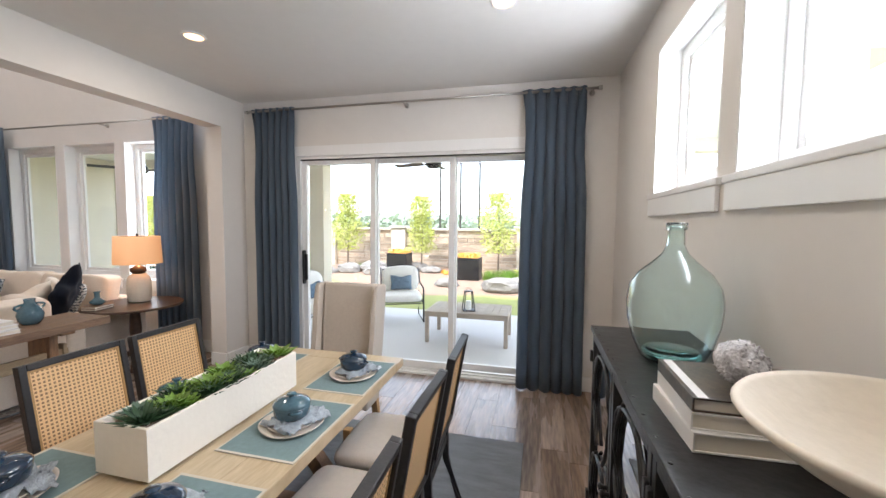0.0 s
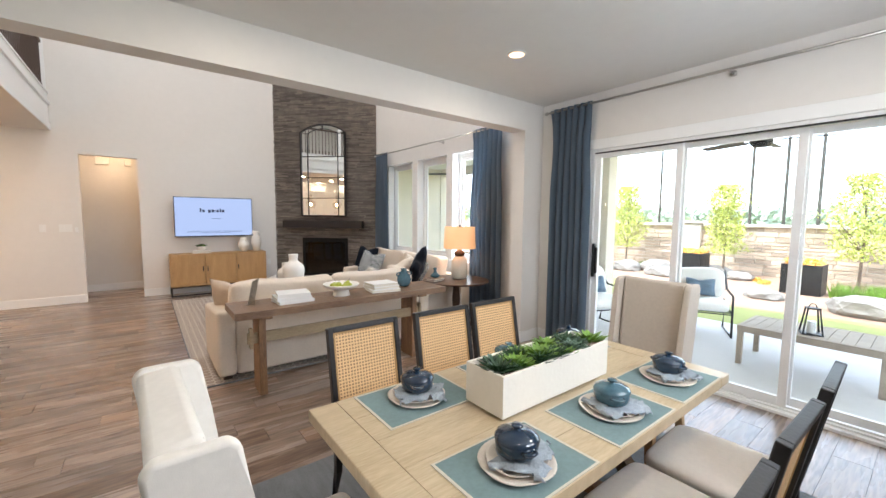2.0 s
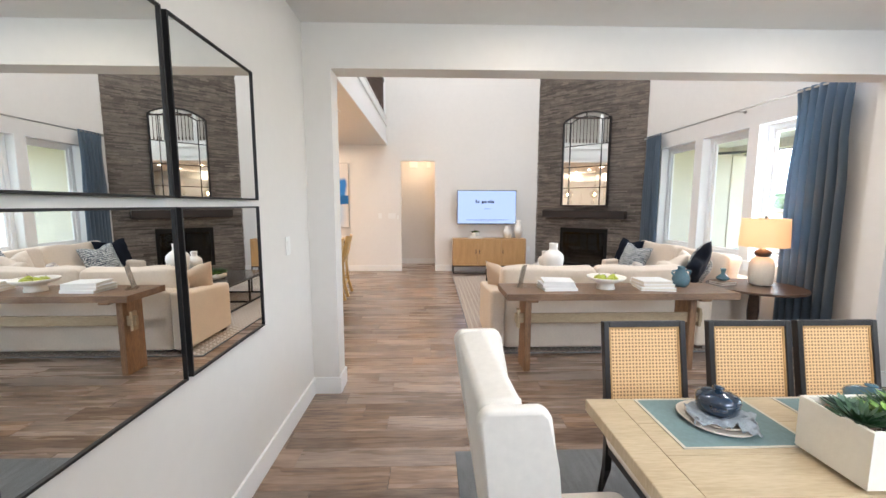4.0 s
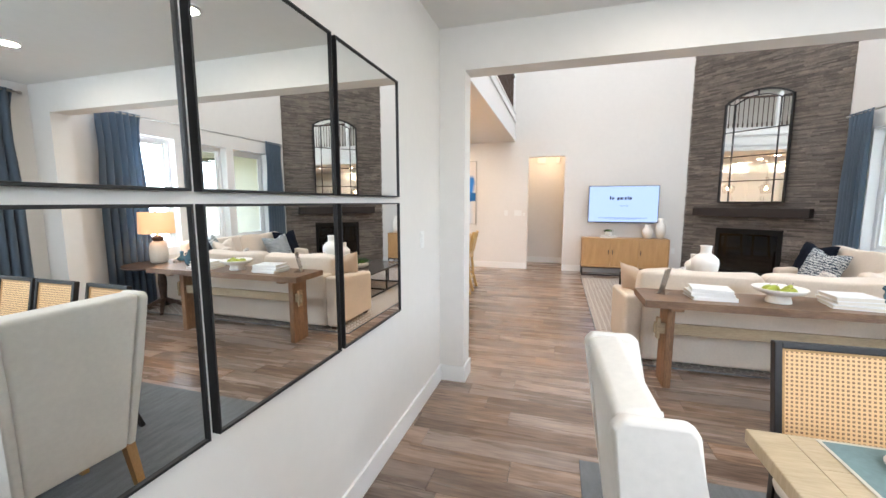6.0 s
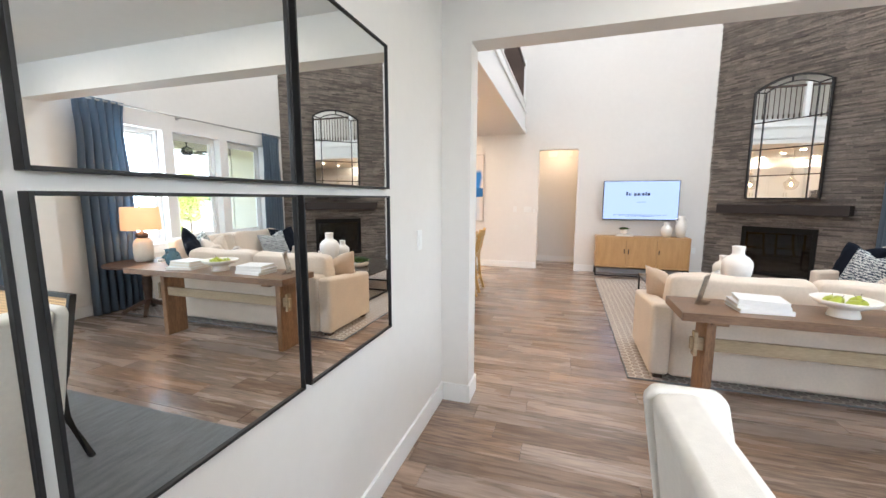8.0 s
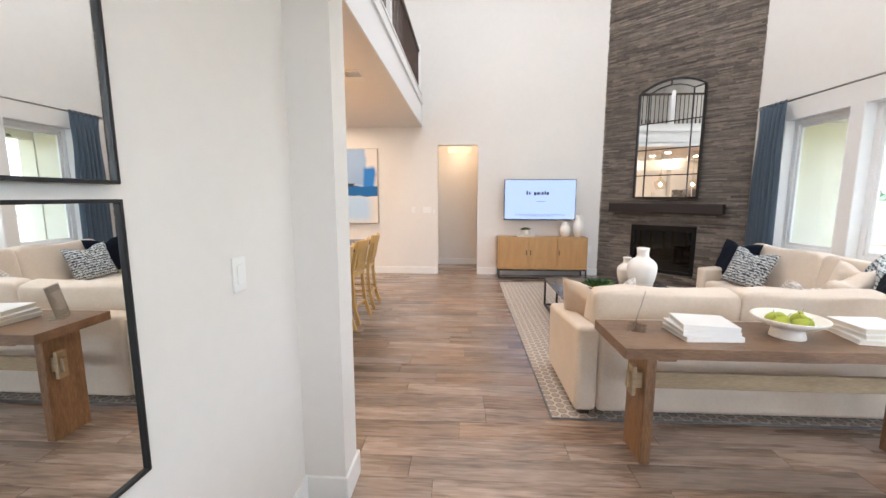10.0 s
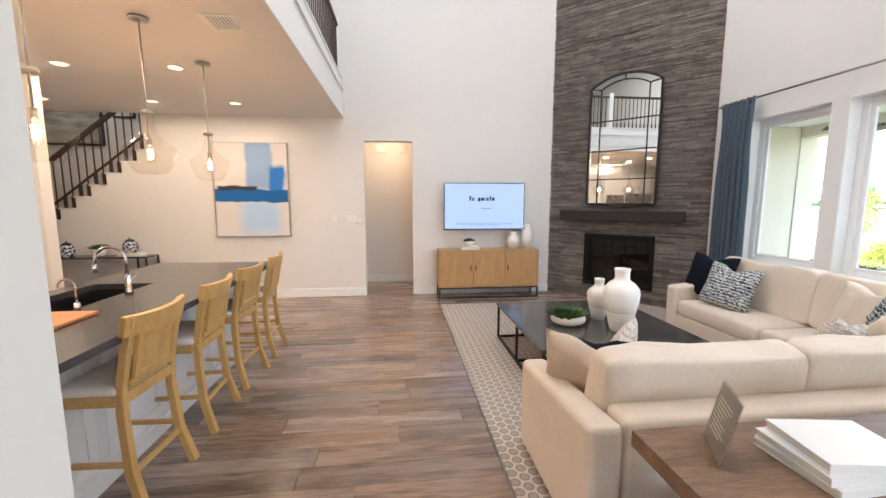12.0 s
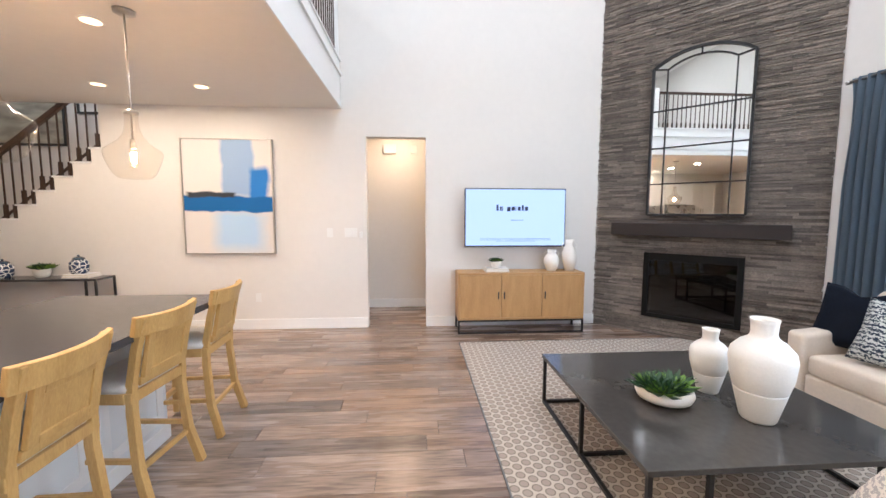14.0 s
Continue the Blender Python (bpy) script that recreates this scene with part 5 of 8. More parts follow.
def sofa(length, depth, m, label, wback=0.66, cushions=2, seatz=0.43, armh=0.645, tall=0.44):
    """Runs along local x, back at +y, front at -y."""
    s = thing("sofa", label, "sofa", "cream sofas", m)
    L, D = length / 2, depth / 2
    aw = 0.15
    bx("base", (-L + aw + 0.001, L - aw - 0.001, -D + 0.02, D - 0.171, 0.05, 0.27), LINEN, s, 0.02, smooth=True, segs=3)
    bx("back", (-L + aw + 0.001, L - aw - 0.001, D - 0.17, D, 0.05, wback), LINEN, s, 0.03, smooth=True, segs=3)
    for q in (-1, 1):
        a, b = sorted((q * L, q * (L - aw)))
        bm = bmesh.new()
        vs = box(bm, a, b, -D, D - 0.001, 0.05, armh)
        for v in vs:
            if v.co.z > 0.5 and v.co.y < 0:
                v.co.z -= 0.07
        part("arm", bm, LINEN, s, bevel=0.035, segs=4, smooth=True)
    for x in (-L + 0.08, L - 0.08):
        for y in (-D + 0.08, D - 0.08):
            bx("foot", (x - 0.035, x + 0.035, y - 0.035, y + 0.035, 0.010, 0.05), DARKWOOD, s, 0.004)
    w = (length - 2 * aw) / cushions
    for i in range(cushions):
        cx = -L + aw + w * (i + 0.5)
        bm = bmesh.new()
        cushion(bm, w - 0.008, depth - 0.2, 0.19, pose(cx, -0.09, seatz - 0.08), 0.12, 44, 16, ev=0.3, dent=0.01)
        part("seat_cushion", bm, LINEN, s, smooth=True)
        bm = bmesh.new()
        cushion(bm, w + 0.004, 0.19, tall, pose(cx, D - 0.26, 0.408 + tall / 2, -8, 0, 0), 0.24, 56, 24, ev=0.16, dent=0.05)
        for v in bm.verts:
            if v.co.z > 0.6:
                u = (v.co.x - cx) / (w / 2)
                v.co.z += 0.014 * abs(u) ** 6 - 0.010 * math.cos(u * 4.2 + i) * (v.co.z - 0.6) * 3
        part("back_cushion", bm, LINEN, s, smooth=True)
    return s


sofa(2.28, 0.86, pose(-5.29, 1.385, 0, 0, 0, -90), "cream linen two-cushion sofa with its back to the console")
sofa(2.30, 0.86, pose(-6.45, 3.0, 0, 0, 0, 0), "cream linen two-cushion sofa below the windows", tall=0.50)


def pillow(x, y, z, w, t, yaw, tilt, roll, mat, label, group="sofa pillows"):
    bm = bmesh.new()
    pillow_mesh(bm, w, w, t)
    o = part("throw_pillow", bm, mat, smooth=True)
    o.matrix_world = pose(x, y, z, 0, 0, yaw) @ pose(0, 0, 0, tilt, roll, 0)
    return tagged(o, label, "pillow", group)


pillow(-5.33, 0.50, 0.59, 0.53, 0.16, 50, 24, 10, TAUPEFAB, "tan linen throw pillow leaning on the sofa arm")
pillow(-5.46, 0.59, 0.60, 0.46, 0.12, 48, 24, -5, NAVYFAB, "navy velvet throw pillow behind a tan pillow")
pillow(-5.60, 0.79, 0.585, 0.42, 0.12, -38, -20, 12, STRIPED, "cream striped throw pillow on the sofa seat")
pillow(-7.40, 2.93, 0.70, 0.50, 0.15, 14, -20, 2, NAVYFAB, "navy velvet throw pillow in the sofa corner")
pillow(-7.04, 2.84, 0.66, 0.46, 0.16, 24, -22, 8, TIEDYE, "indigo and cream tie-dye throw pillow on the sofa")
pillow(-5.70, 2.92, 0.72, 0.46, 0.15, -20, -16, 20, TIEDYE, "indigo and cream tie-dye throw pillow beside cream ones")
pillow(-5.34, 2.66, 0.80, 0.47, 0.15, -58, -24, 34, NAVYFAB, "navy velvet throw pillow on its corner")
pillow(-5.45, 2.42, 0.70, 0.44, 0.15, -75, -18, 10, LINEN, "cream linen throw pillow on the sofa")
pillow(-5.50, 2.12, 0.63, 0.42, 0.14, -80, -20, -12, STRIPED, "cream striped throw pillow beside a plain one")
pillow(-5.95, 2.98, 0.68, 0.44, 0.15, 8, -18, 5, LINEN, "cream linen throw pillow below the window")


def coffee_table():
    t = thing("coffee_table", "square dark slate-topped coffee table on a black frame", "coffee table")
    x0, x1, y0, y1, z = -7.645, -6.25, 0.58, 1.99, 0.40
    bx("top", (x0, x1, y0, y1, z - 0.03, z), CTABLE, t, 0.004)
    r = 0.011
    zb = 0.035
    for x in (x0 + 0.02, x1 - 0.02, (x0 + x1) / 2):
        for y in (y0 + 0.02, y1 - 0.02):
            bx("leg", (x - r, x + r, y - r, y + r, 0.011, z - 0.03), BLACK, t)
        if abs(x - (x0 + x1) / 2) > 0.1:
            for y in (0.88, 1.70):
                bx("leg", (x - r, x + r, y - r, y + r, 0.035, z - 0.03), BLACK, t)
        bx("bottom_rail", (x - r + 0.001, x + r - 0.001, y0 + 0.02 + r, y1 - 0.02 - r, 0.012, zb - 0.001), BLACK, t)
    for y in (y0 + 0.02, y1 - 0.02):
        bx("bottom_rail", (x0 + 0.02 + r, (x0 + x1) / 2 - r, y - r, y + r, 0.012, zb), BLACK, t)
        bx("bottom_rail", ((x0 + x1) / 2 + r, x1 - 0.02 - r, y - r, y + r, 0.012, zb), BLACK, t)


coffee_table()


def big_vase(x, y, k, label):
    o = thing("vase", label, "vase", "matte white vases on the coffee table", pose(x, y, 0.4005))
    bm = bmesh.new()
    lathe(bm, [(r * k, z * k) for r, z in [(0, 0), (0.062, 0), (0.068, 0.01), (0.098, 0.133), (0.0985, 0.1355), (0.086, 0.136)]], 40)
    part("lower_body", bm, CERAMIC, o, smooth=True)
    bm = bmesh.new()
    lathe(bm, [(r * k, z * k) for r, z in [(0.086, 0.134), (0.086, 0.1385), (0.097, 0.1395), (0.1, 0.143), (0.115, 0.20), (0.122, 0.27), (0.115, 0.31), (0.085, 0.345), (0.055, 0.365), (0.047, 0.385), (0.05, 0.43), (0.054, 0.447), (0.048, 0.449), (0.043, 0.43), (0.04, 0.38), (0, 0.34)]], 40)
    part("upper_body", bm, CERAMIC, o, smooth=True)


big_vase(-6.625, 1.425, 1.22, "tall matte white vase with a narrow neck")
big_vase(-6.955, 1.40, 0.88, "smaller matte white vase beside a tall one")


def plant_bowl(name, x, y, z, r, h, label, leaves=16, lr=0.09, mat=None):
    o = thing(name, label, "potted plant", m=pose(x, y, z))
    bm = bmesh.new()
    lathe(bm, [(0, 0), (r * 0.6, 0), (r * 0.92, h * 0.25), (r, h * 0.6), (r * 0.93, h), (r * 0.85, h), (r * 0.88, h * 0.7), (0, h * 0.7)], 32)
    part("pot", bm, mat or CERAMIC, o, smooth=True)
    rnd = random.Random(int(abs(x * 100)))
    bm = bmesh.new()
    for _ in range(leaves):
        a, q = rnd.uniform(0, 6.28), rnd.uniform(0, r * 0.7)
        rosette(bm, (q * math.cos(a), q * math.sin(a), h * 0.8), lr * rnd.uniform(0.7, 1.2), rnd, 3, 7, 0.25)
    part("leaves", bm, LEAF1, o)
    bm = bmesh.new()
    for _ in range(leaves // 2):
        a, q = rnd.uniform(0, 6.28), rnd.uniform(0, r * 0.75)
        rosette(bm, (q * math.cos(a), q * math.sin(a), h * 0.85), lr * rnd.uniform(0.6, 0.95), rnd, 4, 8, 0.45)
    part("leaves", bm, LEAF2, o)
    return o


plant_bowl("succulent_bowl", -6.86, 1.055, 0.4005, 0.158, 0.088, "green succulents in a low white bowl on the coffee table", 13, 0.155)


def round_table():
    t = thing("side_table", "round dark walnut pedestal side table beside the sofa", "side table")
    cx, cy = -4.96, 3.03
    bm = bmesh.new()
    lathe(bm, [(0, 0.635), (0.40, 0.635), (0.425, 0.64), (0.43, 0.652), (0.425, 0.662), (0.0, 0.664)], 56, cx, cy)
    part("tabletop", bm, DARKWOOD, t, smooth=False)
    bm = bmesh.new()
    lathe(bm, [(0, 0.12), (0.045, 0.12), (0.04, 0.2), (0.055, 0.40), (0.042, 0.58), (0.08, 0.634), (0, 0.634)], 12, cx, cy)
    part("pedestal", bm, DARKWOOD, t, smooth=True)
    for k in range(4):
        a = math.pi / 4 + k * math.pi / 2
        bm = bmesh.new()
        tube(bm, ((cx + 0.03 * math.cos(a), cy + 0.03 * math.sin(a), 0.16), (cx + 0.16 * math.cos(a), cy + 0.16 * math.sin(a), 0.10), (cx + 0.28 * math.cos(a), cy + 0.28 * math.sin(a), 0.027)), 0.026, square=True, r2=0.018)
        part("foot", bm, DARKWOOD, t)


round_table()


def table_lamp():
    o = thing("table_lamp", "ceramic table lamp with glowing cream drum shade", "table lamp", m=pose(-5.03, 3.14, 0.6645))
    bm = bmesh.new()
    lathe(bm, [(0, 0), (0.09, 0), (0.105, 0.02), (0.11, 0.12), (0.107, 0.22), (0.09, 0.27), (0.055, 0.298), (0, 0.298)], 36)
    part("base", bm, BOWLC, o, smooth=True)
    bm = bmesh.new()
    lathe(bm, [(0, 0.298), (0.05, 0.298), (0.072, 0.32), (0.07, 0.355), (0.03, 0.38), (0.012, 0.39), (0.012, 0.5), (0, 0.5)], 30)
    part("neck", bm, DARKWOOD, o, smooth=True)
    bm = bmesh.new()
    lathe(bm, [(0.215, 0.405), (0.203, 0.695), (0.201, 0.695), (0.213, 0.405), (0.215, 0.405)], 48)
    part("shade", bm, SHADE, o, smooth=True)
    bm = bmesh.new()
    lathe(bm, [(0, 0.69), (0.008, 0.69), (0.012, 0.715), (0, 0.725)], 12)
    for a in (0, 2.1, 4.2):
        tube(bm, ((0, 0, 0.692), (0.202 * math.cos(a), 0.202 * math.sin(a), 0.692)), 0.002, 5)
    part("finial", bm, BLACK, o, smooth=True)
    d = bpy.data.lights.new("table_lamp_bulb", "POINT")
    d.energy, d.color, d.shadow_soft_size = 2.2, (1.0, 0.52, 0.2), 0.03
    b = new("table_lamp_bulb", d)
    b.location = (-5.03, 3.14, 0.6645 + 0.54)


table_lamp()
_z = 0.6645
for _h in (0.018, 0.02):
    book(-5.04, 2.74, _z, 0.15, 0.20, _h, 12, DARKCOVER if _h < 0.019 else RECLAIM, "small dark hardcover book on the side table", group="books on the side table")
    _z += _h + 0.0004
o = thing("small_vase", "small slate ceramic bud vase on two books", "vase", m=pose(-5.04, 2.74, _z))
bm = bmesh.new()
lathe(bm, [(0, 0), (0.03, 0), (0.06, 0.02), (0.062, 0.035), (0.035, 0.058), (0.02, 0.075), (0.022, 0.11), (0.03, 0.13), (0.025, 0.13), (0.016, 0.10), (0, 0.09)], 28)
part("body", bm, TEALGLAZE, o, smooth=True)


# ---- television wall ----
def tv():
    t = thing("television", "wall-mounted flat television with a pale blue title screen", "television")
    y0, y1, z0, z1, x = 0.217, 1.523, 1.072, 1.815, -9.635
    bx("case", (x - 0.04, x, y0, y1, z0, z1), BLACK, t, 0.004)
    bx("wall_mount", (XW + 0.001, x - 0.04, 0.6, 1.1, 1.25, 1.6), BLACK, t)
    scr = bx("screen", (x, x + 0.003, y0 + 0.012, y1 - 0.012, z0 + 0.018, z1 - 0.012), emitter("lit_screen", (0.54, 0.66, 0.97), 0.24, (0.02, 0.02, 0.03)), t)
    dk = material("dark_screen_print", (0.01, 0.015, 0.05), 0.5)
    bm = bmesh.new()
    cy, cz = 0.87, 1.56
    for a, w, h, dz in ((-0.20, 0.022, 0.06, 0), (-0.165, 0.02, 0.04, 0), (-0.14, 0.008, 0.04, 0), (-0.09, 0.035, 0.045, -0.008), (-0.045, 0.035, 0.04, 0), (-0.003, 0.008, 0.04, 0), (0.02, 0.03, 0.04, 0), (0.062, 0.02, 0.055, 0), (0.092, 0.035, 0.04, 0)):
        box(bm, x + 0.0035, x + 0.0045, cy + 1.25 * a, cy + 1.25 * (a + w), cz + 1.25 * (dz - 0.02), cz + 1.25 * (dz + h - 0.02))
    box(bm, x + 0.0035, x + 0.0045, cy - 0.06, cy + 0.10, cz - 0.15, cz - 0.143)
    for i, q in enumerate((0.46, 0.46, 0.25)):
        box(bm, x + 0.0035, x + 0.0045, cy - q, cy + q, cz - 0.385 - 0.016 * i, cz - 0.381 - 0.016 * i)
    part("screen_print", bm, dk, t, "plain dark bars of a logo and small print")


tv()


def oak_sideboard():
    c = thing("media_console", "natural oak three-door media console on black metal legs", "sideboard")
    x0, x1, y0, y1, z0, z1 = XW + 0.04, -9.425, 0.115, 1.712, 0.175, 0.765
    t = 0.025
    bx("carcass", [(x0, x1, y0, y1, z1 - t, z1), (x0, x1, y0, y1, z0, z0 + t), (x0, x1, y0, y0 + t, z0 + t, z1 - t), (x0, x1, y1 - t, y1, z0 + t, z1 - t), (x0, x0 + 0.01, y0 + t, y1 - t, z0 + t, z1 - t)], OAK, c, 0.003)
    w = (y1 - y0 - 2 * t) / 3
    for i in range(3):
        a = y0 + t + w * i
        d = bx("door", (x1 - 0.022, x1 - 0.003, a + 0.003, a + w - 0.003, z0 + t + 0.003, z1 - t - 0.003), OAK, c, 0.002)
        yk = a + w - 0.045 if i == 0 else a + 0.03
        bx("handle", (x1 - 0.003, x1 + 0.013, yk, yk + 0.014, 0.44, 0.53), BLACK, d, 0.002, "small dark metal handle")
    bx("stand", [(x0, x1, y0, y0 + 0.022, z0 - 0.022, z0), (x0, x1, y1 - 0.022, y1, z0 - 0.022, z0), (x1 - 0.022, x1, y0 + 0.022, y1 - 0.022, z0 - 0.022, z0), (x1 - 0.022, x1, y0, y0 + 0.022, 0, z0 - 0.022), (x1 - 0.022, x1, y1 - 0.022, y1, 0, z0 - 0.022), (x0, x0 + 0.022, y0, y0 + 0.022, 0, z0 - 0.022), (x0, x0 + 0.022, y1 - 0.022, y1, 0, z0 - 0.022), (x1 - 0.022, x1, y0 + 0.022, y1 - 0.022, 0.0, 0.02)], BLACK, c)


oak_sideboard()
_z = 0.7655
for _w in (0.25, 0.23):
    book(-9.60, 0.62, _z, 0.18, _w + 0.05, 0.022, 0, group="books on the media console")
    _z += 0.0224
plant_bowl("potted_plant", -9.60, 0.62, _z, 0.068, 0.085, "small green plant in a white pot on two books", 9, 0.10)
for _y, _h, _r in ((1.34, 0.27, 0.098), (1.575, 0.40, 0.095)):
    o = thing("urn_vase", "matte white ceramic urn with a small handle", "vase", "white urns on the media console", pose(-9.60, _y, 0.7655))
    bm = bmesh.new()
    lathe(bm, [(0, 0), (_r * 0.6, 0), (_r * 0.95, _h * 0.35), (_r, _h * 0.55), (_r * 0.7, _h * 0.75), (_r * 0.45, _h * 0.84), (_r * 0.62, _h), (_r * 0.5, _h), (0, _h * 0.8)], 28)
    part("body", bm, CERAMIC, o, smooth=True)
    for _s in (-1, 1) if _h < 0.3 else (-1, 1):
        bm = bmesh.new()
        tube(bm, [(0, _s * (_r * 0.5 + _r * 0.55 * math.sin(t * math.pi / 6)), _h * 0.93 - _h * 0.25 * t / 6) for t in range(7)], 0.006, 6)
        part("handle", bm, CERAMIC, o, smooth=True)


def painting():
    p = thing("painting", "large abstract canvas in blue, grey and cream with silver frame", "painting")
    y0, y1, z0, z1 = -3.262, -2.175, 0.985, 2.405
    x = XW + 0.03
    bx("frame", [(XW + 0.001, x + 0.02, y0, y0 + 0.012, z0, z1), (XW + 0.001, x + 0.02, y1 - 0.012, y1, z0, z1), (XW + 0.001, x + 0.02, y0 + 0.012, y1 - 0.012, z1 - 0.012, z1), (XW + 0.001, x + 0.02, y0 + 0.012, y1 - 0.012, z0, z0 + 0.012)], NICKEL, p)
    m = material("abstract_canvas", (0.72, 0.68, 0.64), 0.8)
    n, l, b = nodes_of(m)
    tc = n.new("ShaderNodeTexCoord")
    nz = n.new("ShaderNodeTexNoise")
    nz.inputs["Scale"].default_value = 3.5
    nz.inputs["Detail"].default_value = 5
    l.new(tc.outputs["Object"], nz.inputs["Vector"])
    cs = n.new("ShaderNodeVectorMath")
    cs.operation = "MULTIPLY_ADD"
    cs.inputs[1].default_value = (0.0, 0.14, 0.10)
    l.new(nz.outputs["Color"], cs.inputs[0])
    l.new(tc.outputs["Object"], cs.inputs[2])
    sp = n.new("ShaderNodeSeparateXYZ")
    l.new(cs.outputs[0], sp.inputs[0])

    def band(sock, c, half, soft):
        s1 = n.new("ShaderNodeMath")
        s1.operation = "SUBTRACT"
        s1.inputs[1].default_value = c
        l.new(sock, s1.inputs[0])
        s2 = n.new("ShaderNodeMath")
        s2.operation = "ABSOLUTE"
        l.new(s1.outputs[0], s2.inputs[0])
        r = n.new("ShaderNodeMapRange")
        r.inputs["From Min"].default_value = half + soft
        r.inputs["From Max"].default_value = half
        l.new(s2.outputs[0], r.inputs["Value"])
        return r.outputs[0]

    def times(a, c):
        q = n.new("ShaderNodeMath")
        q.operation = "MULTIPLY"
        l.new(a, q.inputs[0])
        l.new(c, q.inputs[1])
        return q.outputs[0]
    Y, Z = sp.outputs["Y"], sp.outputs["Z"]
    o = 0.09
    col = None
    layers = [((0.30, 0.42, 0.62), times(band(Y, -2.62 + o, 0.17, 0.05), band(Z, 2.05 + o, 0.34, 0.10))),
              ((0.45, 0.62, 0.82), times(band(Y, -2.62 + o, 0.18, 0.2), band(Z, 1.25 + o, 0.16, 0.18))),
              ((0.03, 0.20, 0.58), times(band(Y, -2.36 + o, 0.09, 0.05), band(Z, 1.80 + o, 0.17, 0.08))),
              ((0.008, 0.12, 0.36), band(Z, 1.57 + o, 0.085, 0.02)),
              ((0.03, 0.035, 0.045), times(band(Y, -2.95 + o, 0.26, 0.05), band(Z, 1.68 + o, 0.022, 0.02)))]
    prev = None
    for c, f in layers:
        mx = n.new("ShaderNodeMix")
        mx.data_type = "RGBA"
        mx.inputs["A"].default_value = (0.72, 0.68, 0.65, 1)
        mx.inputs["B"].default_value = (*c, 1)
        if prev:
            l.new(prev, mx.inputs["A"])
        l.new(f, mx.inputs["Factor"])
        prev = mx.outputs["Result"]
    l.new(prev, b.inputs["Base Color"])
    bx("canvas", (XW + 0.002, x + 0.01, y0 + 0.012, y1 - 0.012, z0 + 0.012, z1 - 0.012), m, p)


painting()

for _y, _z0, _w, _h in ((-1.50, 1.19, 0.075, 0.12), (-1.235, 1.19, 0.16, 0.12)):
    o = thing("switch_plate", "white light switch plate on the wall", "light switch", "switch plates")
    bx("plate", (XW + 0.0005, XW + 0.007, _y - _w / 2, _y + _w / 2, _z0, _z0 + _h), PLASTICW, o, 0.002)
    for k in range(2 if _w > 0.1 else 1):
        yy = _y - 0.025 + 0.05 * k if _w > 0.1 else _y
        bx("rocker", (XW + 0.007, XW + 0.011, yy - 0.016, yy + 0.016, _z0 + 0.025, _z0 + 0.095), PLASTICW, o, 0.002)
o = thing("thermostat", "small white wall control beside the switch", "wall control")
bx("body", (XW + 0.0005, XW + 0.03, -1.125, -1.085, 1.18, 1.26), PLASTICW, o, 0.006)
o = thing("door_chime", "white plastic chime box high on the hall wall", "chime box")
bx("box", (-10.919, -10.88, -0.90, -0.70, 2.42, 2.56), PLASTICW, o, 0.006)
o = thing("sensor", "small white round-lensed sensor on the hall wall", "sensor")
bx("box", (-10.919, -10.89, -0.47, -0.37, 2.42, 2.55), PLASTICW, o, 0.006)
for _x, _y, _z0, _ax in ((XW, -2.42, 0.36, "w"), (XW, 1.86, 0.45, "w")):
    o = thing("power_outlet", "white wall outlet above the baseboard", "outlet", "outlets")
    bx("plate", (XW + 0.0005, XW + 0.006, _y - 0.035, _y + 0.035, _z0, _z0 + 0.115), PLASTICW, o, 0.002)
    bx("socket", [(XW + 0.006, XW + 0.008, _y - 0.017, _y + 0.017, _z0 + 0.02, _z0 + 0.048), (XW + 0.006, XW + 0.008, _y - 0.017, _y + 0.017, _z0 + 0.066, _z0 + 0.094)], PLASTICW, o, 0.001)
o = thing("switch_plate", "white light switch plate near the mirrors", "light switch")
bx("plate", (-3.66, -3.585, YS, YS + 0.006, 1.17, 1.29), PLASTICW, o, 0.002)
bx("rocker", (-3.64, -3.605, YS + 0.006, YS + 0.010, 1.195, 1.265), PLASTICW, o, 0.002)


# ---- ceiling fan ----
def ceiling_fan(name, x, y, z, zc, r, label, n=5, mat=None):
    mat = mat or BLACK
    f = thing(name, label, "ceiling fan", "ceiling fans", pose(x, y, z))
    bm = bmesh.new()
    tube(bm, ((0, 0, 0.08), (0, 0, zc - z)), 0.012, 10)
    lathe(bm, [(0, zc - z - 0.001), (0.065, zc - z - 0.001), (0.05, zc - z - 0.05), (0, zc - z - 0.06)], 20)
    part("downrod", bm, mat, f, smooth=True)
    bm = bmesh.new()
    lathe(bm, [(0, 0.1), (0.04, 0.1), (0.085, 0.07), (0.10, 0.02), (0.10, -0.03), (0.07, -0.06), (0, -0.07)], 28)
    part("motor", bm, mat, f, smooth=True)
    for k in range(n):
        a = 2 * math.pi * k / n + 0.3
        bm = bmesh.new()
        box(bm, 0.09, 0.2, -0.015, 0.015, -0.004, 0.004)
        v = box(bm, 0.17, r, -0.055, 0.055, 0.004, 0.012)
        part("blade", bm, mat, f, matrix=pose(0, 0, 0, 0, 0, math.degrees(a)) @ pose(0, 0, 0, 12, 0, 0))
    return f


ceiling_fan("ceiling_fan", -6.9, 0.9, 4.75, HL, 0.85, "dark ceiling fan hanging from the high living room ceiling", mat=DARKWOOD)


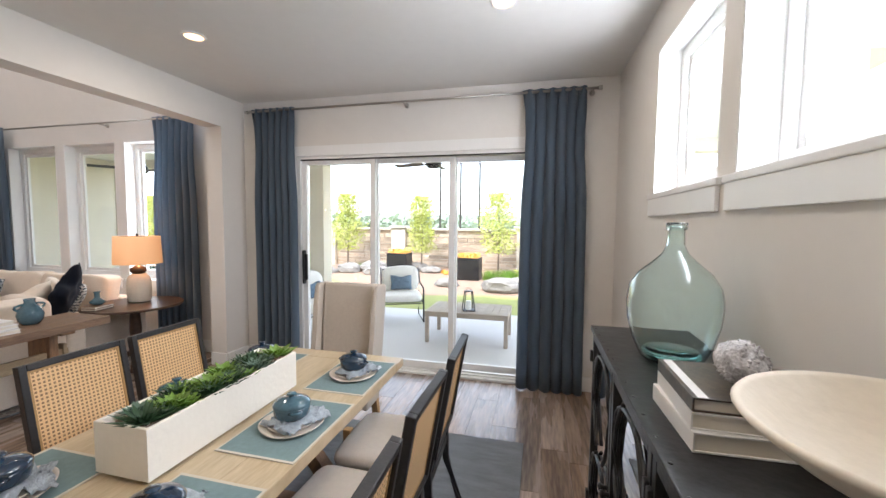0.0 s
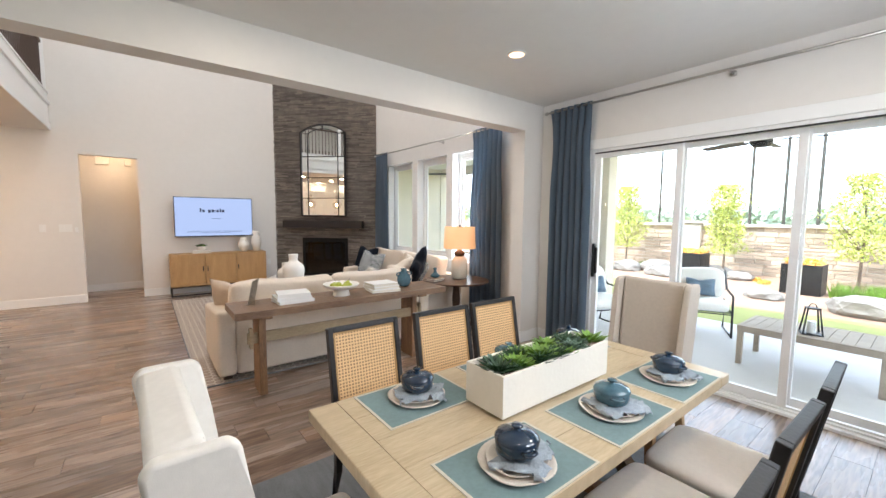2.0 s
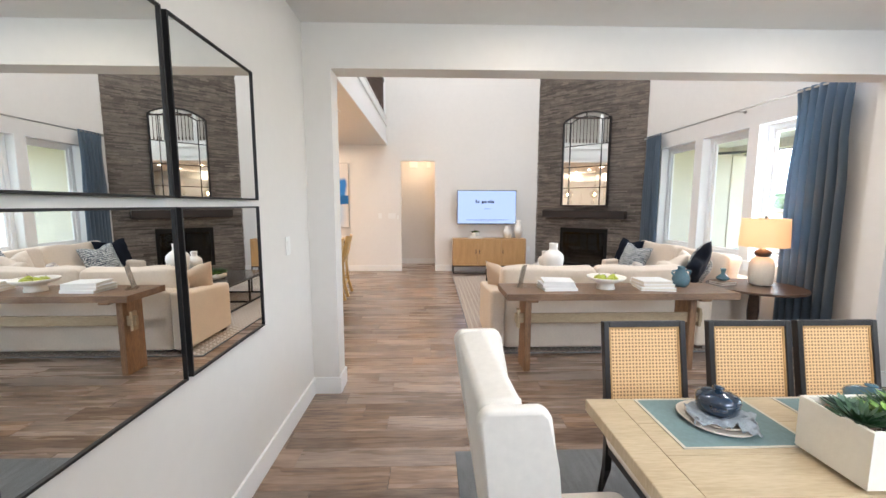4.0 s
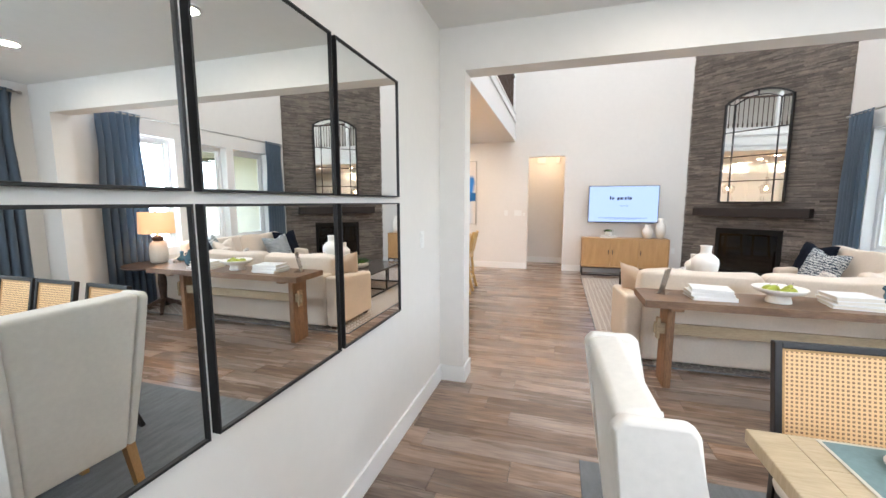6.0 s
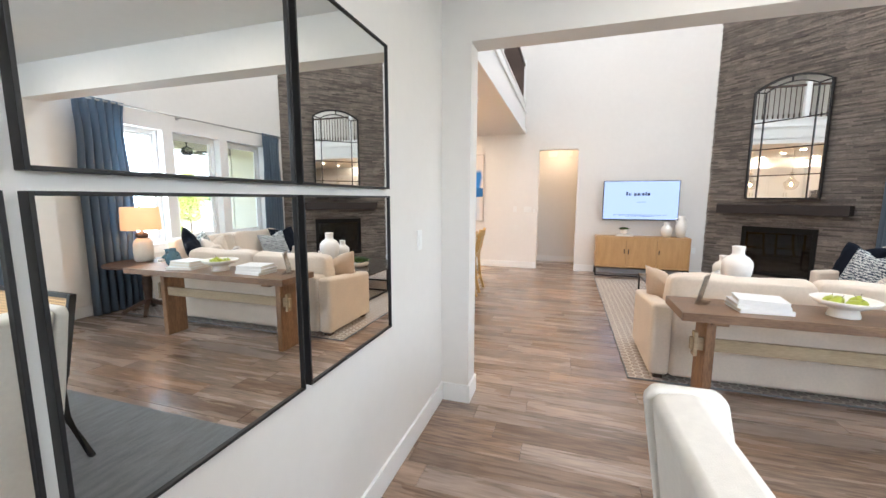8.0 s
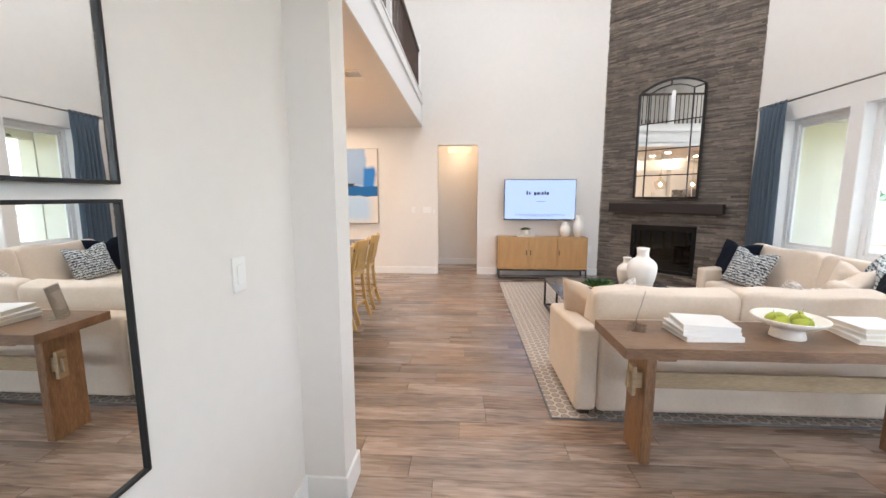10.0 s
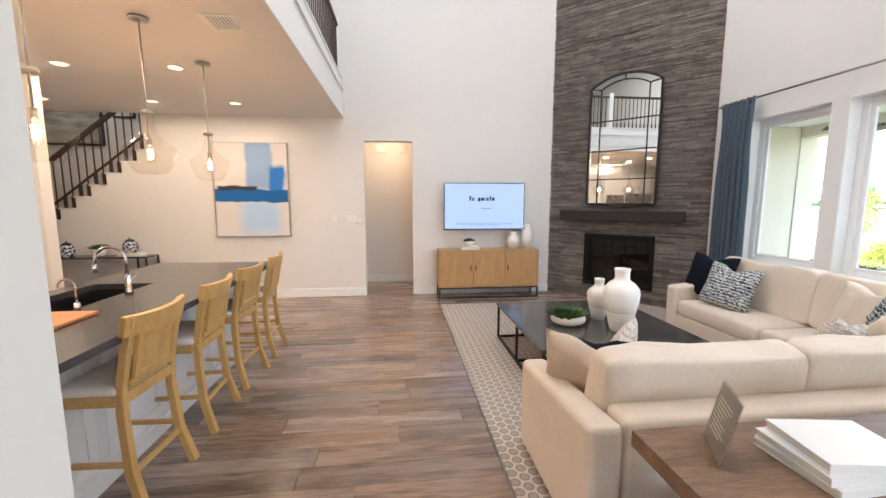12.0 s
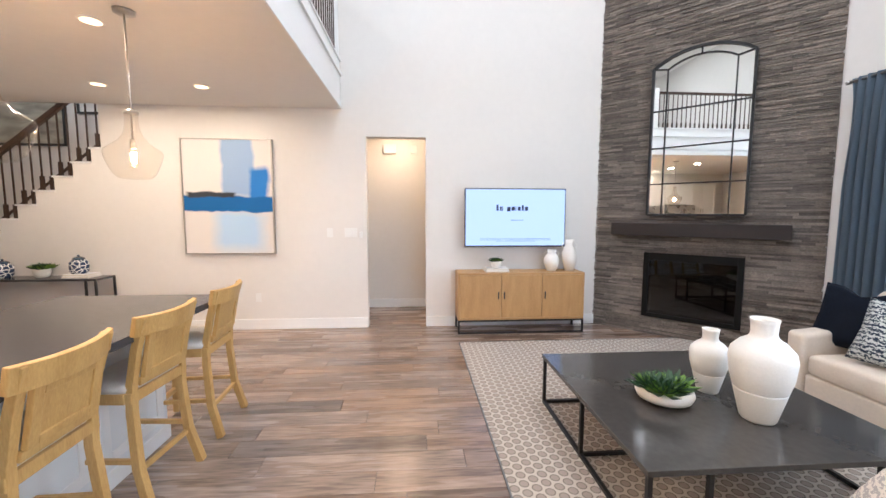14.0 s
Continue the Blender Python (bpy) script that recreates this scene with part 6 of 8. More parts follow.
# ---- kitchen island and stools ----
def island():
    o = thing("kitchen_island", "kitchen island with white painted base", "kitchen island")
    x0, x1 = -7.35, -5.05
    for d in ((x0, x1, -2.80, -2.78, 0.0, 0.868), (x0, x1, -2.08, -2.06, 0.0, 0.868), (x0, x0 + 0.02, -2.78, -2.08, 0.0, 0.868), (x1 - 0.02, x1, -2.78, -2.08, 0.0, 0.868)):
        bx("side_panel", d, CABBLUE, o)
    bx("bottom", (x0 + 0.02, x1 - 0.02, -2.78, -2.08, 0.02, 0.04), CABBLUE, o)
    bx("base_trim", [(x0 - 0.012, x1 + 0.012, -2.06, -2.048, 0, 0.10), (x0 - 0.012, x0, -2.80, -2.06, 0, 0.10)], TRIM, o, 0.003)
    n = 4
    w = (x1 - x0) / n
    for i in range(n):
        a = x0 + w * i
        bx("panel_moulding", [(a + 0.04, a + 0.10, -2.06, -2.052, 0.14, 0.82), (a + w - 0.10, a + w - 0.04, -2.06, -2.052, 0.14, 0.82), (a + 0.10, a + w - 0.10, -2.06, -2.052, 0.14, 0.20), (a + 0.10, a + w - 0.10, -2.06, -2.052, 0.76, 0.82)], TRIM, o, 0.002)
    c = thing("island_worktop", "dark grey quartz worktop with an undermount sink", "worktop")
    sx0, sx1, sy0, sy1 = -6.62, -5.86, -2.74, -2.33
    X0, X1, Y0, Y1 = -7.63, -4.95, -2.88, -1.765
    bm = bmesh.new()
    loops = []
    for u0, u1, w0, w1, q in ((X0 + 0.002, X1 - 0.002, Y0 + 0.002, Y1 - 0.002, 0.91), (sx0, sx1, sy0, sy1, 0.91), (sx0, sx1, sy0, sy1, 0.871), (X0, X1, Y0, Y1, 0.871), (X0, X1, Y0, Y1, 0.908)):
        loops.append([bm.verts.new(p) for p in ((u0, w0, q), (u1, w0, q), (u1, w1, q), (u0, w1, q))])
    for k in range(5):
        a, b = loops[k], loops[(k + 1) % 5]
        for i in range(4):
            j = (i + 1) % 4
            bm.faces.new((a[i], a[j], b[j], b[i]))
    part("slab", bm, COUNTER, c)
    bx("sink", [(sx0, sx1, sy0, sy1, 0.68, 0.69), (sx0 - 0.01, sx0, sy0, sy1, 0.68, 0.87), (sx1, sx1 + 0.01, sy0, sy1, 0.68, 0.87), (sx0, sx1, sy0 - 0.01, sy0, 0.68, 0.87), (sx0, sx1, sy1, sy1 + 0.01, 0.68, 0.87)], BLACK, c)
    f = thing("faucet", "tall chrome gooseneck kitchen faucet with side lever", "faucet", m=pose(-6.27, -2.28, 0.91) @ Matrix.Diagonal((0.85, 0.85, 0.85, 1)))
    bm = bmesh.new()
    lathe(bm, [(0, 0), (0.03, 0), (0.028, 0.02), (0.022, 0.06), (0.024, 0.13), (0.016, 0.15), (0, 0.15)], 20)
    part("body", bm, CHROME, f, smooth=True)
    bm = bmesh.new()
    tube(bm, [(0, 0, 0.14), (0, 0, 0.27)] + [(0, -0.11 + 0.11 * math.cos(t * math.pi / 10), 0.27 + 0.10 * math.sin(t * math.pi / 10)) for t in range(1, 10)] + [(0, -0.225, 0.23)], 0.012, 10)
    tube(bm, ((0, -0.225, 0.235), (0, -0.23, 0.17)), 0.016, 10)
    part("spout", bm, CHROME, f, smooth=True)
    bm = bmesh.new()
    tube(bm, ((0, 0, 0.09), (-0.05, 0.0, 0.10), (-0.12, 0.0, 0.15)), 0.007, 8)
    part("lever", bm, CHROME, f, smooth=True)
    f2 = thing("filter_tap", "small chrome filtered water tap beside the sink", "tap", m=pose(-5.84, -2.27, 0.91))
    bm = bmesh.new()
    lathe(bm, [(0, 0), (0.018, 0), (0.014, 0.05), (0, 0.05)], 14)
    tube(bm, [(0, 0, 0.04), (0, 0, 0.14)] + [(0, -0.045 + 0.045 * math.cos(t * math.pi / 6), 0.14 + 0.045 * math.sin(t * math.pi / 6)) for t in range(1, 7)], 0.006, 8)
    part("spout", bm, CHROME, f2, smooth=True)
    cb = bx("cutting_board", (-5.78, -5.45, -2.56, -2.12, 0.911, 0.93), material("orange_cherry_board", (0.55, 0.24, 0.09), 0.45, var=0.15, scale=3, stretch=(8, 1, 1)), None, 0.004)
    tagged(cb, "orange-brown wooden cutting board on the worktop", "cutting board")


island()


def stool():
    """Faces local -y towards the island; its back is at +y."""
    s = thing("counter_stool", "honey oak counter stool with panelled splat back and cream seat", "counter stool", "counter stools at the island")
    for q in (-1, 1):
        bm = bmesh.new()
        tube(bm, ((q * 0.205, 0.265, 0.0), (q * 0.19, 0.205, 0.22), (q * 0.18, 0.185, 0.5), (q * 0.18, 0.19, 0.64), (q * 0.18, 0.225, 0.82), (q * 0.185, 0.275, 0.99)), 0.021, square=True, r2=0.018)
        part("back_leg", bm, STOOLOAK, s, bevel=0.003)
        bm = bmesh.new()
        tube(bm, ((q * 0.20, -0.22, 0.0), (q * 0.19, -0.20, 0.57)), 0.019, square=True, r2=0.023)
        part("front_leg", bm, STOOLOAK, s, bevel=0.003)
        bx("side_stretcher", (q * 0.19 - 0.011, q * 0.19 + 0.011, -0.20, 0.19, 0.24, 0.265), STOOLOAK, s, 0.003)
    bx("seat_rail", [(-0.205, 0.205, 0.17, 0.205, 0.555, 0.61), (-0.215, 0.215, -0.225, -0.19, 0.555, 0.61), (-0.21, -0.175, -0.19, 0.17, 0.555, 0.61), (0.175, 0.21, -0.19, 0.17, 0.555, 0.61)], STOOLOAK, s, 0.004)
    bx("footrest", (-0.18, 0.18, -0.222, -0.19, 0.17, 0.20), STOOLOAK, s, 0.003)
    bx("back_stretcher", (-0.17, 0.17, 0.195, 0.217, 0.19, 0.215), STOOLOAK, s, 0.003)
    bm = bmesh.new()
    cushion(bm, 0.43, 0.42, 0.075, pose(0, -0.015, 0.63), 0.2, 28, 12)
    part("seat", bm, SEATFAB, s, smooth=True)
    bk = pose(0, 0.197, 0.66, -11, 0, 0)
    bm = bmesh.new()
    g = []
    for i in range(9):
        x = -0.225 + 0.45 * i / 8
        b = 0.045 * (1 - (x / 0.225) ** 2)
        g.append([bm.verts.new(p) for p in ((x, b - 0.012, 0.245), (x, b + 0.014, 0.245), (x, b + 0.014, 0.345), (x, b - 0.012, 0.345))])
    for a, b in zip(g, g[1:]):
        for k in range(4):
            bm.faces.new((a[k], a[(k + 1) % 4], b[(k + 1) % 4], b[k]))
    bm.faces.new(g[0][::-1])
    bm.faces.new(g[-1])
    part("crest_rail", bm, STOOLOAK, s, bevel=0.004, matrix=bk)
    bx("splat_frame", [(-0.155, -0.112, 0.014, 0.038, 0.02, 0.25), (0.112, 0.155, 0.014, 0.038, 0.02, 0.25), (-0.112, 0.112, 0.014, 0.038, 0.21, 0.25), (-0.112, 0.112, 0.014, 0.038, 0.02, 0.055)], STOOLOAK, s, 0.003, matrix=bk)
    bx("splat_panel", (-0.112, 0.112, 0.022, 0.030, 0.055, 0.21), STOOLOAK, s, matrix=bk)
    bx("lower_rail", (-0.165, 0.165, 0.008, 0.03, -0.02, 0.02), STOOLOAK, s, 0.003, matrix=bk)
    return s


_s = stool()
for _i, (_x, _a) in enumerate(((-7.52, 3), (-6.90, -4), (-6.27, 2), (-5.62, -3))):
    _p = pose(_x, -1.985, 0, 0, 0, _a)
    if _i == 0:
        _s.matrix_world = _p
    else:
        copy_thing(_s, _p)


def pendant(x, y, z0):
    p = thing("pendant_light", "clear blown-glass pendant light with warm filament bulb", "pendant light", "pendants above the island", pose(x, y, z0))
    prof = [(0.055, 0.0), (0.09, 0.006), (0.118, 0.035), (0.140, 0.085), (0.158, 0.140), (0.164, 0.168), (0.158, 0.190), (0.128, 0.212), (0.088, 0.243), (0.058, 0.285), (0.042, 0.33), (0.036, 0.38), (0.038, 0.43)]
    bm = bmesh.new()
    lathe(bm, [(0, 0)] + prof, 40)
    part("globe", bm, BULBGLASS, p, smooth=True)
    bm = bmesh.new()
    lathe(bm, [(0, 0.425), (0.041, 0.425), (0.041, 0.445), (0.02, 0.455), (0, 0.455)], 20)
    lathe(bm, [(0, 0.20), (0.018, 0.20), (0.018, 0.26), (0, 0.26)], 14)
    tube(bm, ((0, 0, 0.25), (0, 0, HC - z0 - 0.02)), 0.006, 8)
    part("stem", bm, NICKEL, p, smooth=True)
    bm = bmesh.new()
    lathe(bm, [(0, HC - z0 - 0.025), (0.06, HC - z0 - 0.02), (0.062, HC - z0 - 0.001), (0, HC - z0 - 0.001)], 24)
    part("canopy", bm, NICKEL, p, smooth=True)
    bm = bmesh.new()
    lathe(bm, [(0, 0.075), (0.022, 0.085), (0.03, 0.12), (0.022, 0.165), (0.014, 0.20), (0, 0.20)], 18)
    part("bulb", bm, BULBGLASS, p, smooth=True)
    bm = bmesh.new()
    for k in range(4):
        a = k * math.pi / 2
        tube(bm, ((0.008 * math.cos(a), 0.008 * math.sin(a), 0.11), (0.010 * math.cos(a + 0.6), 0.010 * math.sin(a + 0.6), 0.175)), 0.006, 6)
    part("filament", bm, BULB, p)
    d = bpy.data.lights.new("pendant_bulb", "POINT")
    d.energy, d.color, d.shadow_soft_size = 3, (1.0, 0.58, 0.27), 0.03
    new("pendant_bulb", d).location = (x, y, z0 + 0.13)


for _x in (-7.53, -6.63, -5.73):
    pendant(_x, -2.28, 1.72)

o = thing("ceiling_vent", "white louvred air vent in the kitchen ceiling", "air vent", m=None)
bx("frame", [(-6.77, -6.52, -1.84, -1.82, HC - 0.008, HC), (-6.77, -6.52, -1.64, -1.62, HC - 0.008, HC), (-6.77, -6.75, -1.82, -1.64, HC - 0.008, HC), (-6.54, -6.52, -1.82, -1.64, HC - 0.008, HC)], TRIM, o)
for _i in range(7):
    bx("slat", (-6.75, -6.54, -1.815 + 0.025 * _i, -1.800 + 0.025 * _i, HC - 0.007, HC - 0.003), TRIM, o)
# thin black sheet behind the slats in place of the duct's shaded hollow
bx("duct", (-6.75, -6.54, -1.82, -1.64, HC - 0.0015, HC - 0.0005), BLACK, o)


# ---- stairs ----
def stairs():
    s = thing("staircase", "white staircase with dark treads and dark balusters", "staircase")
    s["kind"] = "structure"
    rnd = random.Random(1)
    for i in range(13):
        y1 = -4.20 if i == 0 else -4.32 - 0.222 * (i - 1)
        y0 = -4.32 - 0.222 * i
        z = 2.267 - 0.172 * i
        bx("tread", (-10.92, XW + 0.012, y0 - 0.02, y1, z, z + 0.022), TRIM, s, 0.003)
        bx("riser", (-10.92, XW - 0.14, y0, y0 + 0.015, z - 0.172, z), TRIM, s)
        for k in (0.25, 0.75) if i else (0.5,):
            y = y0 + (y1 - y0) * k
            top = 2.864 + 0.775 * (y + 4.543) - 0.04
            bm = bmesh.new()
            box(bm, -9.857, -9.843, y - 0.007, y + 0.007, z + 0.022, top)
            box(bm, -9.867, -9.833, y - 0.017, y + 0.017, z + 0.022, z + 0.19)
            part("baluster", bm, BRONZE, s)
    bm = bmesh.new()
    ya, yb = -4.22, -7.2
    tube(bm, ((-9.85, yb, 2.864 + 0.775 * (yb + 4.543)), (-9.85, ya, 2.864 + 0.775 * (ya + 4.543))), 0.028, square=True)
    part("handrail", bm, DARKWOOD, s, bevel=0.006)
    bm = bmesh.new()
    tube(bm, ((-10.86, yb, 2.864 + 0.775 * (yb + 4.543)), (-10.86, -4.0, 2.864 + 0.775 * (-4.0 + 4.543))), 0.02, 8)
    part("wall_handrail", bm, DARKWOOD, s)


stairs()

o = thing("picture", "framed abstract landscape in grey and ochre in the stairwell", "picture")
bx("canvas", (-10.915, -10.89, -6.55, -5.50, 2.50, 3.46), material("ochre_grey_canvas", (0.5, 0.47, 0.38), 0.8, second=(0.16, 0.15, 0.13), scale=1.2, fine=5, stretch=(1, 0.6, 2)), o)
bx("frame", [(-10.918, -10.875, -6.58, -6.55, 2.47, 3.49), (-10.918, -10.875, -5.50, -5.47, 2.47, 3.49), (-10.918, -10.875, -6.55, -5.50, 3.46, 3.49), (-10.918, -10.875, -6.55, -5.50, 2.47, 2.50)], BLACK, o)

o = thing("picture", "small dark-framed picture above the upper stairs", "picture")
bx("canvas", (-10.915, -10.89, -5.26, -4.98, 2.96, 3.40), PAPER, o)
bx("frame", [(-10.918, -10.875, -5.29, -5.26, 2.93, 3.43), (-10.918, -10.875, -4.98, -4.95, 2.93, 3.43), (-10.918, -10.875, -5.26, -4.98, 3.40, 3.43), (-10.918, -10.875, -5.26, -4.98, 2.93, 2.96)], BLACK, o)


def loft_rail():
    r = thing("loft_railing", "dark metal baluster railing along the open loft", "railing")
    y, x0, x1 = -1.385, XW + 0.03, XO2 - 0.05
    bx("handrail", (x0, x1, y - 0.028, y + 0.028, 4.11, 4.16), DARKWOOD, r, 0.008)
    n = int((x1 - x0) / 0.105)
    proto = None
    for i in range(n + 1):
        x = x0 + 0.03 + 0.105 * i
        if proto is None:
            bm = bmesh.new()
            box(bm, -0.007, 0.007, y - 0.007, y + 0.007, 3.385, 4.11)
            box(bm, -0.013, 0.013, y - 0.013, y + 0.013, 3.385, 3.50)
            proto = part("baluster", bm, BRONZE, r)
            proto.location.x = x
        else:
            b = new("baluster", proto.data)
            b.parent = r
            b.location.x = x
    for x in (-6.9,):
        bx("newel_post", (x - 0.05, x + 0.05, y - 0.05, y + 0.05, 3.385, 4.22), TRIM, r, 0.005)


loft_rail()


# ---- console by the stairs ----
def black_console():
    c = thing("entry_console", "slim black metal console table against the stair wall", "console table")
    x0, x1, y0, y1, z = XW + 0.03, -9.48, -5.55, -4.12, 0.73
    bx("top", (x0, x1, y0, y1, z - 0.025, z), COUNTER, c, 0.002)
    bx("frame", [(x0, x1, y, y + 0.02, 0.0, 0.02) for y in (y0, y1 - 0.02)] + [(x, x + 0.02, y, y + 0.02, 0.02, z - 0.025) for x in (x0, x1 - 0.02) for y in (y0, y1 - 0.02)] + [(x1 - 0.02, x1, y1 - 0.13, y1 - 0.11, 0.02, z - 0.025)], BLACK, c)


black_console()
JARPAT = material("navy_white_patterned_glaze", (0.05, 0.08, 0.16), 0.25)
_n, _l, _b = nodes_of(JARPAT)
_v = _n.new("ShaderNodeTexVoronoi")
_v.feature = "DISTANCE_TO_EDGE"
_v.inputs["Scale"].default_value = 20
_t = _n.new("ShaderNodeTexCoord")
_l.new(_t.outputs["Object"], _v.inputs["Vector"])
_r = _n.new("ShaderNodeValToRGB")
_r.color_ramp.elements[0].position, _r.color_ramp.elements[0].color = 0.05, (0.75, 0.76, 0.76, 1)
_r.color_ramp.elements[1].position, _r.color_ramp.elements[1].color = 0.09, (0.03, 0.05, 0.11, 1)
_l.new(_v.outputs["Distance"], _r.inputs[0])
_l.new(_r.outputs[0], _b.inputs["Base Color"])
for _y in (-4.42, -5.27):
    _zz = 0.7305
    if _y > -5:
        for _w in (0.30, 0.27):
            book(-9.64, -4.40, _zz, 0.2, _w, 0.022, 0, group="books on the entry console")
            _zz += 0.0224
    o = thing("ginger_jar", "navy and white geometric patterned lidded jar", "jar", "patterned jars", pose(-9.64, _y, _zz))
    bm = bmesh.new()
    lathe(bm, [(0, 0), (0.07, 0), (0.09, 0.03), (0.095, 0.09), (0.09, 0.14), (0.06, 0.165), (0, 0.165)], 24)
    part("body", bm, JARPAT, o, smooth=True)
    bm = bmesh.new()
    lathe(bm, [(0.062, 0.166), (0.06, 0.185), (0.03, 0.20), (0.01, 0.205), (0.014, 0.22), (0, 0.225)], 24)
    part("lid", bm, NAVYGLAZE, o, smooth=True)
plant_bowl("potted_fern", -9.64, -4.84, 0.7305, 0.085, 0.12, "small green fern in a white pot on the console", 10, 0.12)


# ---- kitchen cabinets, seen in the fireplace mirror ----
def cabinet(name, x0, x1, y0, y1, z0, z1, doors, label, cat, face="n"):
    c = thing(name, label, cat, "white kitchen cabinets")
    bx("body", (x0, x1, y0, y1 - 0.02, z0, z1), CABBLUE, c)
    w = (x1 - x0) / doors
    for i in range(doors):
        a, b = x0 + w * i + 0.003, x0 + w * (i + 1) - 0.003
        q0, q1 = z0 + 0.003 + (0.1 if z0 < 0.05 else 0), z1 - 0.003
        d = bx("door", [(a, a + 0.06, y1 - 0.02, y1, q0, q1), (b - 0.06, b, y1 - 0.02, y1, q0, q1), (a + 0.06, b - 0.06, y1 - 0.02, y1, q0, q0 + 0.06), (a + 0.06, b - 0.06, y1 - 0.02, y1, q1 - 0.06, q1), (a + 0.06, b - 0.06, y1 - 0.02, y1 - 0.012, q0 + 0.06, q1 - 0.06)], TRIM, c, 0.001)
        zc = q0 + 0.12 if z0 > 1 else q1 - 0.2
        bx("handle", (b - 0.04 if i % 2 == 0 else a + 0.03, b - 0.03 if i % 2 == 0 else a + 0.04, y1, y1 + 0.025, zc, zc + 0.12), NICKEL, d, 0.002)
    return c


KY = -4.55
for _x0, _x1 in ((-7.0, -6.1), (-6.1, -5.2), (-3.5, -2.6)):
    cabinet("base_cabinet", _x0 + 0.001, _x1 - 0.001, KY - 0.6, KY, 0.0, 0.87, 2, "white shaker base cabinet", "kitchen cabinet")
    cabinet("wall_cabinet", _x0 + 0.001, _x1 - 0.001, KY - 0.6, KY - 0.25, 1.42, 2.45, 2, "white shaker wall cabinet", "kitchen cabinet")
tagged(bx("kitchen_worktop", [(-7.0, -5.2, KY - 0.62, KY + 0.02, 0.871, 0.91), (-3.5, -2.6, KY - 0.62, KY + 0.02, 0.871, 0.91)], COUNTER, None, 0.003), "dark grey quartz worktop on the white base cabinets", "worktop")
cabinet("oven_cabinet", -5.2 + 0.001, -4.45, KY - 0.6, KY, 0.0, 2.45, 1, "tall white cabinet that houses the wall oven", "kitchen cabinet")
o = thing("wall_oven", "stainless steel built-in wall oven", "oven")
bx("front", (-5.14, -4.51, KY + 0.001, KY + 0.03, 0.85, 1.75), STEEL, o, 0.004)
bx("window", (-5.05, -4.60, KY + 0.031, KY + 0.034, 0.98, 1.35), FIREBLACK, o)
bm = bmesh.new()
tube(bm, ((-5.08, KY + 0.06, 1.44), (-4.57, KY + 0.06, 1.44)), 0.01, 8)
part("handle", bm, STEEL, o)
o = thing("refrigerator", "stainless steel french-door refrigerator", "refrigerator")
bx("body", (-4.42, -3.52, KY - 0.62, KY + 0.04, 0.02, 1.78), STEEL, o, 0.004)
bx("door", [(-4.415, -3.973, KY + 0.042, KY + 0.09, 0.7, 1.775), (-3.967, -3.525, KY + 0.042, KY + 0.09, 0.7, 1.775), (-4.415, -3.525, KY + 0.042, KY + 0.09, 0.05, 0.69)], STEEL, o, 0.006)
bm = bmesh.new()
for _x in (-4.01, -3.93):
    tube(bm, ((_x, KY + 0.13, 0.85), (_x, KY + 0.13, 1.6)), 0.01, 8)
part("handle", bm, STEEL, o)
cabinet("fridge_cabinet", -4.44, -3.51, KY - 0.6, KY, 1.80, 2.45, 2, "white cabinet above the refrigerator", "kitchen cabinet")
struct("kitchen_back_wall", [(-7.85, -2.1, KY - 0.75, KY - 0.61, 0, HC)], WALL, label="kitchen wall behind the cabinets")
struct("pantry_end_wall", [(-7.85, -7.72, KY - 0.61, -3.93, 0, HC)], WALL, label="white wall end beside the kitchen cabinets")

# ---- outside ----
struct("ground", [(-90, 60, 3.81, 160, -0.35, -0.16)], LAWN, label="lawn that runs to the horizon")
struct("patio_slab", [(-12.5, 1.6, YNO, 6.75, -0.22, -0.08)], CONCRETE, 0.01, label="light broom-finished concrete patio")


def bed():
    """A mulch bed with a curved edge along the garden wall."""
    bm = bmesh.new()
    n = 60
    a, b = [], []
    for i in range(n + 1):
        x = -22 + 34 * i / n
        y = 9.3 + 0.9 * math.sin(x * 0.55 + 0.8) + 1.2 * (x < -4) * min(1, (-4 - x) / 3) - 0.9 * (x > -2.4) * min(1, (x + 2.4) / 2.0)
        a.append((x, y))
    rows = 10
    g = {}
    for i, (x, y) in enumerate(a):
        for j in range(rows + 1):
            yy = y + (13.6 - y) * j / rows
            z = -0.155 + 0.05 * min(1, j / 2) + 0.02 * noise.noise(Vector((x * 2, yy * 2, 0)))
            g[i, j] = bm.verts.new((x, yy, z if j else -0.162))
    for i in range(n):
        for j in range(rows):
            bm.faces.new((g[i, j], g[i + 1, j], g[i + 1, j + 1], g[i, j + 1]))
    return tagged(part("mulch_bed", bm, MULCH, smooth=True), "red-brown mulch planting bed", "", kind="structure")


bed()


def garden_wall():
    w = thing("garden_wall", "tan stone garden wall with cast stone cap and pillars", "garden wall")
    w["kind"] = "structure"
    bx("wall_core", (-24, 12, 13.612, 13.85, -0.3, 1.26), CASTSTONE, w)
    bx("cap", (-24, 12, 13.52, 13.92, 1.26, 1.34), CASTSTONE, w, 0.01)
    for x in (-18.0, -13.4, -8.8, -5.95, -1.35, 3.2, 7.8):
        bx("pillar", (x - 0.27, x + 0.27, 13.45, 13.95, -0.3, 1.32), CASTSTONE, w, 0.01)
        bx("pillar_cap", (x - 0.32, x + 0.32, 13.40, 14.0, 1.345, 1.42), CASTSTONE, w, 0.01)
    return w


GWALL = garden_wall()


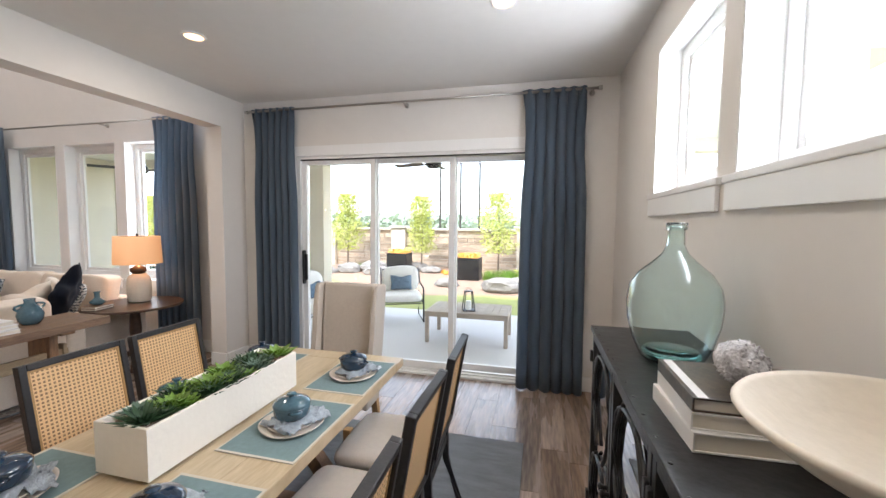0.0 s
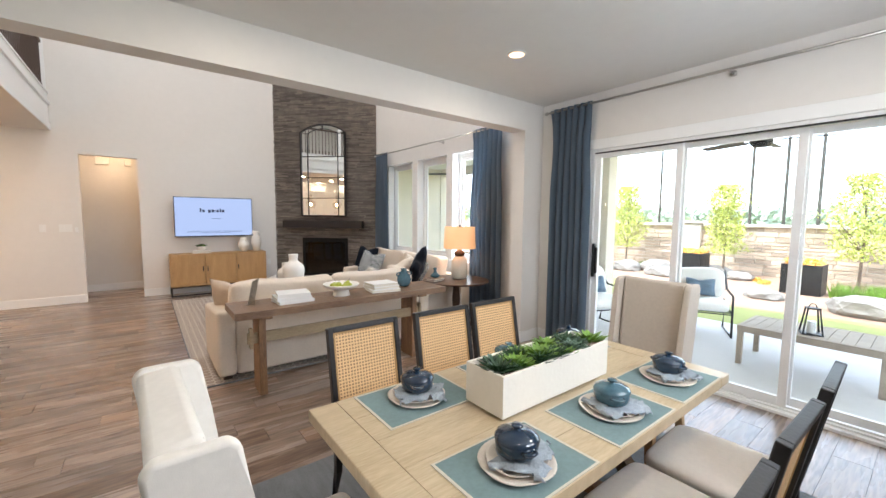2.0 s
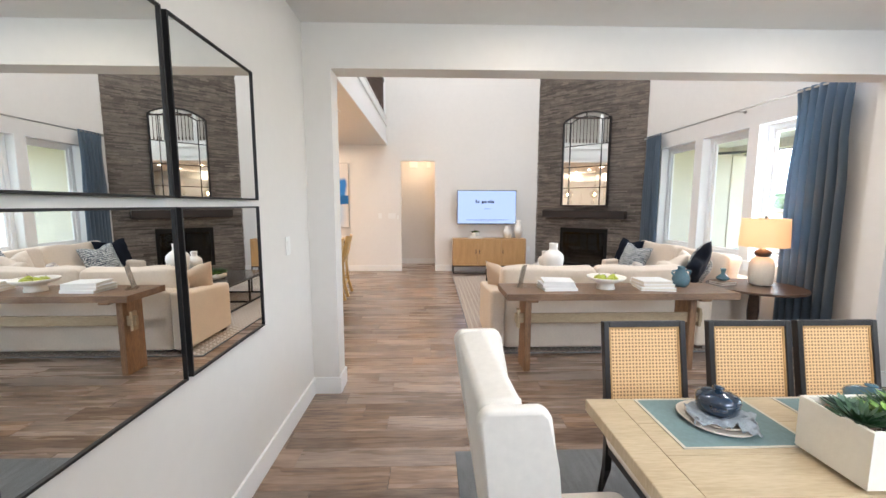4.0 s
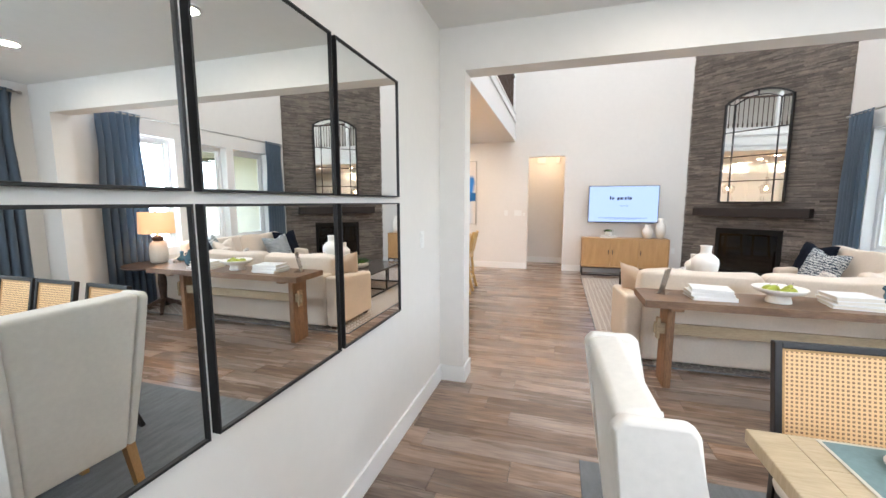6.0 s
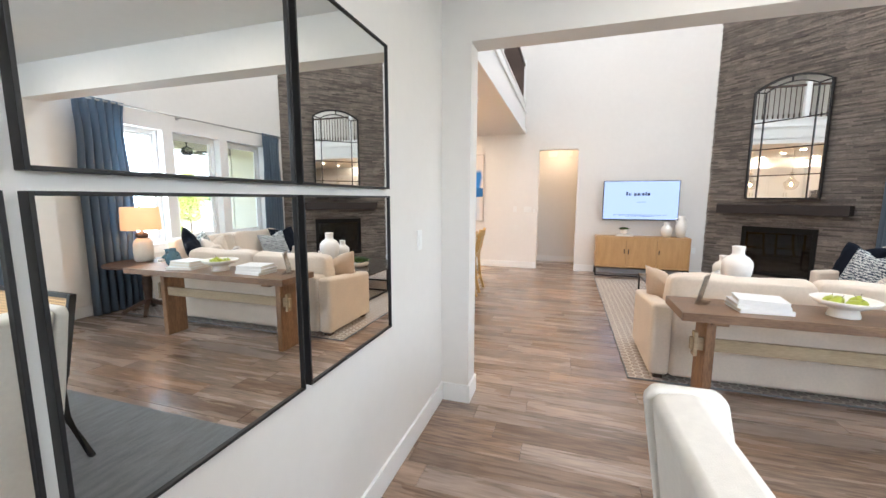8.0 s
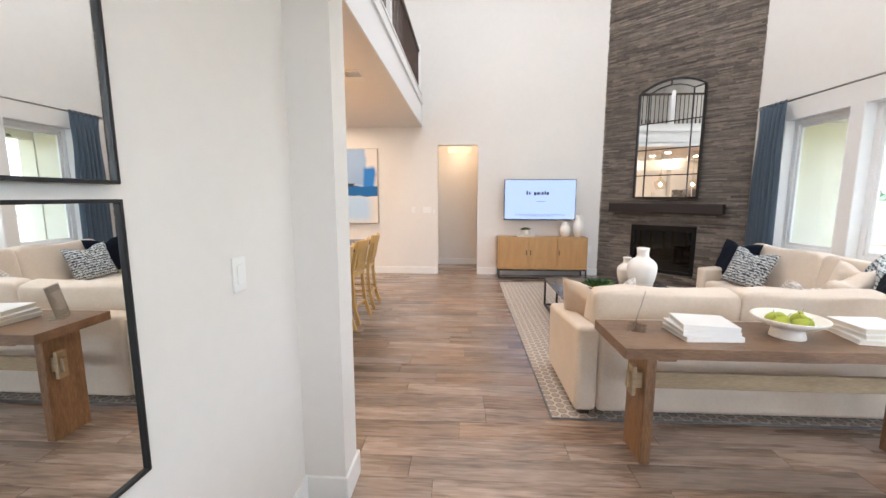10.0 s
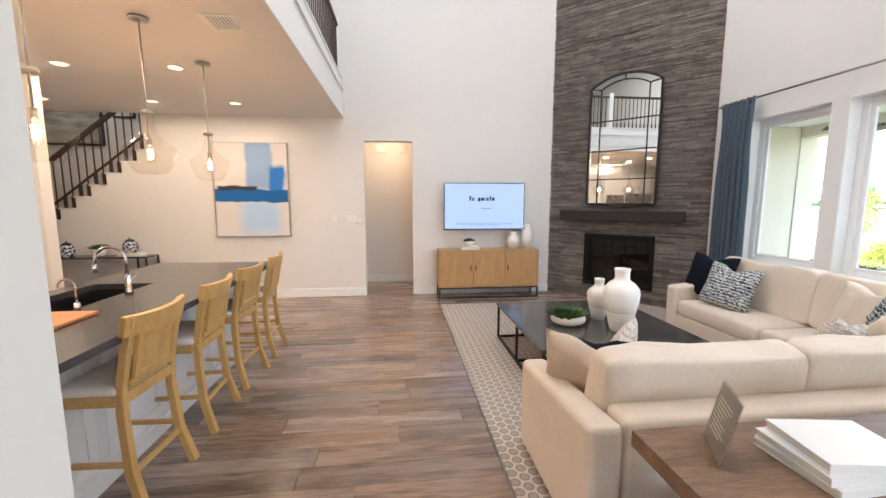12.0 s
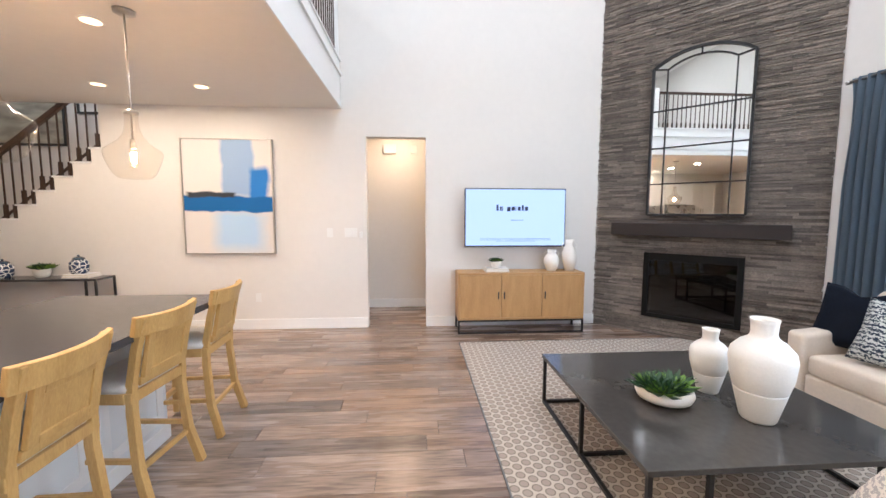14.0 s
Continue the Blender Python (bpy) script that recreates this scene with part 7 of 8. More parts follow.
def tree(x, y, h, r, seed):
    t = thing("tree", "young slender garden tree with fresh light green leaves", "tree", "young trees along the wall", pose(x, y, -0.12))
    rnd = random.Random(seed)
    bm = bmesh.new()
    tube(bm, ((0, 0, 0), (0.02, 0.01, h * 0.4), (0.0, 0.02, h * 0.95)), 0.035, 8, 0.008)
    for _ in range(16):
        a, z = rnd.uniform(0, 6.28), rnd.uniform(h * 0.3, h * 0.85)
        k = r * (0.9 if z < h * 0.6 else 0.5)
        tube(bm, ((0.01, 0.01, z), (k * 0.5 * math.cos(a), k * 0.5 * math.sin(a), z + k * 0.5), (k * math.cos(a), k * math.sin(a), z + k * 1.0)), 0.012, 5, 0.003)
    part("trunk", bm, BARK, t)
    vs, fs = [], []
    for _ in range(3600):
        f = rnd.random() ** 0.8
        z = h * (0.26 + 0.76 * f)
        rr = r * (1.0 - 0.55 * f ** 2.5 - 0.25 * (1 - f) ** 2) * (0.8 + 0.45 * noise.noise(Vector((f * 5, seed, rnd.random()))))
        a = rnd.uniform(0, 6.28)
        q = rr * math.sqrt(rnd.random())
        lump = 1 + 0.75 * noise.noise(Vector((math.cos(a) * 2, math.sin(a) * 2, f * 6 + seed)))
        c = Vector((q * lump * math.cos(a), q * lump * math.sin(a), z))
        u = Vector((rnd.gauss(0, 1), rnd.gauss(0, 1), rnd.gauss(0, 1))).normalized()
        v = u.orthogonal().normalized()
        s = rnd.uniform(0.026, 0.05)
        i = len(vs)
        vs += [c - u * s, c + v * s * 0.5, c + u * s, c - v * s * 0.5]
        fs.append((i, i + 1, i + 2, i + 3))
    me = bpy.data.meshes.new("crown")
    me.from_pydata(vs, [], fs)
    me.materials.append(FOLIAGE)
    o = new("crown", me)
    o.parent = t


for _i, (_x, _y, _h, _r) in enumerate(((-7.5, 12.5, 2.6, 0.62), (-4.75, 12.5, 2.5, 0.58), (-2.15, 12.5, 2.6, 0.66), (-10.4, 12.5, 2.6, 0.6), (0.4, 12.5, 2.6, 0.6), (-13.3, 12.4, 2.5, 0.6), (-16.2, 12.4, 2.6, 0.6))):
    tree(_x, _y, _h, _r * 1.2, _i + 1)


def rock(x, y, r, seed, flat=0.5):
    rnd = random.Random(seed)
    bm = bmesh.new()
    bmesh.ops.create_icosphere(bm, subdivisions=3, radius=1)
    sx, sy = r * rnd.uniform(0.9, 1.5), r * rnd.uniform(0.7, 1.0)
    for v in bm.verts:
        p = v.co.copy()
        k = 1 + 0.28 * noise.noise(p * 1.5 + Vector((seed, 0, 0))) + 0.10 * noise.noise(p * 5)
        v.co = Vector((p.x * sx * k, p.y * sy * k, round(p.z * 3 * k) / 3 * r * flat * 0.5 + p.z * r * flat * 0.5))
    bmesh.ops.translate(bm, vec=(x, y, -0.12 + r * flat * 0.55), verts=bm.verts)
    tagged(part("boulder", bm, ROCK), "flat grey limestone boulder in the mulch bed", "boulder", "garden boulders")


for _i, (_x, _y, _r) in enumerate(((-7.0, 11.6, 0.42), (-6.2, 11.9, 0.5), (-5.8, 11.3, 0.36), (-7.7, 11.2, 0.35), (-1.75, 9.4, 0.42), (-1.35, 9.9, 0.35), (-3.2, 9.7, 0.28), (-5.0, 12.6, 0.4), (-4.3, 12.2, 0.3), (-9.3, 11.4, 0.4), (0.4, 10.2, 0.4), (-10.6, 11.2, 0.5))):
    rock(_x, _y, _r, _i + 3)


def shrub(x, y, r, h, mat, label, seed, n=900, blade=False):
    rnd = random.Random(seed)
    vs, fs = [], []
    for _ in range(n):
        a = rnd.uniform(0, 6.28)
        if blade:
            q = r * math.sqrt(rnd.random())
            b = Vector((x + q * math.cos(a), y + q * math.sin(a), -0.13))
            tip = b + Vector((rnd.uniform(-0.12, 0.12), rnd.uniform(-0.12, 0.12), h * rnd.uniform(0.6, 1.1)))
            s = Vector((math.cos(a), math.sin(a), 0)) * 0.012
            i = len(vs)
            vs += [b - s, b + s, tip]
            fs.append((i, i + 1, i + 2))
        else:
            el = rnd.uniform(0, 1.57)
            k = (0.75 + 0.4 * noise.noise(Vector((math.cos(a) * 2 + seed, math.sin(a) * 2, el * 2)))) * rnd.uniform(0.6, 1.05)
            c = Vector((x + r * k * math.cos(a) * math.cos(el), y + r * k * math.sin(a) * math.cos(el), -0.13 + h * k * math.sin(el)))
            u = Vector((rnd.gauss(0, 1), rnd.gauss(0, 1), rnd.gauss(0, 1))).normalized()
            v = u.orthogonal()
            s = 0.03
            i = len(vs)
            vs += [c - u * s, c + v * s * 0.6, c + u * s, c - v * s * 0.6]
            fs.append((i, i + 1, i + 2, i + 3))
    me = bpy.data.meshes.new("shrub")
    me.from_pydata(vs, [], fs)
    me.materials.append(mat)
    tagged(new("shrub", me), label, "shrub", "garden shrubs")


for _i, (_x, _y, _r, _h) in enumerate(((-8.0, 10.6, 0.55, 0.75), (-1.2, 11.4, 0.4, 0.75), (-11.4, 10.8, 0.6, 0.8), (1.2, 11.6, 0.5, 0.7), (-9.1, 12.6, 0.5, 0.6))):
    shrub(_x, _y, _r, _h, HEDGE, "rounded yellow-green shrub in the mulch bed", _i, 1100)
for _i, (_x, _y, _r, _h) in enumerate(((-2.0, 11.0, 0.42, 0.35), (-1.5, 11.2, 0.35, 0.33), (-6.6, 12.4, 0.3, 0.3), (-10.0, 10.3, 0.4, 0.3), (-0.6, 10.8, 0.4, 0.3))):
    shrub(_x, _y, _r, _h, LEAF2, "clump of strappy bright green leaves", _i + 20, 500, True)
for _i, (_x, _y) in enumerate(((-3.7, 11.9), (-3.9, 12.2), (-0.9, 12.3), (-6.9, 12.8), (-5.5, 12.9))):
    shrub(_x, _y, 0.2, 0.14, FLOWER, "low red-orange flowers in the mulch", _i + 40, 160)


def fire_planter(x, y, s):
    f = thing("cube_planter", "black square planter filled with orange flowers", "planter", "square garden planters", pose(x, y, -0.12))
    bx("box", [(-s / 2, s / 2, -s / 2, -s / 2 + 0.03, 0, s), (-s / 2, s / 2, s / 2 - 0.03, s / 2, 0, s), (-s / 2, -s / 2 + 0.03, -s / 2 + 0.03, s / 2 - 0.03, 0, s), (s / 2 - 0.03, s / 2, -s / 2 + 0.03, s / 2 - 0.03, 0, s), (-s / 2 + 0.03, s / 2 - 0.03, -s / 2 + 0.03, s / 2 - 0.03, 0, s - 0.06)], BLACK, f, 0.004)
    rnd = random.Random(int(x * -10))
    vs, fs = [], []
    for _ in range(420):
        c = Vector((rnd.uniform(-s / 2, s / 2) * 0.9, rnd.uniform(-s / 2, s / 2) * 0.9, s - 0.04 + rnd.random() ** 1.5 * 0.15))
        u = Vector((rnd.gauss(0, 1), rnd.gauss(0, 1), rnd.gauss(0, 1))).normalized()
        v = u.orthogonal()
        i = len(vs)
        k = 0.028
        vs += [c - u * k, c + v * k, c + u * k, c - v * k]
        fs.append((i, i + 1, i + 2, i + 3))
    me = bpy.data.meshes.new("flowers")
    me.from_pydata(vs, [], fs)
    me.materials.append(FLOWER)
    o = new("flowers", me)
    o.parent = f


fire_planter(-2.85, 11.1, 0.66)
fire_planter(-5.35, 12.0, 0.66)


# patio cover
struct("patio_ceiling", [(-12.5, 1.6, YNO, 6.6, 2.74, 2.9)], CEIL, label="painted patio ceiling")
struct("patio_beam", [(-12.5, 1.6, 6.15, 6.45, 2.57, 2.74)], STUCCO, label="cream stucco beam at the patio edge")
struct("patio_roof", [(-12.9, 2.0, 3.85, 7.0, 2.95, 3.1)], STUCCO, label="patio roof edge")
struct("house_wall_upper", [(-12.5, 1.6, YNO + 0.001, 3.9, 2.9, 6.4)], STUCCO, label="stucco upper wall of the house")
for _x in (-4.78, 0.9):
    o = thing("patio_column", "square cream stucco patio column", "column", "patio columns")
    bx("shaft", (_x - 0.14, _x + 0.14, 6.16, 6.44, -0.08, 2.568), STUCCO, o, 0.01)
struct("patio_side_wall", [(-9.65, -9.42, YNO, 6.14, -0.08, 2.73), (-9.70, -9.40, 6.14, 6.46, -0.08, 2.565)], STUCCO, label="cream stucco wall at the end of the patio")
ceiling_fan("patio_fan", -2.35, 5.2, 2.35, 2.74, 0.66, "dark patio ceiling fan with slim blades", 5)
ceiling_fan("patio_fan", -7.28, 5.0, 2.36, 2.74, 0.66, "dark patio ceiling fan outside the living room", 5)


def slat_table(x0, x1, y0, y1, z, label):
    t = thing("patio_table", label, "coffee table")
    n = int((x1 - x0) / 0.1)
    w = (x1 - x0 - 0.08) / n
    for i in range(n):
        bx("slat", (x0 + 0.04 + w * i + 0.002, x0 + 0.04 + w * (i + 1) - 0.002, y0 + 0.04, y1 - 0.04, z - 0.025, z - 0.002), OUTWOOD, t)
    bx("frame", [(x0, x1, y0, y0 + 0.04, z - 0.07, z), (x0, x1, y1 - 0.04, y1, z - 0.07, z), (x0, x0 + 0.04, y0 + 0.04, y1 - 0.04, z - 0.07, z), (x1 - 0.04, x1, y0 + 0.04, y1 - 0.04, z - 0.07, z)], OUTWOOD, t, 0.004)
    for x in (x0 + 0.03, x1 - 0.03):
        for y in (y0 + 0.03, y1 - 0.03):
            bx("leg", (x - 0.025, x + 0.025, y - 0.025, y + 0.025, -0.08, z - 0.07), OUTWOOD, t, 0.004)


slat_table(-2.36, -1.25, 4.85, 5.55, 0.35, "low grey teak slatted patio coffee table")


def lantern(x, y, z):
    l_ = thing("lantern", "black metal lantern with a white candle on the patio table", "lantern", m=pose(x, y, z, 0, 0, 20))
    bm = bmesh.new()
    for a, b in ((-1, -1), (1, -1), (1, 1), (-1, 1)):
        tube(bm, ((a * 0.075, b * 0.075, 0.0), (a * 0.045, b * 0.045, 0.26)), 0.006, square=True)
    box(bm, -0.08, 0.08, -0.08, 0.08, 0, 0.012)
    box(bm, -0.052, 0.052, -0.052, 0.052, 0.255, 0.27)
    tube(bm, [(0.03 * math.cos(t * math.pi / 6), 0, 0.27 + 0.04 * math.sin(t * math.pi / 6)) for t in range(7)], 0.004, 5)
    part("frame", bm, BLACK, l_)
    bm = bmesh.new()
    lathe(bm, [(0, 0.012), (0.035, 0.012), (0.035, 0.13), (0, 0.13)], 18)
    part("candle", bm, PAPER, l_)


lantern(-1.80, 5.05, 0.35)


def patio_chair(x, y, rot, label):
    c = thing("patio_chair", label, "lounge chair", "patio lounge chairs", pose(x, y, -0.08, 0, 0, rot))
    for s in (-1, 1):
        bm = bmesh.new()
        tube(bm, ((s * 0.33, 0.30, 0), (s * 0.33, 0.26, 0.55), (s * 0.33, -0.20, 0.58), (s * 0.33, -0.42, 0.82)), 0.014, 8)
        tube(bm, ((s * 0.33, -0.34, 0), (s * 0.33, -0.26, 0.32), (s * 0.33, 0.27, 0.32)), 0.014, 8)
        tube(bm, ((s * 0.33, 0.30, 0.008), (s * 0.33, -0.34, 0.008)), 0.010, 6)
        part("side_frame", bm, BLACK, c, smooth=True)
    bm = bmesh.new()
    for k in range(5):
        yy = -0.25 + 0.125 * k
        tube(bm, ((-0.33, yy, 0.30), (0.33, yy, 0.30)), 0.009, 6)
    for k in range(4):
        tube(bm, ((-0.33, -0.27 - 0.05 * k, 0.42 + 0.12 * k), (0.33, -0.27 - 0.05 * k, 0.42 + 0.12 * k)), 0.009, 6)
    part("cross_bars", bm, BLACK, c, smooth=True)
    bm = bmesh.new()
    cushion(bm, 0.62, 0.60, 0.15, pose(0, 0.0, 0.39), 0.25, 28, 12)
    part("seat_cushion", bm, WHITEFAB, c, smooth=True)
    bm = bmesh.new()
    cushion(bm, 0.62, 0.19, 0.46, pose(0, -0.27, 0.63, 18, 0, 0), 0.3, 28, 14, dent=0.06)
    part("back_cushion", bm, WHITEFAB, c, smooth=True)
    bm = bmesh.new()
    pillow_mesh(bm, 0.36, 0.25, 0.12)
    o = part("throw_pillow", bm, PATIOBLUE, None, smooth=True)
    o.matrix_world = pose(x, y, -0.08, 0, 0, rot) @ pose(0, -0.09, 0.60, 20, 0, 0)
    tagged(o, "slate blue lumbar pillow on a patio chair", "pillow", "patio pillows")


patio_chair(-3.10, 6.0, 205, "black metal patio lounge chair with ivory cushions")
patio_chair(-4.05, 4.95, 250, "black metal patio lounge chair with ivory cushions")


def patio_dining(x, y):
    t = thing("patio_dining_table", "grey patio dining table outside the living room", "table", m=pose(x, y, -0.08))
    bx("top", (-0.8, 0.8, -0.45, 0.45, 0.70, 0.74), OUTWOOD, t, 0.005)
    for a in (-0.72, 0.72):
        for b in (-0.38, 0.38):
            bx("leg", (a - 0.03, a + 0.03, b - 0.03, b + 0.03, 0, 0.70), OUTWOOD, t, 0.003)


patio_dining(-6.9, 5.2)


def slat_chair(x, y, rot):
    c = thing("patio_dining_chair", "grey slat-back patio dining chair", "chair", "patio dining chairs", pose(x, y, -0.08, 0, 0, rot))
    for i in range(5):
        bx("back_slat", (-0.22, 0.22, -0.24, -0.22, 0.50 + 0.085 * i, 0.56 + 0.085 * i), OUTWOOD, c, 0.003)
    for a in (-0.22, 0.22):
        bx("back_post", (a - 0.02, a + 0.02, -0.262, -0.242, 0, 0.92), OUTWOOD, c, 0.003)
        bx("front_leg", (a - 0.02, a + 0.02, 0.20, 0.24, 0, 0.43), OUTWOOD, c, 0.003)
    bx("seat", (-0.25, 0.25, -0.22, 0.25, 0.43, 0.46), OUTWOOD, c, 0.005)
    return c


_c = slat_chair(-7.35, 4.45, 0)
copy_thing(_c, pose(-6.6, 4.45, -0.08, 0, 0, 4))


def long_planter():
    p = thing("long_planter", "long white planter box with dark green shrubs at the patio edge", "planter")
    x0, x1, y0, y1, z = -9.0, -6.6, 5.76, 6.10, 0.60
    bx("box", [(x0, x1, y0, y0 + 0.03, -0.08, z), (x0, x1, y1 - 0.03, y1, -0.08, z), (x0, x0 + 0.03, y0 + 0.03, y1 - 0.03, -0.08, z), (x1 - 0.03, x1, y0 + 0.03, y1 - 0.03, -0.08, z), (x0 + 0.03, x1 - 0.03, y0 + 0.03, y1 - 0.03, -0.06, z - 0.06)], TRIM, p, 0.004)
    rnd = random.Random(77)
    bm = bmesh.new()
    for k in range(46):
        rosette(bm, (x0 + 0.1 + (x1 - x0 - 0.2) * k / 45, rnd.uniform(y0 + 0.08, y1 - 0.08), z - 0.05), rnd.uniform(0.10, 0.19), rnd, 4, 7, 0.3)
    part("leaves", bm, LEAF1, p)


long_planter()

# distance
for _i, (_x, _y) in enumerate(((-11.6, 42), (-9.3, 42), (-7.2, 42), (-2.0, 44), (-20, 44))):
    o = thing("utility_pole", "tall thin utility pole in the distance", "utility pole", "utility poles")
    bm = bmesh.new()
    tube(bm, ((_x, _y, -0.2), (_x, _y, 15.0)), 0.13, 8, 0.09)
    part("pole", bm, POLE, o)
    bx("crossarm", (_x - 1.0, _x + 1.0, _y - 0.06, _y + 0.06, 14.1, 14.25), POLE, o)


def woods():
    rnd = random.Random(12)
    vs, fs = [], []
    for _ in range(18000):
        a = rnd.uniform(-2.2, 2.2)
        d = rnd.uniform(66, 80)
        x, y = d * math.sin(a) - 4, d * abs(math.cos(a)) + 8
        top = 3.4 + 1.0 * noise.noise(Vector((a * 9, 0, 3))) + 0.6 * noise.noise(Vector((a * 40, 1, 3)))
        z = -0.2 + top * rnd.random()
        c = Vector((x, y, z))
        u = Vector((rnd.gauss(0, 1), rnd.gauss(0, 1), rnd.gauss(0, 1))).normalized()
        v = u.orthogonal().normalized()
        s = rnd.uniform(0.4, 0.8)
        i = len(vs)
        vs += [c - u * s, c + v * s * 0.7, c + u * s, c - v * s * 0.7]
        fs.append((i, i + 1, i + 2, i + 3))
    me = bpy.data.meshes.new("far_woods")
    me.from_pydata(vs, [], fs)
    me.materials.append(FARTREES)
    tagged(new("far_woods", me), "hazy line of distant woods", "woods", kind="stuff")


woods()

# ---- floor boards and stones ----
def plank_mesh(w, l_, seed):
    bm = bmesh.new()
    v = box(bm, -w / 2 + 0.0005, w / 2 - 0.0005, 0.0008, l_ - 0.0008, -0.01, 0.0)
    for q in v:
        if q.co.z > -0.001:
            q.co.x *= 0.995
            q.co.y = l_ / 2 + (q.co.y - l_ / 2) * 0.9985
            q.co.z = 0.0
    bmesh.ops.recalc_face_normals(bm, faces=bm.faces)
    me = bpy.data.meshes.new("plank")
    bm.to_mesh(me)
    bm.free()
    me.materials.append(PLANK)
    return me


FLOOR = tagged(new("floor"), "greige oak plank floor", "", kind="structure")
struct("subfloor", [(-11.05, 0.2, -7.6, YNO, -0.12, -0.006)], BLACK, label="dark bed under the floor boards")
PW, PL = 0.178, 1.22
_rnd = random.Random(7)
_pm = plank_mesh(PW, PL, 0)
_cells = []
for _i in range(int(11.2 / PW) + 1):
    _x = -11.0 + PW * (_i + 0.5)
    if _x > XE + 0.1:
        break
    _y = -7.6 - _rnd.uniform(0, PL)
    while _y < YN:
        if _y + PL <= YN - 0.002:
            _cells.append((_x, _y))
        elif YN - _y > 0.04:
            _o = new("plank", plank_mesh(PW, YN - 0.002 - _y, 0))
            _o.parent = FLOOR
            _o.location = (_x, _y, 0)
        _y += PL
_near = sorted(_cells, key=lambda c: abs(c[1] + 0.5) * 0.9 + max(0, abs(c[0] + 5.0) - 4.0))
_vs, _fs = [], []
for _k, (_x, _y) in enumerate(_near):
    if _k < 240:
        _o = new("plank", _pm)
        _o.parent = FLOOR
        _o.location = (_x, _y, 0)
    else:
        _b = len(_vs)
        _vs += [(v.co.x + _x, v.co.y + _y, v.co.z) for v in _pm.vertices]
        _fs += [tuple(_b + i for i in p.vertices) for p in _pm.polygons]
_me = bpy.data.meshes.new("far_planks")
_me.from_pydata(_vs, [], _fs)
_me.materials.append(PLANK)
_o = new("far_planks", _me)
_o.parent = FLOOR
tagged(_o, kind="stuff")

# stacked ledgestone on the chimney: thin split strips of uneven depth
_rnd = random.Random(21)
_strips = []
_z = 0.0
while _z < HL:
    _h = _rnd.choice((0.016, 0.020, 0.025, 0.030))
    _x = -1.12 - _rnd.uniform(0, 0.2)
    while _x < 1.12:
        _w = _rnd.uniform(0.12, 0.42)
        a, b = max(-1.12, _x), min(1.12, _x + _w)
        if b - a > 0.02:
            segs = [(a, b)]
            if _z + _h > 0.22 and _z < 1.02:
                segs = [(a, min(b, -0.5)), (max(a, 0.5), b)]
            for p, q in segs:
                if q - p > 0.015:
                    _strips.append((p, q, _z, min(HL, _z + _h), _rnd.uniform(0.004, 0.016)))
        _x += _w
    _z += _h
_rank = sorted(range(len(_strips)), key=lambda i: abs((_strips[i][2] + _strips[i][3]) / 2 - 1.75))
_pick = set(_rank[:300])
_vs, _fs = [], []
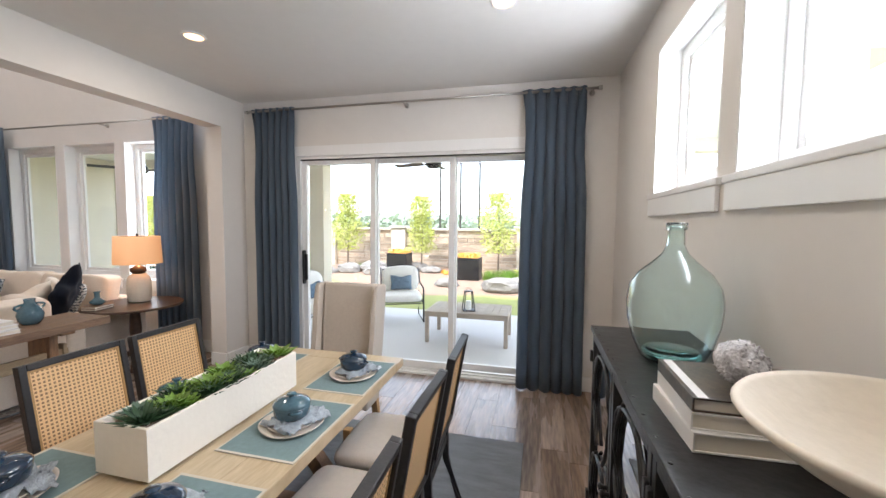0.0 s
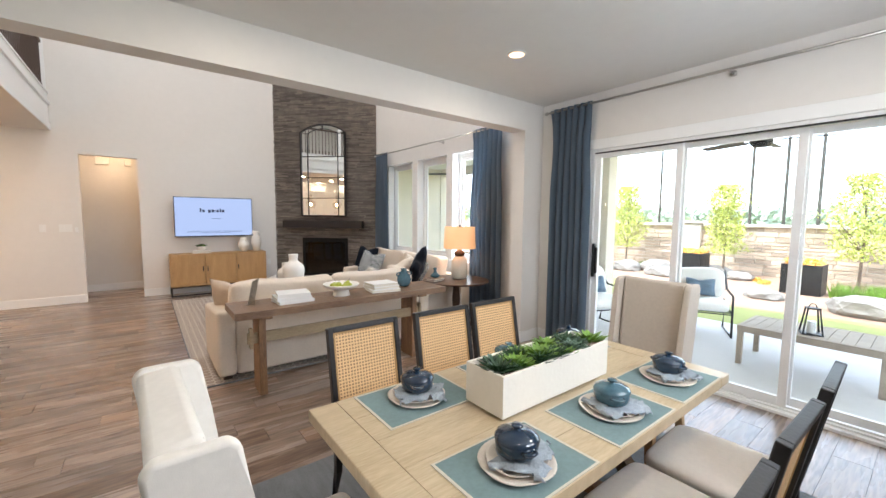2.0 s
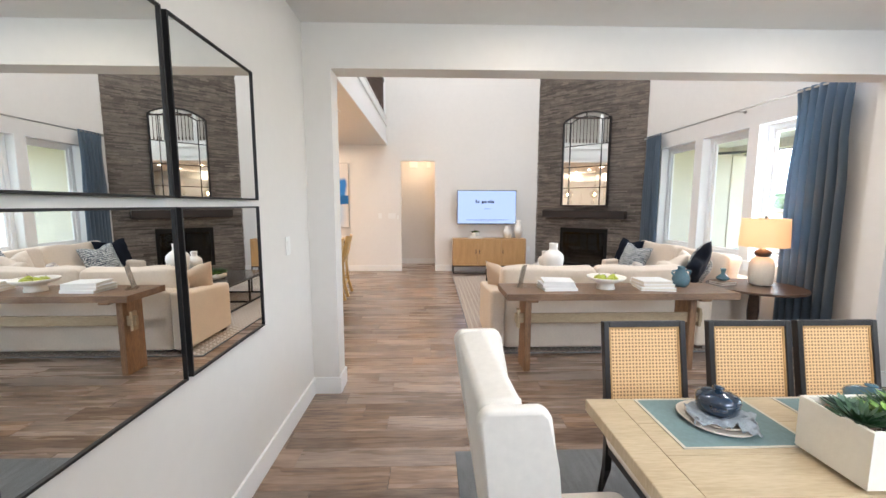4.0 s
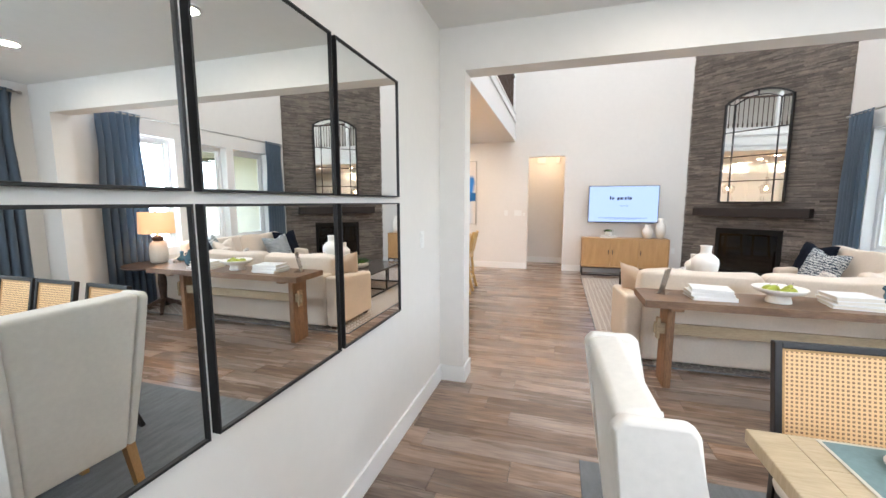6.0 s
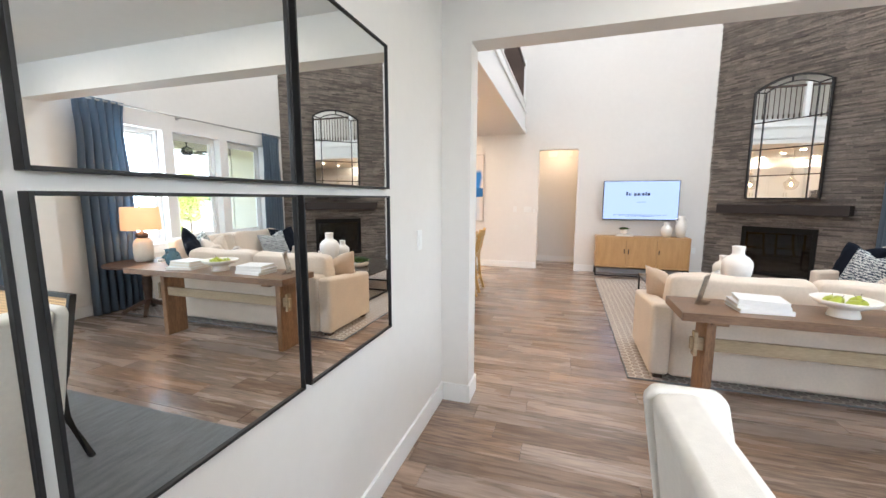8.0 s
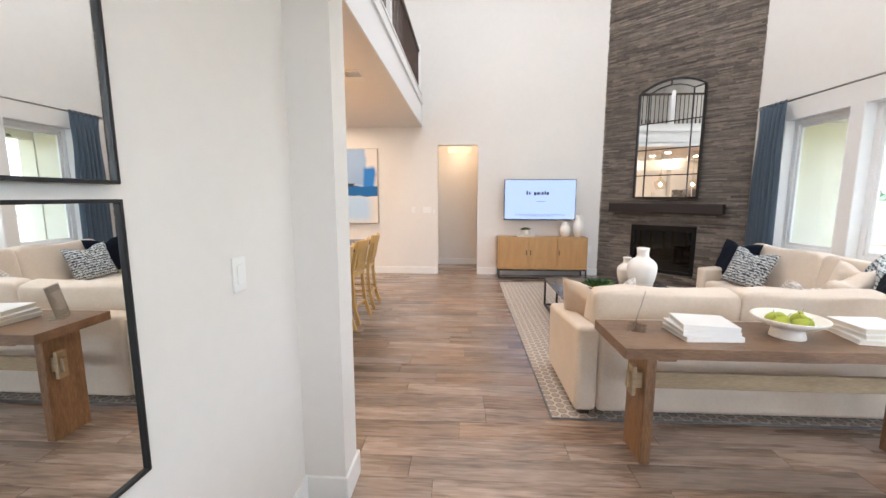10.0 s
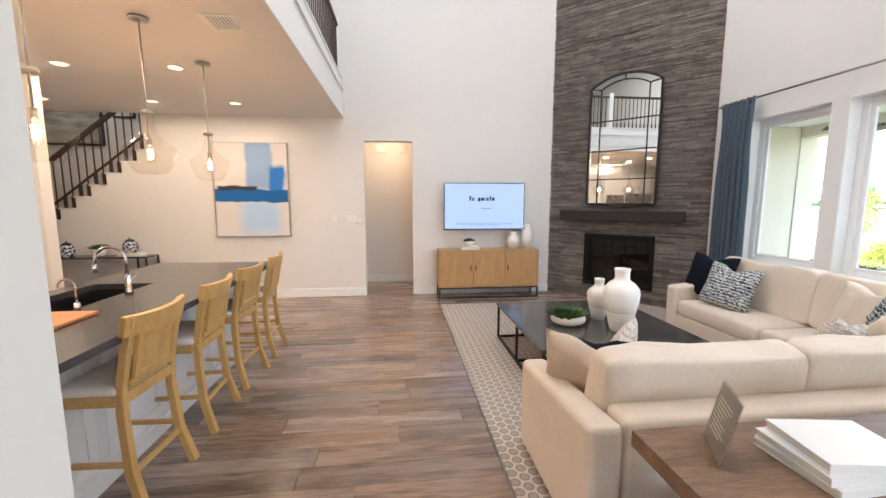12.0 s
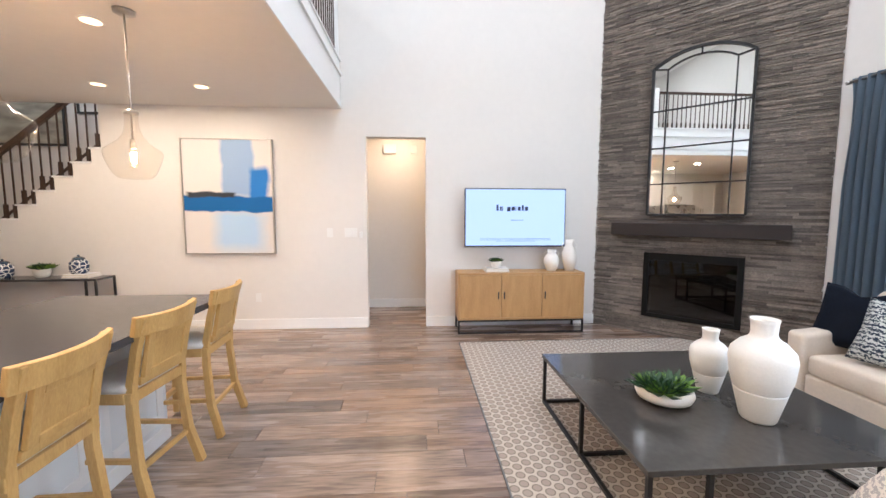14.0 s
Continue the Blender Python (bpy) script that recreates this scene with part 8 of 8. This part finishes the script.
for _i, (a, b, c, d, e) in enumerate(_strips):
    j = 0.0015
    t = [_rnd.uniform(-0.003, 0.003) for _ in range(4)]
    v = [(a + j * 0.5, 0.03, c + 0.001), (b - j * 0.5, 0.03, c + 0.001), (b - j * 0.5, 0.03, d - 0.001), (a + j * 0.5, 0.03, d - 0.001),
         (a + j, -e + 0.014 + t[0], c + 0.002), (b - j, -e + 0.014 + t[1], c + 0.002), (b - j, -e + 0.018 + t[2], d - 0.003), (a + j, -e + 0.018 + t[3], d - 0.003)]
    f = [(0, 1, 2, 3), (4, 7, 6, 5), (0, 4, 5, 1), (1, 5, 6, 2), (2, 6, 7, 3), (3, 7, 4, 0)]
    if _i in _pick:
        cx, cz = (a + b) / 2, (c + d) / 2
        me = bpy.data.meshes.new("stone")
        me.from_pydata([(p[0] - cx, p[1], p[2] - cz) for p in v], [], f)
        me.materials.append(LEDGER)
        o = new("stone", me)
        o.parent = FIREPLACE
        o.location = (cx, 0, cz)
    else:
        k = len(_vs)
        _vs += v
        _fs += [tuple(k + i for i in q) for q in f]
me = bpy.data.meshes.new("stone_courses")
me.from_pydata(_vs, [], _fs)
me.materials.append(LEDGER)
o = new("stone_courses", me)
o.parent = FIREPLACE
tagged(o, kind="stuff")

# garden wall stones
_rnd = random.Random(31)
_vs, _fs = [], []
_cnt = 0
_z = -0.25
while _z < 1.24:
    _h = _rnd.uniform(0.09, 0.16)
    top = min(1.255, _z + _h)
    _x = -14.0
    while _x < 4.0:
        _w = _rnd.uniform(0.25, 0.6)
        e = _rnd.uniform(0.008, 0.022)
        v = [(0, 0.03, 0.004), (_w - 0.008, 0.03, 0.004), (_w - 0.008, 0.03, top - _z - 0.006), (0, 0.03, top - _z - 0.006),
             (0.008, -e, 0.012), (_w - 0.016, -e, 0.012), (_w - 0.016, -e, top - _z - 0.014), (0.008, -e, top - _z - 0.014)]
        f = [(0, 1, 2, 3), (4, 7, 6, 5), (0, 4, 5, 1), (1, 5, 6, 2), (2, 6, 7, 3), (3, 7, 4, 0)]
        if -8.5 < _x < -0.6 and _cnt < 300 and top - _z > 0.04:
            me = bpy.data.meshes.new("stone")
            me.from_pydata(v, [], f)
            me.materials.append(FENCESTONE)
            o = new("stone", me)
            o.parent = GWALL
            o.location = (_x, 13.60, _z)
            _cnt += 1
        else:
            k = len(_vs)
            _vs += [(p[0] + _x, p[1] + 13.60, p[2] + _z) for p in v]
            _fs += [tuple(k + i for i in q) for q in f]
        _x += _w
    _z += _h
me = bpy.data.meshes.new("wall_stones")
me.from_pydata(_vs, [], _fs)
me.materials.append(FENCESTONE)
o = new("wall_stones", me)
o.parent = GWALL
tagged(o, kind="stuff")
